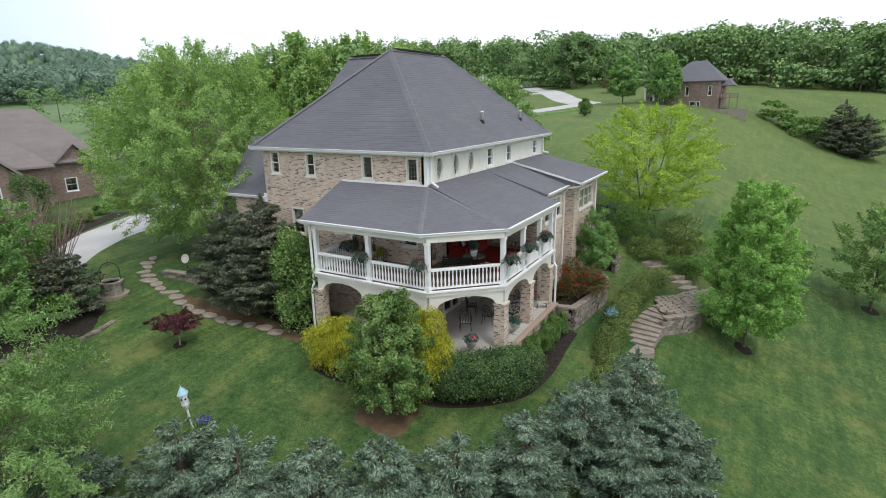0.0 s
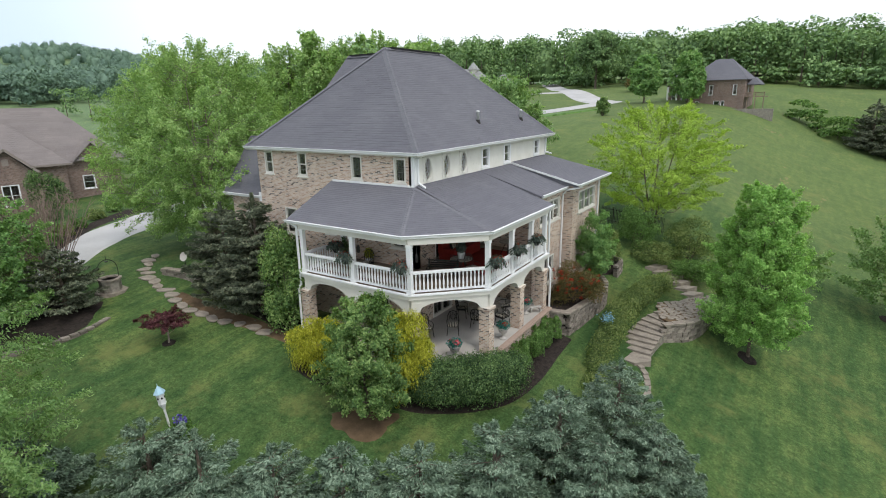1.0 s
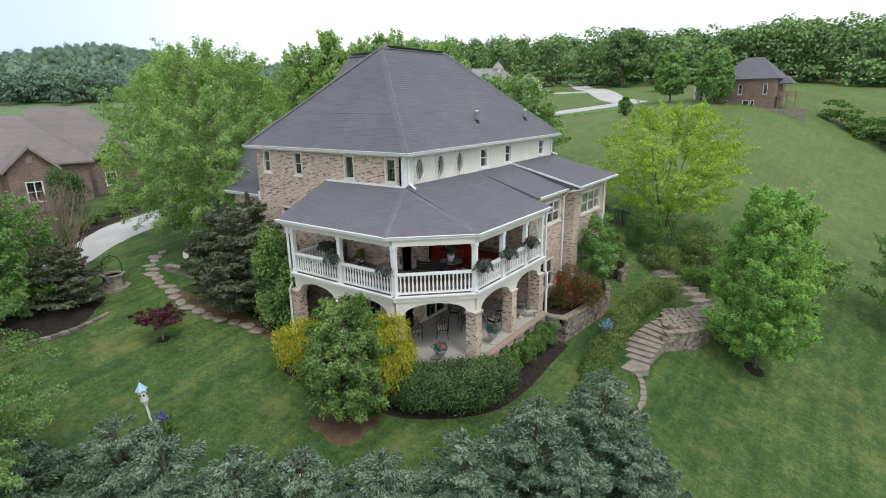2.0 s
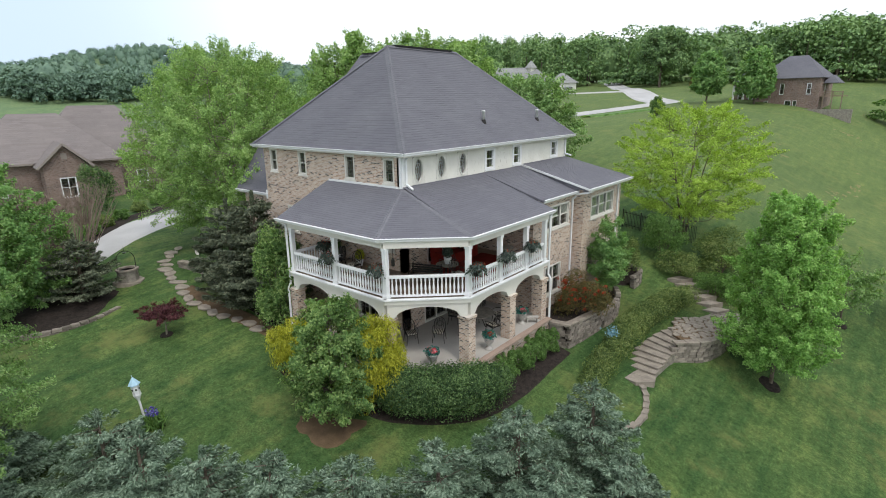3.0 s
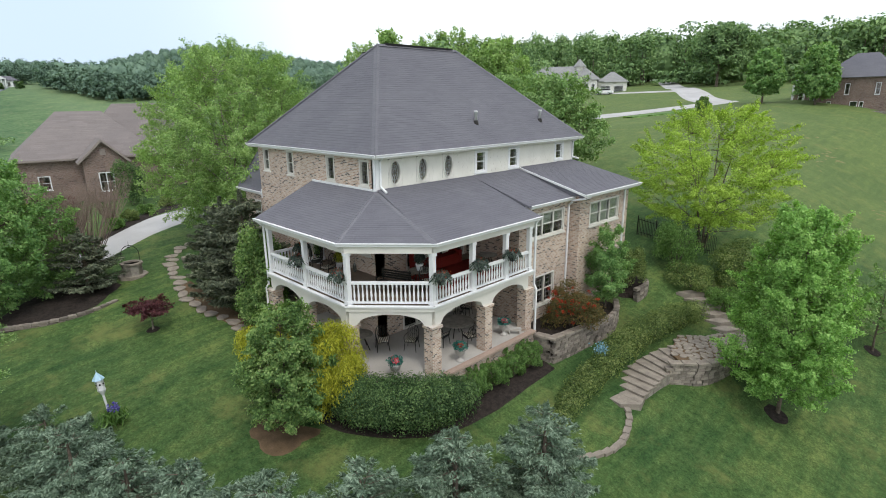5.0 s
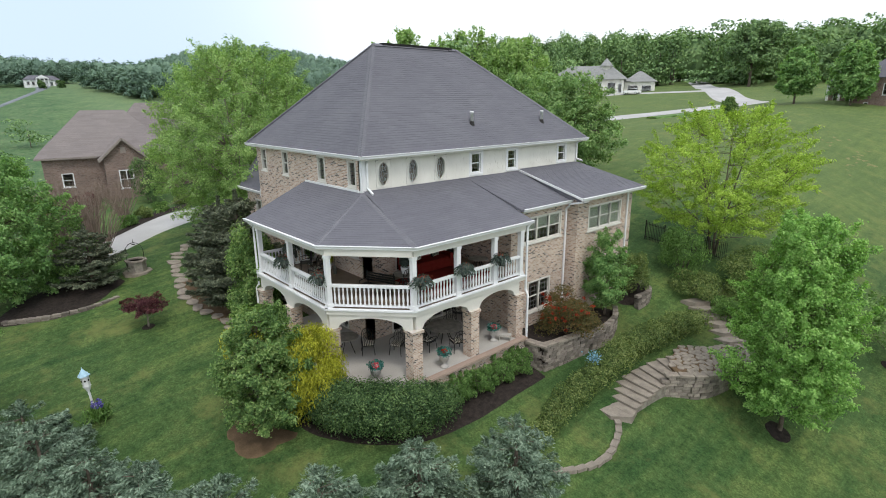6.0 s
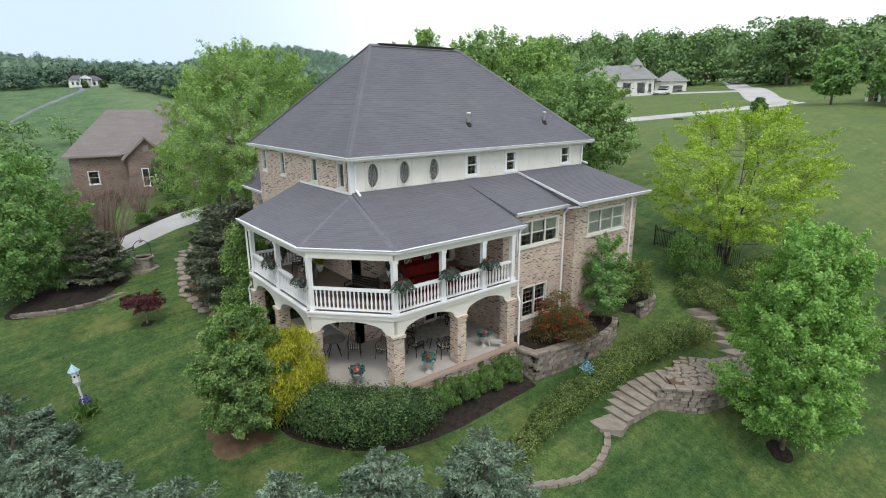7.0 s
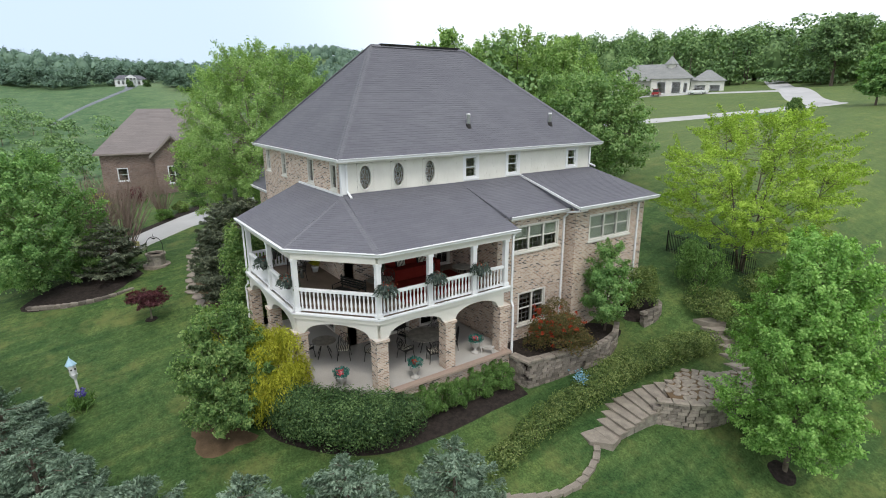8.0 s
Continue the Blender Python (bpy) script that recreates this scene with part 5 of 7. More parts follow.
# hedges along lines
def hedge(name, label, pts, width, high, mat, n, leaf, seed, lump=0.28):
    rs = np.random.RandomState(seed)
    c = spline(pts, 46)
    t = thing(name, label, "hedge", (0, 0, 0))
    w = np.interp(np.linspace(0, 1, 46), np.linspace(0, 1, len(width)), width)
    h = np.interp(np.linspace(0, 1, 46), np.linspace(0, 1, len(high)), high)
    L = []
    for i in range(46):
        z = gz(*c[i])
        for s in (-0.5, 0.0, 0.5):
            L.append((c[i, 0] + rs.normal(0, 0.1) + s * w[i] * 0.5, c[i, 1] + rs.normal(0, 0.1), z + h[i] * 0.5, w[i] * 0.42, w[i] * 0.42, h[i] * (0.5 + rs.uniform(-0.06, 0.08))))
    g = geo_new()
    for i in range(0, 46, 3):
        z = gz(*c[i])
        tube(g, [(c[i, 0], c[i, 1], z - 0.1), (c[i, 0] + 0.1, c[i, 1], z + h[i] * 0.5)], [0.03, 0.012], 5)
    part("branching", g, M["bark"], t)
    p, d = lobe_points(L, n, rs, 0.2, 0.12, -0.7)
    cards("foliage", p, d + np.array([0, 0, 0.3]), leaf[0], leaf[1], mat, t, rs)
    return t


hedge("clipped_hedge", "dark green clipped hedge below the patio edge", [(-10.5, 16.6), (-9.4, 17.12), (-8.5, 18.05), (-7.92, 19.3), (-7.75, 20.9)], [1.3, 1.75, 1.85, 1.7, 1.2], [1.85, 1.95, 1.95, 1.7, 1.3], M["leaf_dark"], 46000, (0.085, 0.05), 80)
for i, y in enumerate((21.75, 22.95, 24.15, 25.4)):
    bush("box_ball", "rounded clipped boxwood beside the patio", -7.95, y, 1.3, 0.72, M["leaf_box"], 8000, (0.06, 0.04), 82 + i, 10, group="row of box balls", tight=0.04, sz=0.30, rough=0.05)
hedge("ivy_bank", "low ivy hedge trailing along the stone steps", [(-4.7, 22.2), (-5.1, 24.4), (-5.4, 26.6), (-5.5, 28.6), (-5.45, 30.2), (-5.05, 32.2), (-4.5, 34.0), (-4.2, 35.0)], [0.7, 0.85, 0.95, 1.1, 1.2, 1.2, 1.1, 1.0], [0.45, 0.55, 0.85, 1.05, 1.1, 1.15, 1.15, 1.0], M["leaf_ivy"], 40000, (0.085, 0.055), 90)
cl = thing("climbing_flower", "cluster of pale blue flowers in the ivy", "flowers", (-5.75, 27.9, gz(-5.75, 27.9) + 1.05))
rs = np.random.RandomState(5)
M["blue"] = leafy("blue_petals", (0.12, 0.28, 0.42), (0.22, 0.42, 0.60), (0.4, 0.6, 0.75), 3)
M["pink"] = leafy("pink_petals", (0.45, 0.03, 0.06), (0.65, 0.07, 0.10), (0.75, 0.25, 0.28), 3)
M["teal"] = leafy("teal_leaves", (0.02, 0.10, 0.09), (0.05, 0.20, 0.18), (0.14, 0.34, 0.31), 3)
M["fern"] = leafy("grey_fern", (0.03, 0.05, 0.045), (0.07, 0.10, 0.09), (0.17, 0.2, 0.18), 3)
M["violet"] = leafy("violet_petals", (0.06, 0.05, 0.25), (0.12, 0.10, 0.42), (0.22, 0.2, 0.55), 3)
cards("petals", rs.normal(0, 0.16, (160, 3)), rs.normal(0, 1, (160, 3)), 0.1, 0.07, M["blue"], cl, rs)
rs = np.random.RandomState(6)
rb = thing("red_blossom", "red flower clusters on the bronze shrub", "flowers", (-7.75, 28.5, -0.25))
L = [(1.1 * math.cos(a), 1.1 * math.sin(a), rs.uniform(0.5, 1.75), 0.3, 0.3, 0.2) for a in np.linspace(0, 18.6, 70)]
p, d = lobe_points([(x * rs.uniform(0.5, 1.2), y * rs.uniform(0.5, 1.2), z, 0.09, 0.09, 0.07) for x, y, z, *_ in L], 1500, rs)
M["redpet"] = leafy("red_petals", (0.30, 0.02, 0.01), (0.42, 0.045, 0.02), (0.5, 0.12, 0.05), 3)
cards("petals", p, d, 0.07, 0.05, M["redpet"], rb, rs)

# ---- beds, paths, drive and road ----
g = band(geo_new(), [(-16.4, 16.2), (-15.0, 16.0), (-12.6, 16.6), (-10.5, 16.5), (-9.35, 17.2), (-8.45, 18.15), (-7.72, 19.45), (-7.45, 21.5), (-7.45, 26.2)], [0.8, 1.7, 1.0, 1.2, 1.5, 1.5, 1.5, 1.1, 1.0], 0.03, 90, 6, 0.1)
solo("mulch_bed", g, M["mulch"], "dark mulch bed round the patio planting", "bed", kind="structure")
solo("mulch_bed", band(geo_new(), [(-29.0, 19.6), (-24, 18.9), (-21, 18.7), (-18.4, 18.2), (-16.2, 17.0)], [2.0, 2.6, 2.4, 2.0, 1.4], 0.03, 60, 6, 0.1), M["mulch"], "dark mulch bed along the house front", "bed", kind="structure")
solo("bare_patch", patch(geo_new(), -11.2, 14.6, 1.55, 1.0, 0.015, 0.5, 0.5, seed=3), M["dirt"], "bare brown soil under the holly tree", "ground", kind="structure")
solo("mulch_bed", patch(geo_new(), -29.9, 11.2, 2.6, 3.4, 0.03, 0.2, 0.3, seed=5), M["mulch"], "dark mulch bed under the trees", "bed", kind="structure")
for x, y, r in ((0.72, 32.1, 0.6), (-22.75, 13.9, 0.38), (8.2, 44.6, 0.7), (2.8, 41.8, 0.5)):
    solo("mulch_ring", patch(geo_new(), x, y, r * 0.9, r * 0.9, 0.03, 0.12, seed=x), M["mulch"], "dark mulch ring round a young tree", "bed", kind="structure")
solo("driveway", band(geo_new(), [(-35.0, 12.2), (-38.3, 15.8), (-40.8, 18.6), (-43.3, 22.2), (-45, 28), (-48, 40), (-52, 54)], [3.4, 3.8, 6.0, 9.5, 11, 7.0, 5.0], 0.05, 90, 8), M["drive"], "pale concrete driveway curving past the house", "driveway", kind="structure")
solo("mulch_bed", band(geo_new(), [(-38.6, 13.4), (-42.6, 17.8), (-46.5, 21.0), (-50.5, 27.5)], [1.6, 1.8, 2.0, 2.4], 0.04, 40, 6, 0.15), M["mulch"], "dark mulch border along the driveway", "bed", kind="structure")
solo("road", band(geo_new(), [(-62, 78), (-50, 92), (-42, 104), (-37, 115), (-33, 124)], [8, 8, 8, 7, 6], 0.12, 90, 8), M["drive"], "pale asphalt lane", "road", kind="structure")
solo("road", band(geo_new(), [(-33.4, 121.5), (-41, 132), (-50, 149), (-62, 170), (-76, 196), (-95, 230)], [6, 7, 6.5, 6, 6, 6], 0.16, 90, 8), M["drive"], "pale asphalt lane climbing to the wood", "road", kind="structure")
solo("driveway", band(geo_new(), [(-52, 152), (-62, 151.5), (-74, 150), (-90, 143), (-110, 134)], [3.5, 3.5, 4, 3, 3], 0.14, 60, 6), M["drive"], "pale driveway to the far house", "driveway", kind="structure")
solo("ground_cover", band(geo_new(), [(-38, 93), (-34, 99), (-30, 104)], [3.5, 5, 2], 0.25, 40, 8, 0.5), M["leaf_box"], "low bright green ground cover by the lane", "planting", kind="stuff")

M["drygrass"] = surface("dry_cut_grass", (0.17, 0.18, 0.07), (0.26, 0.25, 0.12), 3, 12, 0.95, 0.1, 0.6, 0, 0.4)
rd = random.Random(21)
for cx, cy, n, sx, sy in ((-2.0, 107.3, 14, 1.6, 0.9), (1.0, 82.5, 12, 0.7, 4.0), (-0.4, 75.0, 14, 0.8, 5.0), (-7.6, 80.0, 16, 1.4, 4.5), (-10.8, 85.0, 8, 1.2, 2.5), (5.2, 81.0, 6, 0.8, 2.0)):
    g = geo_new()
    for k in range(n):
        patch(g, cx + rd.gauss(0, sx * 0.6), cy + rd.gauss(0, sy * 0.6), rd.uniform(0.12, 0.32), rd.uniform(0.25, 0.8), 0.02, 0.9, rd.uniform(-0.7, 0.2), 2, 10, rd.uniform(0, 9))
    solo("dry_patch", g, M["drygrass"], "scattered flecks of dry cut grass on the hillside", "grass", kind="stuff")

# stepping stones
rnd = random.Random(4)


def flat_stone(rx, ry, h, seed, seg=9):
    """An uneven flat stone with a worn rim."""
    V, F = [], []
    q = random.Random(seed)
    rr = [1 + q.uniform(-0.22, 0.2) for _ in range(seg)]
    for k, (s, z) in enumerate(((1.0, -h), (1.0, h * 0.55), (0.9, h))):
        for i in range(seg):
            a = 2 * math.pi * i / seg
            V.append((rx * s * rr[i] * math.cos(a), ry * s * rr[i] * math.sin(a), z))
    for k in range(2):
        for i in range(seg):
            a, b = k * seg + i, k * seg + (i + 1) % seg
            F.append((a, b, b + seg, a + seg))
    F.append(tuple(2 * seg + i for i in range(seg)))
    return V, F


stone_mesh = [mesh_of("stepping_stone", flat_stone(0.54, 0.37, 0.035, k), M["flag"]) for k in range(6)]
for i, p in enumerate(spline([(-34.0, 20.0), (-33.0, 18.8), (-30.9, 17.6), (-28.6, 17.0), (-26.4, 16.6), (-23.6, 16.45), (-21.6, 16.7), (-19.6, 17.1)], 19)):
    o = new("stepping_stone", stone_mesh[i % 6])
    o.location, o.rotation_euler = (p[0], p[1] + rnd.uniform(-0.18, 0.18), gz(*p) + 0.025), (0, 0, rnd.uniform(-0.8, 0.8))
    o.scale = (rnd.uniform(0.7, 1.1), rnd.uniform(0.7, 1.15), 1)
    tagged(o, "flat tan stepping stone set in the lawn", "stepping stone", "stepping-stone path")
solo("worn_path", band(geo_new(), [(-27, 17.1), (-23.6, 17.0), (-20.5, 17.2), (-18, 17.2)], [0.8, 1.2, 1.3, 0.8], 0.015, 40, 6, 0.3), M["dirt"], "worn earth beside the stepping stones", "ground", kind="structure")
def kerb_stone(l, w, h, q):
    V = [(sx * l / 2 * q.uniform(0.9, 1), sy * w / 2 * q.uniform(0.85, 1.1), sz * h / 2) for sx in (-1, 1) for sy in (-1, 1) for sz in (-1, 1)]
    return V, [(0, 1, 3, 2), (4, 6, 7, 5), (0, 4, 5, 1), (2, 3, 7, 6), (0, 2, 6, 4), (1, 5, 7, 3)]


kerb = [mesh_of("path_stone", kerb_stone(0.46, 0.26, 0.16, rnd), M["flag"]) for _ in range(4)]
kd = np.gradient(spline([(-4.0, 26.9), (-3.45, 26.4), (-3.05, 25.5), (-2.85, 24.6), (-2.9, 23.7), (-3.2, 22.8), (-3.6, 21.9)], 13), axis=0)
for i, p in enumerate(spline([(-4.0, 26.9), (-3.45, 26.4), (-3.05, 25.5), (-2.85, 24.6), (-2.9, 23.7), (-3.2, 22.8), (-3.6, 21.9)], 13)):
    o = new("path_stone", kerb[i % 4])
    o.location, o.rotation_euler = (p[0], p[1], gz(*p) + 0.03), (0, 0, math.atan2(kd[i, 1], kd[i, 0]) + rnd.uniform(-0.12, 0.12))
    tagged(o, "narrow grey path stone edging the lawn", "path stone", "stone path below the steps")

# stone steps, landing and its curved wall
steps = thing("stone_steps", "weathered sandstone steps curving up the bank", "steps")
sc = spline([(-4.2, 27.3), (-4.1, 28.4), (-3.95, 29.5), (-3.6, 30.6), (-3.1, 31.5)], 11)
N = 10
for i in range(N):
    a, b = Vector((*sc[i], 0)), Vector((*sc[i + 1], 0))
    d = (b - a).normalized()
    s = Vector((d.y, -d.x, 0))
    z1 = -2.12 + 0.1 * i
    l, r = 0.95, 0.75 if i < 7 else 0.85
    e0, e1 = a - d * 0.03, b + d * 0.12
    q = [e0 - s * l, e0 + s * r, e1 + s * r, e1 - s * l]
    rd = random.Random(i)
    q = [(p.x + rd.uniform(-0.04, 0.04), p.y + rd.uniform(-0.03, 0.03)) for p in q]
    part("step", prism(geo_new(), q, z1 - 0.075, z1), M["flag"], steps)
    q2 = [a + d * 0.04 - s * (l - 0.04), a + d * 0.04 + s * (r - 0.04), b + s * (r - 0.04), b - s * (l - 0.04)]
    part("riser", prism(geo_new(), [(p.x, p.y) for p in q2], -3.2, z1 - 0.076), M["stone"], steps)
part("foot_slab", prism(geo_new(), [(-5.0, 26.7), (-3.9, 26.5), (-3.25, 27.1), (-3.4, 27.75), (-5.1, 27.6)], -2.7, -2.13), M["flag"], steps)
RIM = [(-3.3, 29.75), (-2.85, 30.2), (-2.15, 30.85), (-1.65, 31.9), (-1.4, 33.1), (-1.4, 34.3), (-1.7, 35.4)]
LAND = [(-3.7, 30.9), (-3.0, 30.3)] + RIM[2:] + [(-2.6, 35.5), (-3.7, 34.4), (-4.2, 32.8)]
landing = thing("stone_landing", "flagstone landing held by a curved dry-stone wall", "terrace")
part("bedding", prism(geo_new(), LAND, -3.4, -1.21), M["dirt"], landing)
rd = random.Random(9)
fm = [mesh_of("flagstone", flat_stone(0.2, 0.16, 0.03, 50 + k, 7), M["flag"]) for k in range(8)]


def in_poly(x, y, poly):
    c = False
    for (x0, y0), (x1, y1) in zip(poly, poly[1:] + poly[:1]):
        if (y0 > y) != (y1 > y) and x < (x1 - x0) * (y - y0) / (y1 - y0) + x0:
            c = not c
    return c


yy, k = 30.9, 0
while yy < 35.4:
    xx = -4.2 + (k % 2) * 0.17
    while xx < -0.9:
        x, y = xx + rd.uniform(-0.06, 0.06), yy + rd.uniform(-0.05, 0.05)
        if in_poly(x, y, LAND):
            o = part("flagstone", fm[rd.randrange(8)], None, landing)
            o.location, o.rotation_euler, o.scale = (x, y, -1.2 + rd.uniform(-0.004, 0.008)), (0, 0, rd.uniform(0, 6)), (rd.uniform(0.85, 1.2), rd.uniform(0.85, 1.15), 1)
        xx += 0.37
    yy += 0.31
    k += 1


def block(l, d, h, seed):
    """A rough-hewn wall stone with knocked-off edges."""
    q = random.Random(seed)
    V = []
    for sx in (-1, 1):
        for sy in (-1, 1):
            for sz in (-1, 1):
                V.append((sx * l / 2 * q.uniform(0.9, 1), sy * d / 2 * q.uniform(0.86, 1.05), sz * h / 2 * q.uniform(0.86, 1)))
    return V, [(0, 1, 3, 2), (4, 6, 7, 5), (0, 4, 5, 1), (2, 3, 7, 6), (0, 2, 6, 4), (1, 5, 7, 3)]


M["wallstone"] = surface("wall_stone", (0.20, 0.18, 0.16), (0.34, 0.31, 0.275), 2.5, 30, 0.9, 0.15, 0.6, 0, 0.4)
wn_ = M["wallstone"].node_tree
oi = wn_.nodes.new("ShaderNodeObjectInfo")
vr = ramp(wn_.nodes, [(0.0, (0.62, 0.6, 0.58)), (1.0, (1.3, 1.26, 1.2))])
wn_.links.new(oi.outputs["Random"], vr.inputs["Fac"])
pb = wn_.nodes["Principled BSDF"]
old = pb.inputs["Base Color"].links[0].from_socket
wn_.links.new(mixc(wn_.nodes, wn_.links, 1.0, old, vr.outputs["Color"], "MULTIPLY"), pb.inputs["Base Color"])
blocks = [mesh_of("wall_stone", block(l, 0.26, 0.145, i), M["wallstone"]) for i, l in enumerate((0.26, 0.32, 0.38, 0.44, 0.3, 0.36))]
blen = (0.26, 0.32, 0.38, 0.44, 0.3, 0.36)


def stone_wall(parent, line, z_top, seed, cap=True, sink=0.2, ztop2=None):
    """Courses of rough blocks along a line from the ground up to z_top, with flat cap stones."""
    q = random.Random(seed)
    p = spline(line, 200)
    s = np.concatenate([[0], np.cumsum(np.linalg.norm(np.diff(p, axis=0), axis=1))])
    for c in range(14):
        u = q.uniform(-0.2, 0)
        while u < s[-1]:
            j = q.randrange(6)
            m = u + blen[j] / 2
            u += blen[j] + 0.008
            if m < 0 or m > s[-1]:
                continue
            x, y = np.interp(m, s, p[:, 0]), np.interp(m, s, p[:, 1])
            x2, y2 = np.interp(m + 0.1, s, p[:, 0]), np.interp(m + 0.1, s, p[:, 1])
            x1, y1 = np.interp(m - 0.1, s, p[:, 0]), np.interp(m - 0.1, s, p[:, 1])
            zt = z_top if ztop2 is None else z_top + (ztop2 - z_top) * m / s[-1]
            z = zt - 0.12 - 0.15 * (c + 0.5)
            if z < gz(x, y) - sink:
                continue
            o = part("wall_stone", blocks[j], None, parent)
            o.location = (x + q.uniform(-0.012, 0.012), y + q.uniform(-0.012, 0.012), z)
            o.rotation_euler = (0, 0, math.atan2(y2 - y1, x2 - x1))
    if cap:
        u = 0
        while u < s[-1]:
            l = q.uniform(0.45, 0.7)
            m = min(u + l / 2, s[-1])
            x, y = np.interp(m, s, p[:, 0]), np.interp(m, s, p[:, 1])
            x2, y2 = np.interp(m + 0.2, s, p[:, 0]), np.interp(m + 0.2, s, p[:, 1])
            x1, y1 = np.interp(m - 0.2, s, p[:, 0]), np.interp(m - 0.2, s, p[:, 1])
            zt = z_top if ztop2 is None else z_top + (ztop2 - z_top) * m / s[-1]
            o = part("cap_stone", mesh_of("cap_stone", block(l - 0.01, 0.4, 0.1, int(m * 100)), M["flag"]), None, parent)
            o.location, o.rotation_euler = (x, y, zt - 0.06), (0, 0, math.atan2(y2 - y1, x2 - x1))
            u += l


stone_wall(landing, RIM, -1.12, 3)
ups = thing("upper_steps", "stone steps climbing between shrubs", "steps")
for i, (x, y, z) in enumerate(((-2.75, 35.3, -1.04), (-3.2, 35.75, -0.86), (-3.65, 36.15, -0.68), (-4.15, 36.45, -0.48), (-4.7, 36.6, -0.26), (-5.2, 36.75, -0.05))):
    q = [(x - 0.55, y - 0.5), (x + 0.2, y - 0.35), (x + 0.65, y + 0.45), (x - 0.15, y + 0.4)]
    part("step", prism(geo_new(), q, z - 0.9, z), M["flag"], ups)

# stone planter by the wing
planter = thing("stone_planter", "L-shaped block planter filled with dark mulch", "planter")
part("soil", prism(geo_new(), [(-9.44, 26.42), (-7.5, 26.5), (-7.05, 29.2), (-6.9, 31.2), (-7.3, 32.6), (-8.84, 33.0), (-8.84, 30.55), (-9.44, 30.55)], -1.8, -0.28), M["mulch"], planter)
stone_wall(planter, [(-8.3, 26.33), (-7.9, 26.36), (-7.5, 26.42)], -0.1, 11)
stone_wall(planter, [(-7.4, 26.5), (-7.2, 27.8), (-6.98, 29.2)], -0.1, 12)
stone_wall(planter, [(-6.95, 29.3), (-6.75, 30.5), (-6.95, 31.6), (-7.5, 32.5)], -0.1, 13, cap=False, ztop2=0.3)
ring = thing("stone_edging", "low curved stone edging round a planting bed", "edging")
stone_wall(ring, [(-7.0, 33.9), (-6.95, 34.8), (-7.3, 35.6), (-8.2, 36.2)], 0.62, 14, cap=False)
solo("mulch_bed", patch(geo_new(), -7.9, 34.8, 0.95, 1.3, 0.06, 0.1, seed=8), M["mulch"], "dark mulch bed at the wing corner", "bed", kind="structure")
ring = thing("stone_edging", "low stacked stone edging round the tree bed", "edging")
stone_wall(ring, [(-27.6, 13.6), (-27.2, 12.0), (-27.6, 10.2), (-28.8, 8.4)], 0.12, 15, cap=False, ztop2=-0.35)
ring = thing("garden_wall", "short stacked stone wall beneath the pines", "wall")
stone_wall(ring, [(-30.3, 18.3), (-29.2, 18.5), (-28.0, 18.6), (-26.8, 18.4)], 1.0, 16)

# far woods on the skyline, the wooded hill and the valley
def woods(name, label, spots, mat, rs, per=160, leaf=1.2, lob=5, trunks=True):
    P, D = [], []
    g = geo_new()
    for x, y, h, r in spots:
        z = gz(x, y)
        L = []
        for _ in range(lob):
            f = rs.uniform(0.12, 0.86)
            e = r * (1.05 - 0.75 * max(0, f - 0.35))
            a, q = rs.uniform(0, 6.28), rs.random() ** 0.5 * 0.7
            L.append((x + e * q * math.cos(a), y + e * q * math.sin(a), z + h * f, r * rs.uniform(0.34, 0.5), r * rs.uniform(0.34, 0.5), h * rs.uniform(0.09, 0.15)))
        p, d = lobe_points(L, per, rs, 0.25, 0.2, -0.3)
        P.append(p); D.append(d)
        if trunks:
            tube(g, [(x, y, z - 0.5), (x, y, z + h * 0.6)], [0.015 * h, 0.006 * h], 5)
    t = thing(name, label, "trees", kind="stuff")
    P, D = np.concatenate(P), np.concatenate(D)
    if trunks:
        tagged(part("trunks", g, M["bark"], t), kind="stuff")
    cards("crowns", P, D + np.array([0, 0, 0.4]), leaf, leaf * 0.75, mat, t, rs, kind="stuff")
    return t


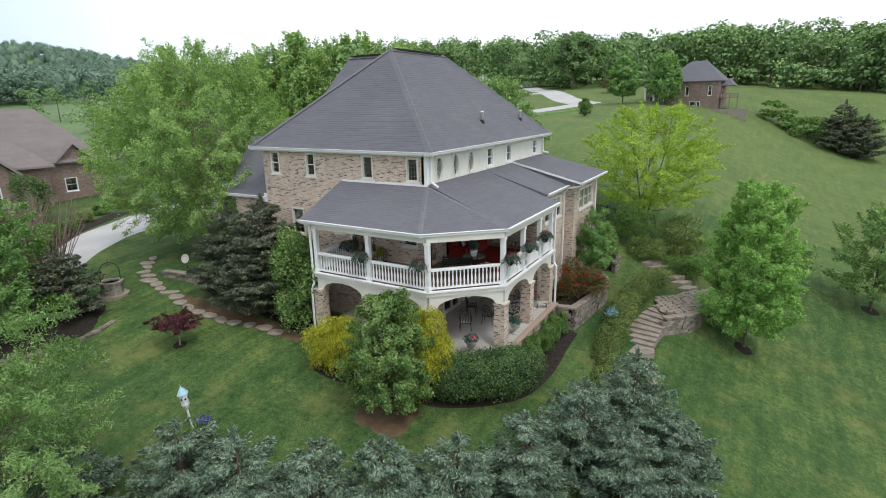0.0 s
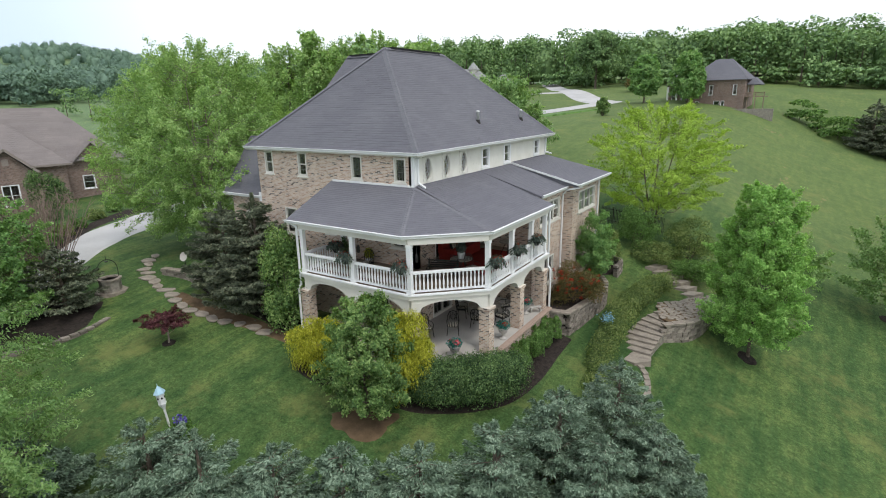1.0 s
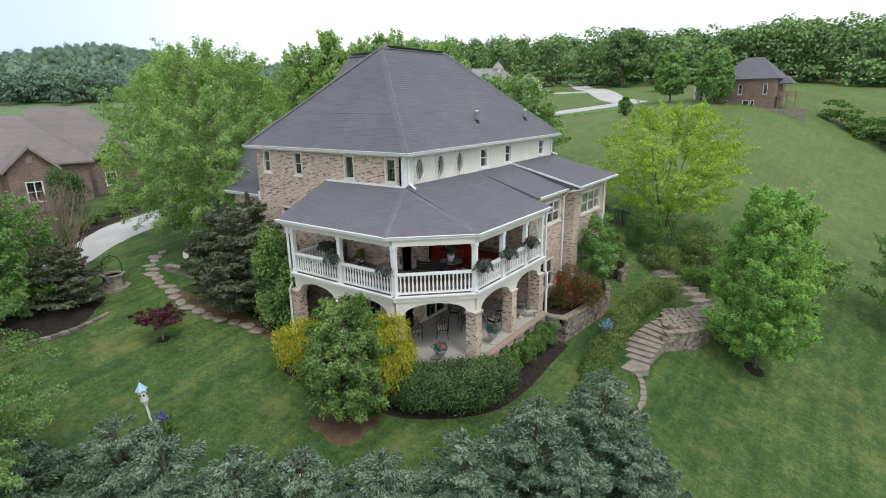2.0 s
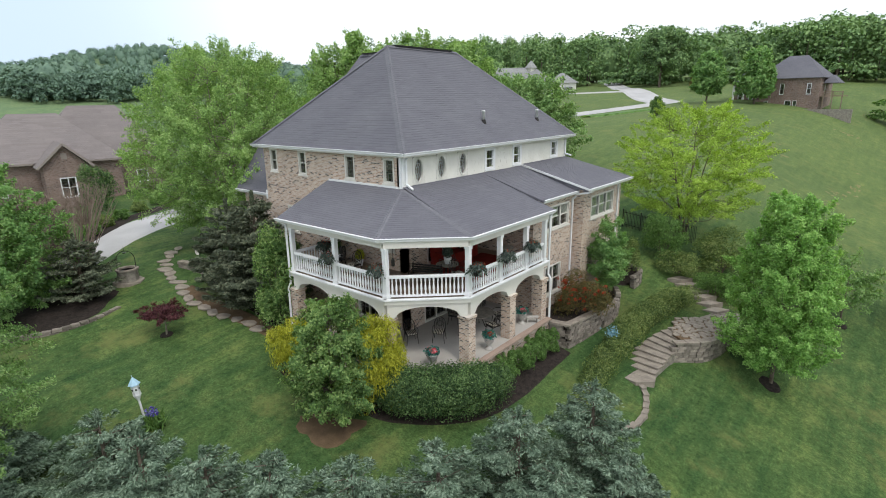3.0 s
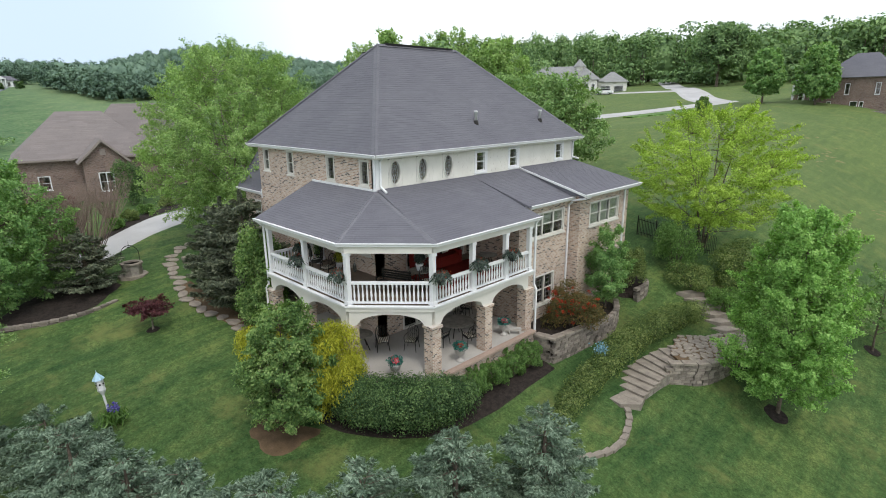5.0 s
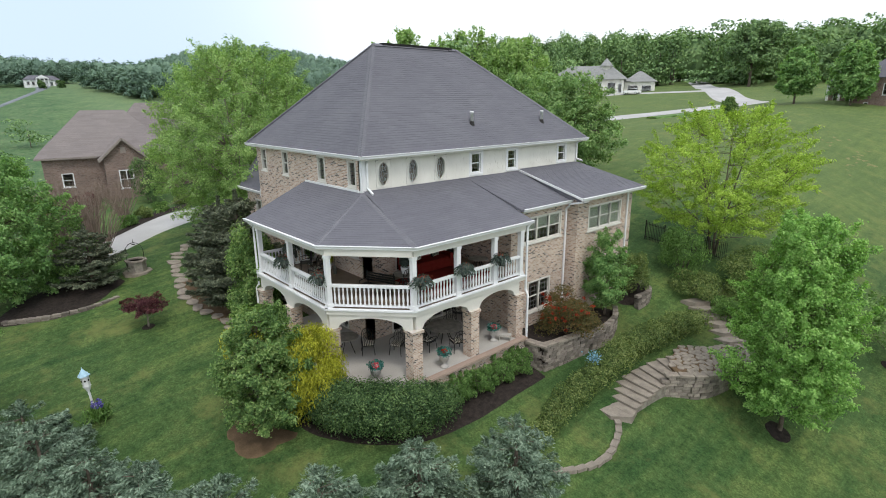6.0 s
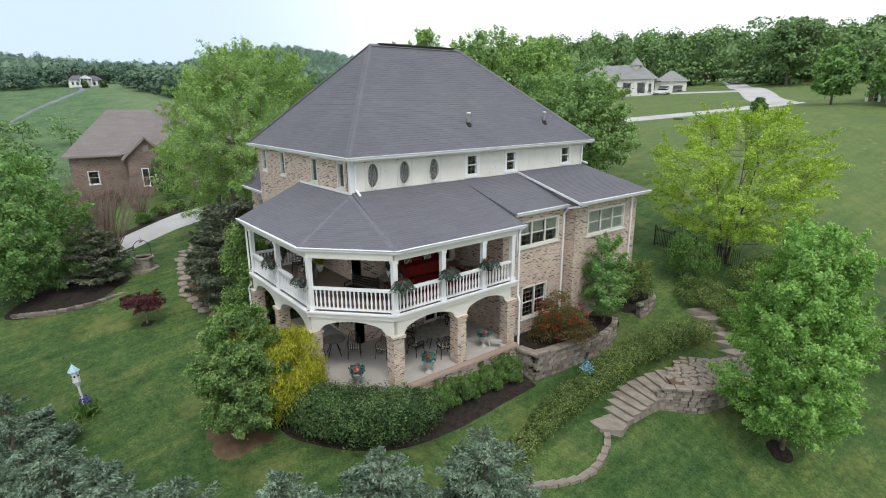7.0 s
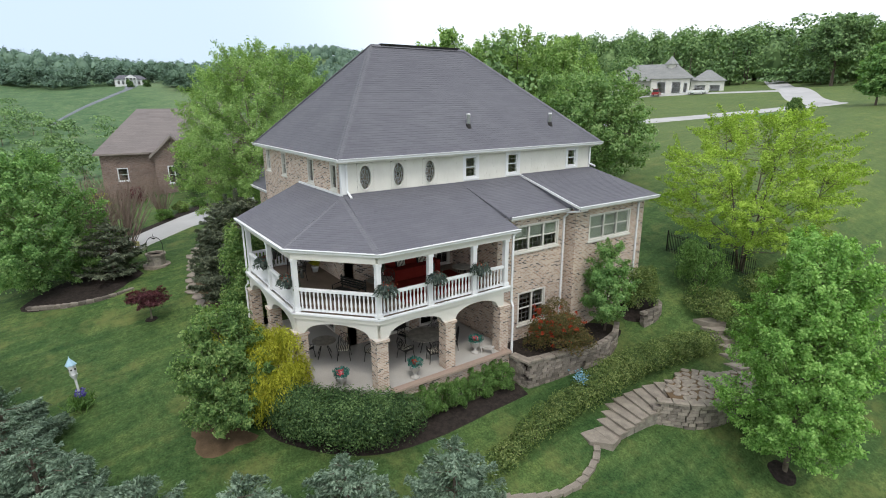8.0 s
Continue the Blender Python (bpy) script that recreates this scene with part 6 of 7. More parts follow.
def far_wood(name, label, spots, mat, rs, per=60, leaf=1.6):
    """A distant wood: lumpy domed crowns, each roughened by leaf clumps."""
    seg, rings = 9, 6
    el = np.linspace(-0.75, 1.4, rings)
    az = np.arange(seg) * 2 * math.pi / seg
    unit = np.array([(math.cos(e) * math.cos(a), math.cos(e) * math.sin(a), math.sin(e)) for e in el for a in az])
    quad = np.array([(r * seg + k, r * seg + (k + 1) % seg, (r + 1) * seg + (k + 1) % seg, (r + 1) * seg + k) for r in range(rings - 1) for k in range(seg)])
    S = np.array(spots)
    Z = height(S[:, 0], S[:, 1])
    m = len(S)
    co = unit[None] * rs.uniform(0.76, 1.18, (m, len(unit), 1)) * np.stack([S[:, 3], S[:, 3], S[:, 2] * 0.55], -1)[:, None] * 0.86 + np.stack([S[:, 0], S[:, 1], Z + S[:, 2] * 0.45], -1)[:, None]
    q = (quad[None] + (np.arange(m) * len(unit))[:, None, None]).reshape(-1, 4)
    me = bpy.data.meshes.new(name)
    fill(me, co.reshape(-1, 3), q)
    me.materials.append(mat)
    t = thing(name, label, "trees", kind="stuff")
    tagged(part("crowns", me, None, t), kind="stuff")
    k = rs.randint(0, m, per * m)
    d = rs.normal(0, 1, (per * m, 3))
    d /= np.linalg.norm(d, axis=1)[:, None]
    d[:, 2] = np.where(d[:, 2] < -0.2, -d[:, 2], d[:, 2])
    p = d * np.stack([S[k, 3], S[k, 3], S[k, 2] * 0.55], -1) * rs.uniform(0.92, 1.12, (per * m, 1)) + np.stack([S[k, 0], S[k, 1], Z[k] + S[k, 2] * 0.45], -1)
    cards("leaf_clumps", p, d * 1.4 + np.array([0, 0, 0.3]), leaf, leaf * 0.75, mat, t, rs, kind="stuff")
    return t


rs = np.random.RandomState(77)
sp = []
for i in range(400):
    x = rs.uniform(-210, 150)
    dd = rs.random() ** 1.4
    y = 180 + 0.0003 * (x + 40) ** 2 + dd * 50 - max(0, x - 10) * 0.2 + (14 if x < -60 else 0)
    top = 10.5 + math.hypot(x, y) * 0.111 * rs.uniform(0.84, 1.06)
    sp.append((x, y, max(13.0, top - gz(x, y)), rs.uniform(4.5, 7)) if i % 5 > 1 else (x, y - 3, rs.uniform(4, 7), rs.uniform(4, 6)))
far_wood("back_wood", "deep green wood behind the hilltop trees", [(x, y + 16, h * 0.86, r * 0.9) for x, y, h, r in sp if h > 10][:220], M["leaf_wood"], rs, 240, 1.3)
woods("skyline_wood", "dense green deciduous wood along the hilltop", sp, M["leaf_wood"], rs, 470, 1.0, 18)
sp, edge = [], []
while len(sp) < 2000:
    x, y = rs.uniform(-960, -280), rs.uniform(-330, 560)
    lim = np.interp(math.degrees(math.atan2(y, -x)), [-10, -2.3, 2.5, 5, 8, 9.6, 10.3, 15.2, 25], [-470, -470, -400, -425, -445, -440, -365, -297, -290])
    if x > lim + 6 * math.sin(y * 0.13):
        continue
    (edge if x > lim - 32 else sp).append((x, y, rs.uniform(10, 17), rs.uniform(4.2, 6.8)))
while len(edge) < 420:
    b = rs.uniform(-6, 24)
    x = np.interp(b, [-10, -2.3, 2.5, 5, 8, 9.6, 10.3, 15.2, 25], [-470, -470, -400, -425, -445, -440, -365, -297, -290]) - rs.uniform(2, 40)
    edge.append((x, -x * math.tan(radians(b)), rs.uniform(9, 15), rs.uniform(3.5, 6)))
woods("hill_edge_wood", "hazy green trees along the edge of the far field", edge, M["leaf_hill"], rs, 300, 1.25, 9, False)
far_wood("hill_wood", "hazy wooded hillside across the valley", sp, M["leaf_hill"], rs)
sp = [(rs.uniform(-135, -88), rs.uniform(55, 150), rs.uniform(8, 14), rs.uniform(3.5, 6)) for _ in range(44)]
sp += [(rs.uniform(-250, -130), rs.uniform(100, 260), rs.uniform(10, 15), rs.uniform(5, 7)) for _ in range(60)]
for _ in range(26):
    y = rs.uniform(58, 112)
    sp.append((-rs.uniform(0.82, 1.25) * (y - 11.6), y, rs.uniform(11, 16), rs.uniform(3.5, 5.5)))
sp += [(-118, 26, 9, 4.5), (-150, 14, 8, 4.5), (-135, 0, 7, 4), (-165, 12, 9, 5), (-128, -8, 8, 4.5), (-98, 2, 7, 4), (-145, -22, 9, 5), (-110, -14, 8, 5), (-185, -4, 8, 5), (-170, -30, 9, 5), (-214, 25.5, 10, 7), (-253, 2, 9, 6), (-262, -3, 10, 6), (-220, 13, 9, 4.5), (-228, 8, 9, 5), (-290, -8, 11, 7), (-300, -15, 12, 8), (-240, -7, 9, 6), (-200, 1, 8, 5.5), (-190, 9, 7, 5)]
woods("valley_trees", "green trees behind the houses", sp, M["leaf_wood"], rs, 520, 0.75, 12)
sp = [(2, 126, 4, 3), (5, 123, 4, 3), (8, 119, 4.5, 3.2), (11, 122, 4, 3), (14, 126, 4, 3), (18, 128, 4, 3.4)]
woods("bank_shrubs", "green shrubs along the crest of the bank", sp, M["leaf_box"], rs, 1400, 0.4, 12)
for x, y, h, r, s in ((12.5, 115.5, 8.2, 4.0, 101), (15.5, 113, 7.0, 3.6, 102)):
    conifer("dark_conifer", "dark spreading conifer on the bank", x, y, h, r, M["pine"], 12000, s, (0.5, 0.13), blunt=0.55)
broad_tree("street_tree", "full green maple on the hillside lawn", -24.6, 116, 9.2, 3.0, 7.8, M["leaf_far"], 16000, (0.4, 0.28), 300, 1.1, 0.3, 0.16, 103, full=0.35)
broad_tree("street_tree", "full green maple before the brick house", -16.5, 115.5, 9.8, 3.1, 9.0, M["leaf_far"], 16000, (0.4, 0.28), 300, 1.1, 0.3, 0.16, 104, full=0.35)
broad_tree("street_tree", "broad dark oak by the lane", -52, 172, 17, 8, 13, M["leaf_wood"], 16000, (0.65, 0.45), 300, 2.2, 0.6, 0.35, 105)
bush("lane_bush", "small round dark bush by the lane", -24.7, 89.0, 2.6, 0.95, M["leaf_mid"], 4000, (0.25, 0.16), 106)
bush("ornamental_grass", "tall reddish ornamental grass by the lane", -33.5, 148, 4.0, 3.4, M["leaf_redb"], 4000, (0.6, 0.12), 107, hang=(0, 0, 1))


# ---- neighbouring houses ----
def local(t, g, mat, name, label="", parent=None, smooth=False):
    return part(name, g, mat, parent or t, label, smooth)


def hip_roof_planes(x0, x1, y0, y1, z, rise, inset):
    """The four planes of a hip roof over a rectangle, ridge along its longer side."""
    if (x1 - x0) >= (y1 - y0):
        ym = (y0 + y1) / 2
        r0, r1 = (x0 + inset, ym, z + rise), (x1 - inset, ym, z + rise)
        return [[(x0, y0, z), (x1, y0, z), r1, r0], [(x1, y0, z), (x1, y1, z), r1], [(x1, y1, z), (x0, y1, z), r0, r1], [(x0, y1, z), (x0, y0, z), r0]]
    xm = (x0 + x1) / 2
    r0, r1 = (xm, y0 + inset, z + rise), (xm, y1 - inset, z + rise)
    return [[(x0, y0, z), (x1, y0, z), r0], [(x1, y0, z), (x1, y1, z), r1, r0], [(x1, y1, z), (x0, y1, z), r1], [(x0, y1, z), (x0, y0, z), r0, r1]]


def gable_planes(x0, x1, y0, y1, z, rise):
    xm = (x0 + x1) / 2
    return [[(x1, y0, z), (x1, y1, z), (xm, y1, z + rise), (xm, y0, z + rise)], [(x0, y1, z), (x0, y0, z), (xm, y0, z + rise), (xm, y1, z + rise)]]


def simple_roof(t, name, planes, mat, label, seed):
    return roof(t, name, planes, [], mat, label, seed, 0.3, 1.6)


def shell(t, name, x0, x1, y0, y1, z0, z1, mat, label, front=(), right=(), left=()):
    """Four walls with openings in the front (y0) and right (x1) sides."""
    local(t, wall_cells(geo_new(), "x", y0, 0.3, x0, x1, z0, z1, list(front)), mat, name, label)
    local(t, wall_cells(geo_new(), "y", x1, -0.3, y0 + 0.3, y1 - 0.3, z0, z1, list(right)), mat, name, label)
    local(t, wall_cells(geo_new(), "y", x0, 0.3, y0 + 0.3, y1 - 0.3, z0, z1, list(left)), mat, name, label)
    local(t, wall_cells(geo_new(), "x", y1, -0.3, x0, x1, z0, z1), mat, name, label)
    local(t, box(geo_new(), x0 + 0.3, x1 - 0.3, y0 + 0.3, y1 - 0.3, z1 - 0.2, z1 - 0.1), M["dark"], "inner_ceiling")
    for w in front:
        window(t, "x", y0, -1, *w, cols=2, rows=2, frame_mat=M["white"])
    for w in right:
        window(t, "y", x1, 1, *w, cols=2, rows=2, frame_mat=M["white"])
    for w in left:
        window(t, "y", x0, -1, *w, cols=2, rows=2, frame_mat=M["white"])


# brown brick house down the drive: front faces the garden
nz0 = 0.75
nb = thing("neighbour_house", "single-storey brown brick house with brown shingle hip roof", "house", (-63.4, 19.8, nz0), 82)
shell(nb, "wall", -5.4, 7.5, 0, 11, -2.5, 4.3, M["redbrick"], "brown brick wall", [(-3.9, -2.8, 1.1, 2.6)], [(3, 4.2, 1, 2.6)], [(3, 4.2, 1, 2.6), (7, 8.2, 1, 2.6)])
simple_roof(nb, "hip_roof", hip_roof_planes(-6.0, 8, -0.5, 11.5, 4.3, 4.8, 4.8), M["shingle_brown"], "brown shingle hip roof", 21)
g = wall_cells(geo_new(), "x", -3.0, 0.3, 0.1, 3.9, -2.5, 4.15, [(1.3, 2.7, 0.9, 2.9)])
box(g, 0.1, 0.4, -2.7, 0, -2.5, 4.15); box(g, 3.6, 3.9, -2.7, 0, -2.5, 4.15)
local(nb, g, M["redbrick"], "gable_bay", "brown brick gabled bay")
V = [(0.1, -3, 4.15), (3.9, -3, 4.15), (2, -3, 6.05), (0.1, -2.7, 4.15), (3.9, -2.7, 4.15), (2, -2.7, 6.05)]
local(nb, (V, [(0, 1, 2), (5, 4, 3), (0, 2, 5, 3), (1, 4, 5, 2), (0, 3, 4, 1)]), M["redbrick"], "gable", "brown brick gable")
simple_roof(nb, "gable_roof", gable_planes(-0.4, 4.4, -3.4, 4.5, 3.95, 2.35), M["shingle_brown"], "brown shingle gable roof", 22)
M["taupe"] = surface("taupe_trim", (0.26, 0.22, 0.20), (0.32, 0.28, 0.25), 1, 25, 0.6, 0.3, 0.05)
for xe in (-0.4, 4.4):
    local(nb, beam(geo_new(), (xe, -3.42, 3.9), (2, -3.42, 6.22), 0.06, 0.22), M["taupe"], "rake_board", "taupe rake board")
window(nb, "x", -3.0, -1, 1.3, 2.7, 0.9, 2.9, cols=2, rows=3, sashes=2, frame_mat=M["white"])
local(nb, box(geo_new(), 1.75, 2.25, -3.05, -3.0, 4.7, 5.3), M["taupe"], "gable_vent")
for xa, xb in ((-6.0, -0.4), (4.4, 8.0)):
    local(nb, beam(geo_new(), (xa, -0.53, 4.2), (xb, -0.53, 4.2), 0.06, 0.18), M["taupe"], "gutter", "taupe gutter")
simple_roof(nb, "high_roof", hip_roof_planes(0, 14, 2.0, 13, 4.3, 5.6, 4.6), M["shingle_brown"], "brown shingle hip roof", 23)
shell(nb, "rear_wall", 7.6, 13.4, 2.5, 12.5, -2.5, 4.3, M["redbrick"], "brown brick wall", [(9.5, 10.7, 1.1, 2.6)])

V = [(8.9, 2.3, 4.2), (12.5, 2.3, 4.2), (10.7, 2.3, 6.0), (8.9, 2.6, 4.2), (12.5, 2.6, 4.2), (10.7, 2.6, 6.0)]
local(nb, (V, [(0, 1, 2), (5, 4, 3), (0, 2, 5, 3), (1, 4, 5, 2), (0, 3, 4, 1)]), M["redbrick"], "gable", "brown brick gable")
simple_roof(nb, "gable_roof", gable_planes(8.5, 12.9, 1.9, 7.5, 4.0, 2.2), M["shingle_brown"], "brown shingle gable roof", 31)
# brick house on the hill
hb = thing("hill_house", "two-storey red-brown brick house with grey hip roof and wooden deck", "house", (-21.6, 119.5, 8.2), -6)
hb.scale = (0.76, 0.76, 0.76)
shell(hb, "wall", 6, 19, 0, 12, -2.5, 7.2, M["redbrick"], "red-brown brick wall", [(8.2, 9.1, 3.6, 6.0), (11.0, 11.9, 3.6, 6.0), (16.4, 17.3, 3.6, 6.0), (12.3, 13.7, 0.2, 2.2), (14.0, 14.8, 0.2, 2.2), (8, 8.9, 0.3, 2.2)], [(4, 5, 3.6, 6)])
simple_roof(hb, "hip_roof", hip_roof_planes(5.4, 19.6, -0.6, 12.6, 7.2, 5.2, 5.2), M["shingle"], "grey shingle hip roof", 24)
shell(hb, "entry_wall", 0, 6, 3, 12, -1.5, 6.4, M["redbrick"], "red-brown brick wall", [(1.2, 2.2, 1.5, 5.2), (3.6, 4.6, 1.5, 5.2)])
simple_roof(hb, "entry_roof", hip_roof_planes(-0.5, 6.5, 2.5, 12.5, 6.4, 4.2, 3.3), M["shingle"], "grey shingle roof", 25)
g = geo_new()
for x in (0.3, 2.6, 5.4):
    lathe(g, [(0.3, -1.0), (0.28, 0.2), (0.25, 5.6), (0.34, 5.9)], 10, (x, 2.2, 0))
local(hb, g, M["white"], "entry_column", "white entry columns")
dk = geo_new()
box(dk, 19.1, 23.4, 0.4, 5.4, 3.0, 3.2)
local(hb, dk, M["deckfloor"], "deck", "wooden deck")
for x in (19.6, 21.3, 23.1):
    local(hb, box(geo_new(), x, x + 0.2, 0.5, 0.7, -2.2, 4.2), M["deckfloor"], "deck_post")
g = geo_new()
box(g, 19.2, 23.4, 0.45, 0.55, 4.0, 4.12)
for i in range(22):
    box(g, 19.3 + i * 0.19, 19.36 + i * 0.19, 0.47, 0.53, 3.2, 4.0)
local(hb, g, M["deckfloor"], "deck_railing")
local(hb, box(geo_new(), 15.0, 26, -2.6, -2.2, -2.6, 0.3), M["stone"], "retaining_wall", "grey retaining wall")
simple_roof(hb, "porch_roof", hip_roof_planes(18.8, 22.0, 2.0, 8, 6.0, 1.7, 1.4), M["shingle"], "grey shingle porch roof", 26)

M["shingle_pale"] = shingle("pale_grey_shingle", (0.235, 0.24, 0.235), (0.255, 0.26, 0.255), (0.275, 0.28, 0.27))
# cream house by the far lane
fb = thing("far_house", "long cream stone ranch house with grey hip roofs and a turret", "house", (-97.9, 143.4, gz(-85, 152) + 0.1), 31)
fb.scale = (0.94, 0.94, 0.94)
shell(fb, "wall", 0, 14, 0, 12, -2, 3.7, M["siding"], "cream stone wall", [(6.5, 8.5, 0.8, 2.9)])
simple_roof(fb, "hip_roof", hip_roof_planes(-0.6, 25, -0.6, 12.6, 3.7, 5.0, 6.2), M["shingle_pale"], "grey shingle hip roof", 27)
shell(fb, "bay_wall", 12.5, 23, -3, 9, -2, 4.2, M["siding"], "cream stone wall", [(14.2, 16.6, 0.1, 3.3), (18.2, 20.6, 0.1, 3.3), (21.3, 22.4, 0.3, 3.0)])
simple_roof(fb, "bay_roof", hip_roof_planes(12, 23.6, -3.6, 9.6, 4.2, 4.6, 5), M["shingle_pale"], "grey shingle hip roof", 28)
shell(fb, "garage_wall", 23.2, 32, 0.5, 9, -2, 3.5, M["siding"], "cream garage wall", [(24.2, 27.2, -0.1, 2.4), (28.2, 31.0, -0.1, 2.4)])
simple_roof(fb, "garage_roof", hip_roof_planes(22.8, 32.6, 0, 9.5, 3.5, 3.2, 4.4), M["shingle_pale"], "grey shingle hip roof", 29)
local(fb, prism(geo_new(), [(17.5 + 1.5 * math.cos(a), 1 + 1.5 * math.sin(a)) for a in np.linspace(0, 2 * math.pi, 9)[:-1]], 6.0, 8.2), M["siding"], "turret")
local(fb, lathe(geo_new(), [(2.1, 8.2), (1.1, 9.4), (0.05, 10.6)], 8, (17.5, 1, 0)), M["shingle_pale"], "turret_roof")

M["farlane"] = surface("grey_lane", (0.16, 0.18, 0.20), (0.22, 0.24, 0.26), 0.2, 5, 0.9, 0.2, 0.05)
# white house across the valley
wx, wy = -421, 54
wb = thing("distant_house", "white columned house on the far green hill", "house", (wx, wy, gz(wx, wy)), 88)
wb.scale = (0.72, 0.72, 0.72)
shell(wb, "wall", -13, 13, 0, 9, -3, 5.5, M["white"], "white wall", [(-11, -9, 1, 4), (-7.5, -5.5, 1, 4), (5.5, 7.5, 1, 4), (9, 11, 1, 4), (-1, 1, 0, 4)])
simple_roof(wb, "roof", hip_roof_planes(-13.8, 13.8, -0.8, 9.8, 5.5, 3.8, 5), M["shingle"], "grey roof", 30)
for x in (-4.2, -1.5, 1.5, 4.2):
    local(wb, lathe(geo_new(), [(0.45, -1), (0.4, 6.6)], 8, (x, -3, 0)), M["white"], "column", "white column")
V = [(-5.2, -3.4, 6.6), (5.2, -3.4, 6.6), (0, -3.4, 9.6), (-5.2, 4, 6.6), (5.2, 4, 6.6), (0, 4, 9.6)]
local(wb, (V, [(0, 1, 2), (5, 4, 3), (0, 2, 5, 3), (1, 4, 5, 2), (0, 3, 4, 1)]), M["white"], "portico", "white portico gable")
solo("far_drive", band(geo_new(), [(-413, 53), (-385, 48), (-350, 36), (-310, 21), (-270, 7)], [8, 3.4, 2.8, 2.2, 1.6], 0.35, 90, 6), M["farlane"], "grey drive up the far hill", "driveway", kind="structure")


for y in (50.5, 60.0):
    bush("clipped_evergreen", "dark rounded evergreen before the far white house", -394, y, 4.6, 2.2, M["leaf_dark"], 900, (0.9, 0.6), int(y), group="evergreens before the white house")


# parked cars by the far house
def car(name, label, x, y, rz, paint, L=4.7, W=1.8, H=1.45, boxy=False):
    t = thing(name, label, "car", (x, y, gz(x, y) + 0.16), rz)
    prof = [(-L / 2, 0.3), (-L / 2, 0.8), (-L * 0.42, 0.95), (-L * 0.2 if not boxy else -L * 0.45, 0.98), (L * 0.2, 0.95), (L * 0.45, 0.8), (L / 2, 0.6), (L / 2, 0.3)]

    def loft(p, w0, w1):
        V = [(x, s * (w0 if z < 0.9 else w1), z) for s in (-1, 1) for x, z in p]
        n = len(p)
        return V, [tuple(range(n)), tuple(range(2 * n - 1, n - 1, -1))] + [(i, n + i, n + (i + 1) % n, (i + 1) % n) for i in range(n)]
    part("body", loft(prof, W / 2, W / 2 - 0.05), paint, t)
    a = -L * 0.44 if boxy else -L * 0.34
    part("cabin_glass", loft([(a, 0.94), (a + 0.35, H - 0.08), (L * 0.05, H - 0.06), (L * 0.24, 0.94)], W / 2 - 0.1, W / 2 - 0.22), M["iron"], t, "dark tinted windows")
    part("car_roof", loft([(a + 0.3, H - 0.1), (a + 0.4, H), (L * 0.03, H), (L * 0.09, H - 0.1)], W / 2 - 0.2, W / 2 - 0.22), paint, t)
    for wx_ in (-L * 0.31, L * 0.31):
        for s in (-1, 1):
            V, F = lathe(geo_new(), [(0.33, -0.1), (0.33, 0.1)], 14)
            tyre = part("wheel", ([(x + wx_, z + s * (W / 2 - 0.1), y + 0.18) for x, y, z in V], F), M["iron"], t, "black tyre")
            V, F = lathe(geo_new(), [(0.2, -0.105), (0.2, 0.105)], 10)
            part("rim", ([(x + wx_, z + s * (W / 2 - 0.1), y + 0.18) for x, y, z in V], F), M["white"], tyre)
    return t


M["paint_white"] = surface("white_car_paint", (0.78, 0.78, 0.78), (0.82, 0.82, 0.82), 1, 30, 0.2, 0.5, 0.0, 0, 0.03)
M["paint_red"] = surface("red_car_paint", (0.26, 0.03, 0.03), (0.30, 0.04, 0.04), 1, 30, 0.25, 0.5, 0.0, 0, 0.05)
car("car", "white parked saloon car", -73.4, 148.4, 190, M["paint_white"], 4.9)
car("car", "red parked off-road car", -83.0, 145.0, 115, M["paint_red"], 4.4, 1.8, 1.75, True)

# ---- garden things ----
well = thing("garden_well", "eight-sided stone garden well with iron arch", "well", (-30.6, 15.3, gz(-30.6, 15.3) + 0.02), 68)
well.scale = (0.78, 0.78, 0.9)
part("base", prism(geo_new(), [(1.1 * math.cos(a), 1.1 * math.sin(a)) for a in np.linspace(0, 2 * math.pi, 9)[:-1]], -0.4, 0.1), M["flag"], well, "flat stone base")
V, F = lathe(geo_new(), [(0.72, 0.1), (0.72, 0.82), (0.6, 0.82), (0.6, 0.35)], 8)
part("shaft", (V, F[:-1]), M["stone"], well)
V, F = lathe(geo_new(), [(0.82, 0.82), (0.82, 0.93), (0.58, 0.93), (0.58, 0.82)], 8)
part("rim", (V, F), M["flag"], well, "pale stone rim")
g = geo_new()
ang = np.linspace(0, math.pi, 14)
tube(g, [(0.62, 0, 0.9)] + [(0.62 * math.cos(a), 0, 1.5 + 0.62 * math.sin(a)) for a in ang] + [(-0.62, 0, 0.9)], 0.025, 6)
part("arch", g, M["iron"], well, "thin black iron arch")
part("pulley", lathe(geo_new(), [(0.1, -0.03), (0.13, -0.02), (0.13, 0.02), (0.1, 0.03)], 10, (0, 0, 2.0)), M["iron"], well)
part("finial", tube(geo_new(), [(0, 0, 2.1), (0, 0, 2.4)], [0.025, 0.008], 6), M["iron"], well)

bz = gz(-17.2, 10.5)
bh = thing("birdhouse", "white birdhouse with pale blue roof on a leaning post", "birdhouse", (-17.2, 10.5, bz))
bh.rotation_euler = (radians(3), radians(-5), 0.3)
bh.scale = (0.78, 0.78, 0.92)
M["paleblue"] = surface("pale_blue_paint", (0.35, 0.55, 0.68), (0.45, 0.65, 0.76), 4, 30, 0.5, 0.3, 0.05, 0, 0.1)
part("post", tube(geo_new(), [(0, 0, -0.3), (0, 0, 1.15)], 0.055, 8), M["white"], bh)
part("bracket", lathe(geo_new(), [(0.06, 1.0), (0.17, 1.2), (0.2, 1.26)], 6), M["white"], bh)
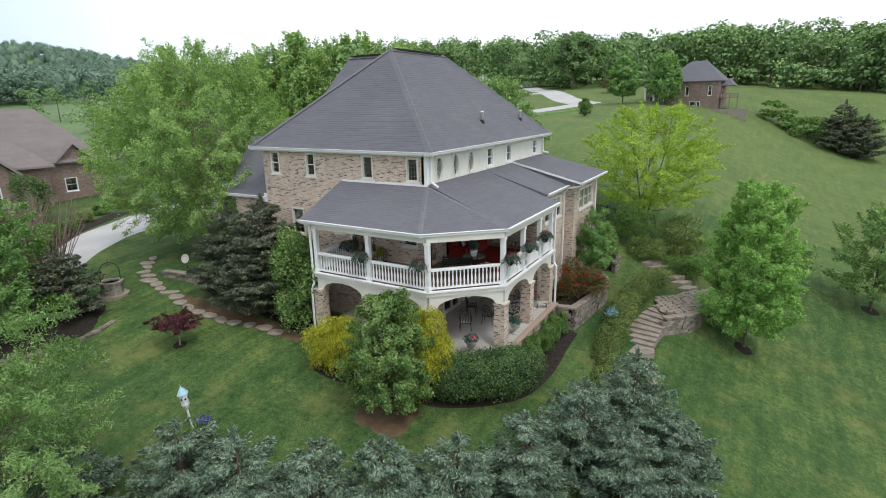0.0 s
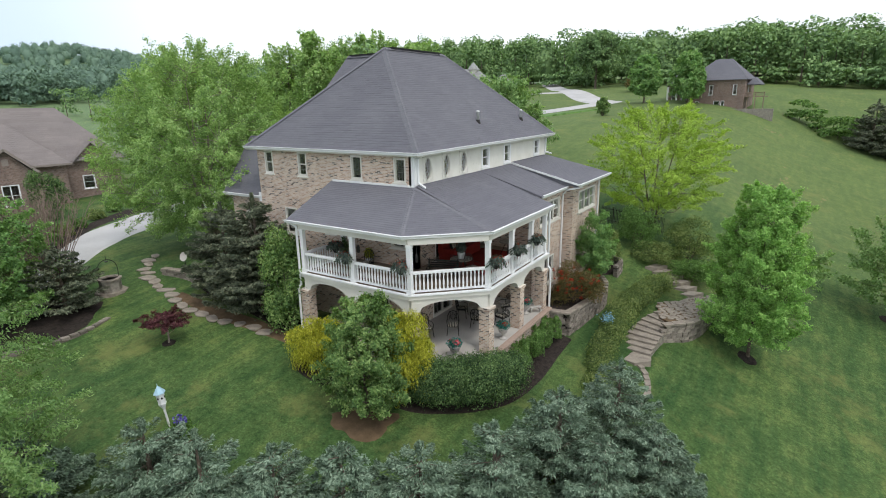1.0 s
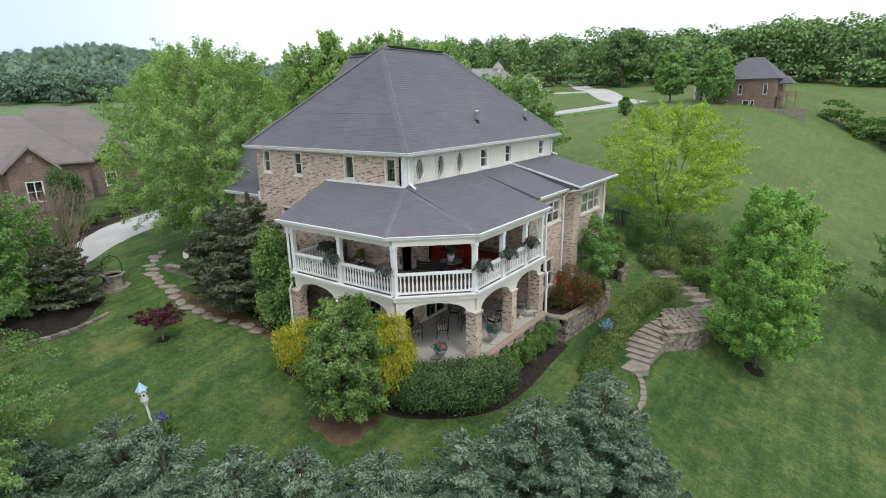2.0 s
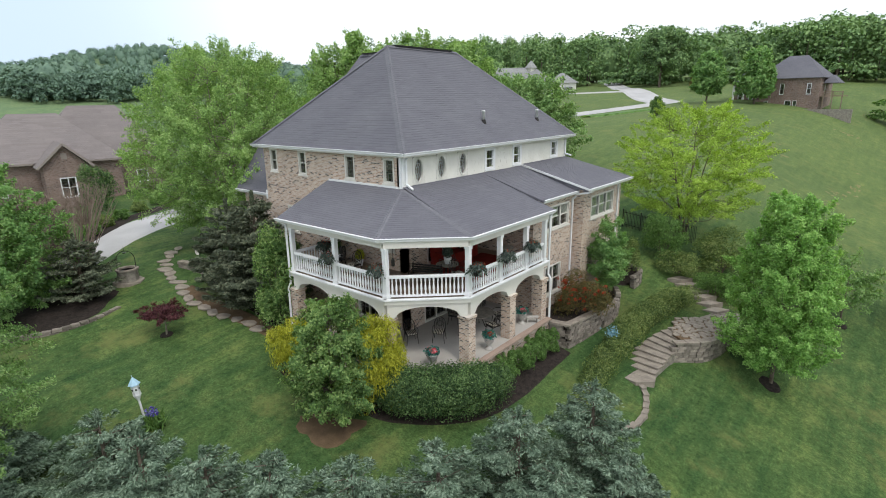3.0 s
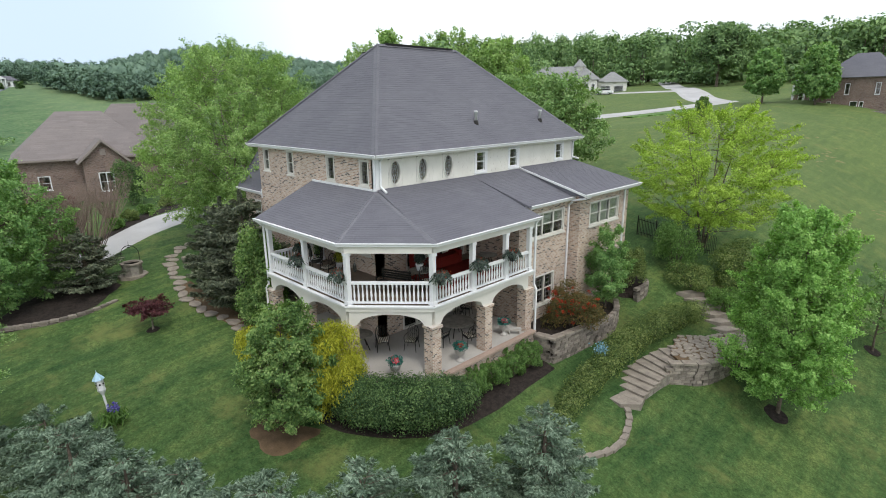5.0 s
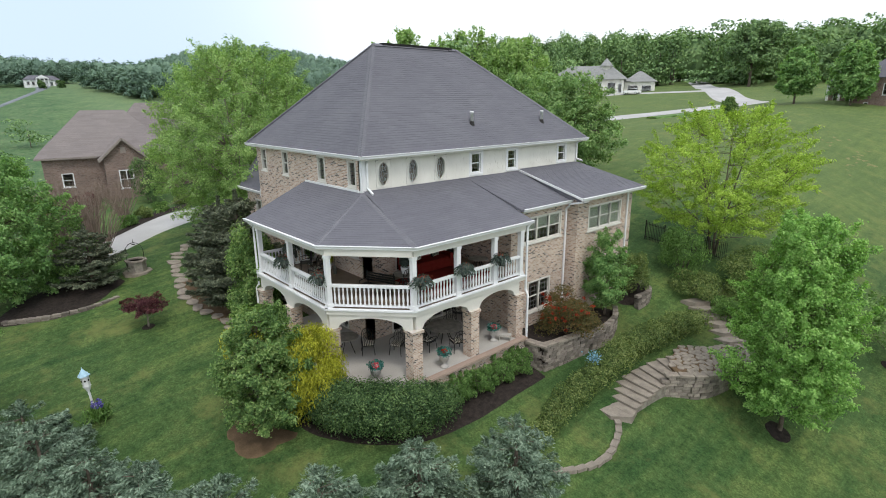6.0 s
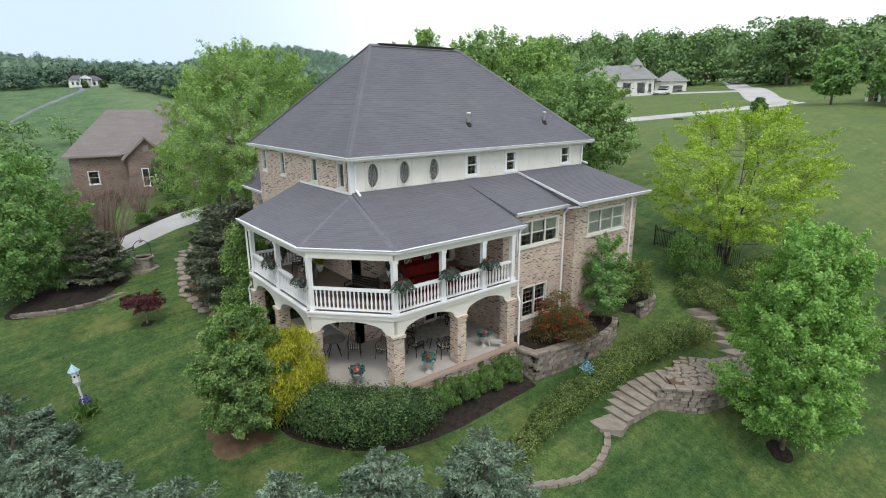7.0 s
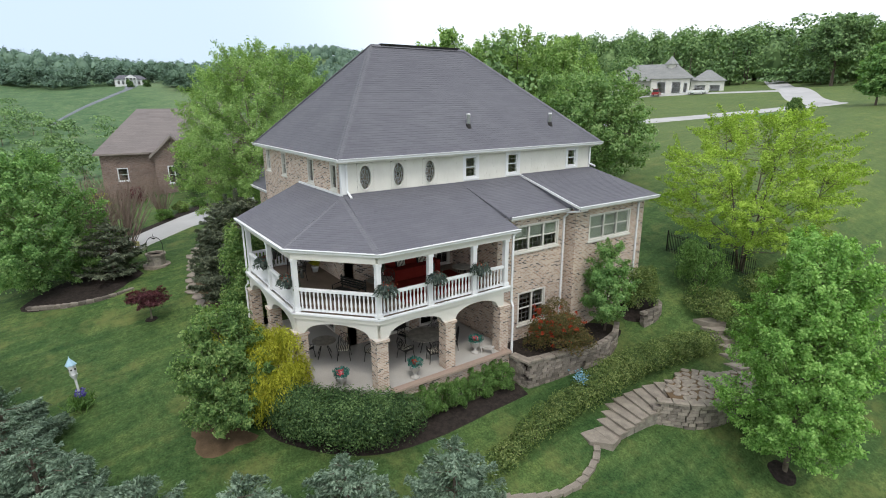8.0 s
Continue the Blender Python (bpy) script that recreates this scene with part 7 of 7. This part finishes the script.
part("box", lathe(geo_new(), [(0.17, 1.26), (0.2, 1.72)], 6), M["white"], bh)
rf = part("roof", lathe(geo_new(), [(0.28, 1.72), (0.27, 1.75), (0.02, 2.05)], 6), M["paleblue"], bh, "pale blue pointed roof")
part("finial", tube(geo_new(), [(0, 0, 2.04), (0, 0, 2.15)], [0.015, 0.006], 6), M["paleblue"], rf)
# solid dark discs on the faces; their colour stands for the shade inside holes
for k in range(6):
    a = math.pi / 3 * k + math.pi / 6
    V, F = lathe(geo_new(), [(0.045, 0), (0.045, 0.02)], 10)
    part("hole", ([(0.165 * math.cos(a) + z * math.cos(a) - x * math.sin(a), 0.165 * math.sin(a) + z * math.sin(a) + x * math.cos(a), 1.52 + y) for x, y, z in V], F), M["iron"], bh, "round dark disc standing in for a shaded opening")


def irises(x, y, seed, n=260):
    rs = np.random.RandomState(seed)
    t = thing("iris_clump", "clump of violet irises beside the birdhouse post", "flowers", (x, y, gz(x, y)))
    p = np.stack([rs.normal(0, 0.22, n), rs.normal(0, 0.22, n), rs.uniform(0.1, 0.45, n)], 1)
    cards("blade", p, rs.normal(0, 1, (n, 3)), 0.5, 0.05, M["leaf_box"], t, rs, np.tile([0, 0, 1.0], (n, 1)))
    m = 60
    q = np.stack([rs.choice([-0.15, 0.02, 0.2, 0.1], m) + rs.normal(0, 0.04, m), rs.choice([-0.1, 0.15, 0.02], m) + rs.normal(0, 0.04, m), rs.uniform(0.6, 0.8, m)], 1)
    cards("petals", q, rs.normal(0, 1, (m, 3)), 0.12, 0.08, M["violet"], t, rs)


irises(-16.5, 10.5, 3)

dish = thing("satellite_dish", "small grey satellite dish behind the garden wall", "satellite dish", (-29.2, 19.1, gz(-29.2, 19.1) + 0.3), 20)
part("mast", tube(geo_new(), [(0, 0, -0.1), (0, 0, 0.9)], 0.03, 8), M["iron"], dish)
V, F = lathe(geo_new(), [(0.02, 0.0), (0.2, 0.03), (0.34, 0.1), (0.345, 0.115), (0.2, 0.05), (0.02, 0.02)], 16)
part("reflector", ([(x, -z - 0.0 + y * 0.35, 1.0 + y) for x, y, z in V], F), M["concrete"], dish, "pale dish")
dish.scale = (0.75, 0.75, 0.8)
sg = thing("yard_sign", "small pale yellow sign beside the driveway", "sign", (-35.4, 14.6, gz(-35.4, 14.6)), 50)
M["yellow"] = surface("pale_yellow", (0.62, 0.58, 0.25), (0.7, 0.65, 0.3), 3, 30, 0.6, 0.3, 0.05, 0, 0.1)
part("board", box(geo_new(), -0.3, 0.3, -0.02, 0.02, 0.3, 0.65), M["yellow"], sg)
part("stake", box(geo_new(), -0.02, 0.02, -0.021, -0.041, -0.2, 0.5), M["iron"], sg)


def bare_shrub(x, y, h, seed, name="bare_shrub"):
    """A leafless shrub of many thin upright branching stems."""
    rs = np.random.RandomState(seed)
    t = thing(name, "leafless brown shrub beside the driveway", "shrub", (x, y, gz(x, y)))
    g = geo_new()
    for i in range(48):
        a, q = rs.uniform(0, 6.28), rs.uniform(0.1, 0.6)
        e = Vector((h * q * math.cos(a), h * q * math.sin(a), h * rs.uniform(0.7, 1.0)))
        m = e * 0.5 + Vector((*rs.normal(0, 0.08, 2), 0.15))
        tube(g, [(rs.normal(0, 0.06), rs.normal(0, 0.06), -0.1), m, e], [0.035, 0.022, 0.008], 4)
        for _ in range(6):
            s = m.lerp(e, rs.random())
            f = s + Vector((*rs.normal(0, 0.3, 2), rs.uniform(0.2, 0.8)))
            tube(g, [s, f], [0.012, 0.004], 4)
    part("branching", g, M["twig"], t)


M["twig"] = surface("brown_twig", (0.20, 0.15, 0.12), (0.32, 0.25, 0.21), 4, 40, 0.9, 0.1, 0.3)
for x, y, h, s in ((-34.0, 13.9, 5.8, 1), (-35.6, 12.4, 5.6, 2), (-42.0, 14.8, 4.0, 3), (-45.2, 17.8, 3.8, 4), (-40.5, 12.6, 4.0, 5)):
    bare_shrub(x, y, h, s)
for i, (x, y) in enumerate(((-44.5, 19.3), (-46.2, 21.2), (-48.5, 23.6), (-50.5, 26.2), (-51.5, 29), (-42.3, 17.6))):
    bush("border_shrub", "low green border shrub along the driveway", x - 1.2, y, 0.9, 0.75, M["leaf_box"] if i % 2 else M["leaf_ivy"], 2200, (0.12, 0.08), 120 + i, group="driveway border shrubs")
bush("border_shrub", "dark evergreen by the neighbouring house", -54.5, 22.0, 4.2, 1.6, M["leaf_dark"], 6000, (0.16, 0.1), 131)
bush("border_shrub", "reddish shrub by the neighbouring house", -56.5, 16.5, 1.6, 1.4, M["leaf_maple"], 3500, (0.14, 0.09), 132)
bush("border_shrub", "yellow-green shrub by the neighbouring house", -57.5, 13.6, 1.5, 1.0, M["leaf_gold"], 3000, (0.14, 0.08), 133)

# black iron fence behind the wing
fence = thing("iron_fence", "black iron picket fence behind the house", "fence")
pts = [(-10.5, 40.9), (-8.9, 41.0), (-7.3, 41.5), (-5.9, 42.3)]
fp = spline(pts, 48)
for i in range(48):
    z = gz(*fp[i])
    w = 0.03 if i % 12 == 0 else 0.011
    part("post" if i % 12 == 0 else "picket", box(geo_new(), fp[i, 0] - w, fp[i, 0] + w, fp[i, 1] - w, fp[i, 1] + w, z - 0.05, z + (1.3 if i % 12 == 0 else 1.2)), M["iron"], fence)
for dz in (0.2, 1.05):
    g = geo_new()
    for a, b in zip(fp[:-1:4], fp[4::4]):
        beam(g, (*a, gz(*a) + dz), (*b, gz(*b) + dz), 0.025, 0.035)
    part("rail", g, M["iron"], fence)


# ---- patio and porch furniture ----
def striped():
    m, n, l, b = mat_base("striped_cushion", 0.85, 0.15)
    tc = n.new("ShaderNodeTexCoord")
    w = nd(n, "ShaderNodeTexWave", Scale=4.2, Distortion=0.0)
    l.new(tc.outputs["Object"], w.inputs["Vector"])
    r = ramp(n, [(0.45, (0.03, 0.03, 0.03)), (0.55, (0.62, 0.58, 0.48))])
    l.new(w.outputs["Fac"], r.inputs["Fac"]); l.new(r.outputs["Color"], b.inputs["Base Color"])
    return m


M["stripe"] = striped()


def patio_chair(x, y, z, rz, cushion=True):
    t = thing("patio_chair", "black wrought-iron armchair with striped seat cushion" if cushion else "black wrought-iron garden chair", "chair", (x, y, z), rz, "iron patio chairs")
    for sx in (-0.23, 0.23):
        for sy in (-0.2, 0.22):
            part("leg", tube(geo_new(), [(sx, sy, 0.44), (sx * 1.1, sy * 1.15, 0.2), (sx * 1.2, sy * 1.25, 0)], 0.016, 6), M["iron"], t)
    part("seat", box(geo_new(), -0.25, 0.25, -0.23, 0.24, 0.42, 0.45), M["iron"], t)
    if cushion:
        part("cushion", box(geo_new(), -0.23, 0.23, -0.22, 0.2, 0.451, 0.51), M["stripe"], t, "black and cream striped cushion")
    g = geo_new()
    tube(g, [(-0.24, 0.23, 0.44), (-0.25, 0.29, 0.8), (-0.16, 0.32, 0.98), (0, 0.33, 1.04), (0.16, 0.32, 0.98), (0.25, 0.29, 0.8), (0.24, 0.23, 0.44)], 0.018, 6)
    for k in range(4):
        u = -0.15 + 0.1 * k
        tube(g, [(u * 0.8, 0.24, 0.46), (u * 1.15, 0.28, 0.7), (u * 0.6, 0.32, 0.98)], 0.011, 5)
    tube(g, [(0.13 * math.cos(a), 0.29, 0.74 + 0.13 * math.sin(a)) for a in np.linspace(0, 2 * math.pi, 13)], 0.012, 5)
    part("backrest", g, M["iron"], t)
    for s in (-1, 1):
        part("armrest", tube(geo_new(), [(s * 0.25, 0.27, 0.66), (s * 0.29, 0.0, 0.68), (s * 0.28, -0.2, 0.64), (s * 0.25, -0.21, 0.45)], 0.016, 6), M["iron"], t)
    return t


def round_table(x, y, z, r=0.65, h=0.73, label="round dark iron patio table"):
    t = thing("patio_table", label, "table", (x, y, z))
    part("tabletop", lathe(geo_new(), [(r, h - 0.03), (r + 0.01, h - 0.015), (r, h)], 24), M["stone"], t, "grey mottled tabletop")
    for k in range(4):
        a = math.pi / 2 * k + 0.4
        part("leg", tube(geo_new(), [(0.1 * math.cos(a), 0.1 * math.sin(a), h - 0.03), (0.22 * math.cos(a), 0.22 * math.sin(a), 0.4), (0.4 * math.cos(a), 0.4 * math.sin(a), 0)], 0.02, 6), M["iron"], t)
    return t


round_table(-10.6, 23.3, 0.0, 0.8)
for a in (10, 75, 150, 215, 290):
    patio_chair(-10.6 + 1.15 * math.sin(radians(a)), 23.3 - 1.15 * math.cos(radians(a)), 0.0, a + 180)
round_table(-12.6, 19.4, 0.0, 0.5)
for x, y, r in ((-11.9, 20.0, 60), (-12.9, 18.7, 200), (-11.0, 20.9, 30)):
    patio_chair(x, y, 0.0, r)
patio_chair(-11.9, 25.4, 0.0, 120)


def urn(x, y, z, petal, label, s=1.0):
    t = thing("flower_urn", label, "planter", (x, y, z))
    part("urn", lathe(geo_new(), [(0.16 * s, 0.0), (0.16 * s, 0.05 * s), (0.06 * s, 0.1 * s), (0.06 * s, 0.2 * s), (0.17 * s, 0.3 * s), (0.2 * s, 0.45 * s), (0.24 * s, 0.5 * s), (0.2 * s, 0.5 * s)], 16), M["concrete"], t, "pale footed urn", True)
    rs = np.random.RandomState(int(abs(x * 100)) % 1000)
    p, d = lobe_points([(0, 0, 0.58 * s, 0.26 * s, 0.26 * s, 0.17 * s)], 420, rs, 0.4)
    cards("foliage", p, d, 0.11, 0.06, M["teal"], t, rs)
    p, d = lobe_points([(0.1 * s, -0.06 * s, 0.66 * s, 0.13 * s, 0.13 * s, 0.09 * s), (-0.16 * s, 0.05 * s, 0.6 * s, 0.1 * s, 0.1 * s, 0.08 * s)], 190, rs, 0.4)
    cards("petals", p, d, 0.08, 0.06, petal, t, rs)
    return t


urn(-9.65, 18.85, 0.0, M["pink"], "pale urn of pink and teal flowers on the patio", 1.15)
urn(-8.75, 21.6, 0.0, M["redpet"], "pale urn of red geraniums on the patio edge", 1.15)
urn(-9.1, 24.9, 0.0, M["pink"], "pale urn of pink and teal flowers on the patio edge", 1.1)
sp_ = thing("step_stool", "small pale stool on the patio edge", "stool", (-8.75, 25.3, 0.0), 40)
part("seat", box(geo_new(), -0.3, 0.3, -0.12, 0.12, 0.28, 0.32), M["concrete"], sp_)
for sx in (-0.24, 0.24):
    part("leg", box(geo_new(), sx - 0.02, sx + 0.02, -0.1, 0.1, 0, 0.279), M["concrete"], sp_)


def basket(x, y, z, seed, red=0.25):
    """A fern and geranium basket hooked over the rail beside a post."""
    rs = np.random.RandomState(seed)
    t = thing("flower_basket", "trailing grey-green fern basket with red flowers on the rail", "planter", (x, y, z), 0, "rail flower baskets")
    part("pot", lathe(geo_new(), [(0.09, -0.12), (0.17, 0.02), (0.18, 0.08), (0.15, 0.08)], 12), M["iron"], t, "dark wire pot")
    n = 620
    a = rs.uniform(0, 6.28, n)
    u = rs.random(n)
    p = np.stack([np.cos(a) * (0.08 + 0.34 * u), np.sin(a) * (0.08 + 0.34 * u), 0.12 + 0.25 * np.sin(u * 2.6) - 0.22 * u * u + rs.normal(0, 0.05, n)], 1)
    ax = np.stack([np.cos(a), np.sin(a), 0.6 - 1.6 * u], 1)
    cards("foliage", p, np.array([0, 0, 1.0]) + np.stack([np.cos(a), np.sin(a), 0 * a], 1) * 0.6, 0.2, 0.045, M["fern"], t, rs, ax)
    m = int(70 * red * 4)
    q = np.stack([rs.normal(0, 0.15, m), rs.normal(0, 0.15, m), rs.uniform(0.2, 0.42, m)], 1)
    cards("petals", q, rs.normal(0, 1, (m, 3)), 0.06, 0.045, M["redpet"], t, rs)


for i, (x, y) in enumerate(((-14.5, 17.72), (-11.5, 17.72), (-8.5, 20.3), (-8.5, 22.5), (-8.5, 24.65), (-16.2, 18.9))):
    basket(x, y, DECK + 0.95, 200 + i, 0.15 + 0.1 * (i % 3))
# wall lanterns and hanging ornaments on the posts
for x, y in ((-14.02, 18.05), (-10.95, 18.1), (-8.9, 20.35), (-8.9, 22.6), (-8.9, 24.75)):
    ln = thing("lantern", "small dark lantern hanging by a porch post", "lantern", (x, y, 4.25))
    part("cage", lathe(geo_new(), [(0.05, 0), (0.07, 0.03), (0.07, 0.25), (0.03, 0.33), (0.008, 0.36)], 8), M["iron"], ln)
    part("hook", tube(geo_new(), [(0, 0, 0.34), (0, 0, 0.75)], 0.008, 5), M["iron"], ln)

# upper porch: red settee, dark bench, small tables, pots
sofa = thing("settee", "long red upholstered settee against the porch wall", "sofa", (-12.2, 23.6, DECK), 90)
part("base", box(geo_new(), -1.3, 1.3, -0.45, 0.42, 0.08, 0.42), M["red"], sofa)
part("backrest", box(geo_new(), -1.3, 1.3, 0.2, 0.46, 0.421, 1.05), M["red"], sofa)
for s in (-1, 1):
    part("armrest", box(geo_new(), min(s * 1.3, s * 1.1), max(s * 1.3, s * 1.1), -0.45, 0.19, 0.421, 0.68), M["red"], sofa)
for k in range(3):
    part("seat_cushion", box(geo_new(), -1.08 + 0.72 * k, -0.38 + 0.72 * k, -0.43, 0.18, 0.421, 0.56), M["red"], sofa)
for x in (-0.5, 0.6):
    V, F = box(geo_new(), -0.22, 0.22, -0.06, 0.06, 0, 0.4)
    p = part("pillow", (V, F), M["stripe"], sofa, "black and white patterned pillow")
    p.location, p.rotation_euler = (x, 0.05, 0.57), (-0.3, 0, 0.1)
rug = tagged(part("rug", box(geo_new(), -12.0, -9.4, 21.6, 25.6, DECK + 0.004, DECK + 0.016), M["red"], None), "flat dark red rug on the porch floor", "rug")
bench = thing("bench", "dark slatted bench on the porch", "bench", (-10.9, 19.9, DECK), 20)
for k in range(4):
    part("slat", box(geo_new(), -0.7, 0.7, -0.25 + 0.13 * k, -0.15 + 0.13 * k, 0.42, 0.45), M["iron"], bench)
for k in range(4):
    part("back_slat", box(geo_new(), -0.7, 0.7, 0.27, 0.3, 0.52 + 0.1 * k, 0.59 + 0.1 * k), M["iron"], bench)
for sx in (-0.64, 0.64):
    part("end_frame", tube(geo_new(), [(sx, -0.24, 0), (sx, -0.24, 0.64), (sx, 0.28, 0.66), (sx, 0.3, 0.95), (sx, 0.3, 0.0)], 0.025, 6), M["iron"], bench)
round_table(-10.7, 21.2, DECK, 0.5)
patio_chair(-10.0, 21.0, DECK, 70)
patio_chair(-11.3, 21.9, DECK, 250)
round_table(-10.2, 25.0, DECK, 0.45)
patio_chair(-14.6, 19.2, DECK, 10)
patio_chair(-15.9, 19.4, DECK, -20, False)


def potted(x, y, z, h, mat, label, seed):
    rs = np.random.RandomState(seed)
    t = thing("potted_plant", label, "plant", (x, y, z))
    part("pot", lathe(geo_new(), [(0.12, 0), (0.17, 0.24), (0.18, 0.28), (0.15, 0.28)], 12), M["white"], t, "pale pot", True)
    p, d = lobe_points([(0, 0, 0.28 + h / 2, 0.22, 0.22, h / 2)], 420, rs, 0.5)
    cards("foliage", p, d + np.array([0, 0, 0.5]), 0.2, 0.04, mat, t, rs, np.tile([0, 0, 1.0], (420, 1)) + d)


potted(-10.7, 21.2, DECK + 0.73, 0.5, M["fern"], "leafy plant in a pale pot on the porch table", 301)
potted(-16.8, 20.1, DECK, 0.9, M["leaf_dark"], "dark leafy plant in a pale pot on the porch", 302)
potted(-15.4, 20.3, DECK, 0.5, M["leaf_gold"], "yellow-green plant in a pale pot on the porch", 303)
wreath = thing("wall_wreath", "dark twig wreath hanging on the brick patio wall", "wreath", (-17.0, 20.66, 1.5))
rs = np.random.RandomState(9)
a = rs.uniform(0, 6.28, 300)
q = np.stack([0.28 * np.cos(a), rs.normal(-0.02, 0.02, 300), 0.28 * np.sin(a)], 1) + rs.normal(0, 0.03, (300, 3))
q[:, 1] = np.minimum(q[:, 1], 0.04)
cards("twigs", q, np.tile([0, -1.0, 0], (300, 1)), 0.14, 0.04, M["leaf_redb"], wreath, rs)
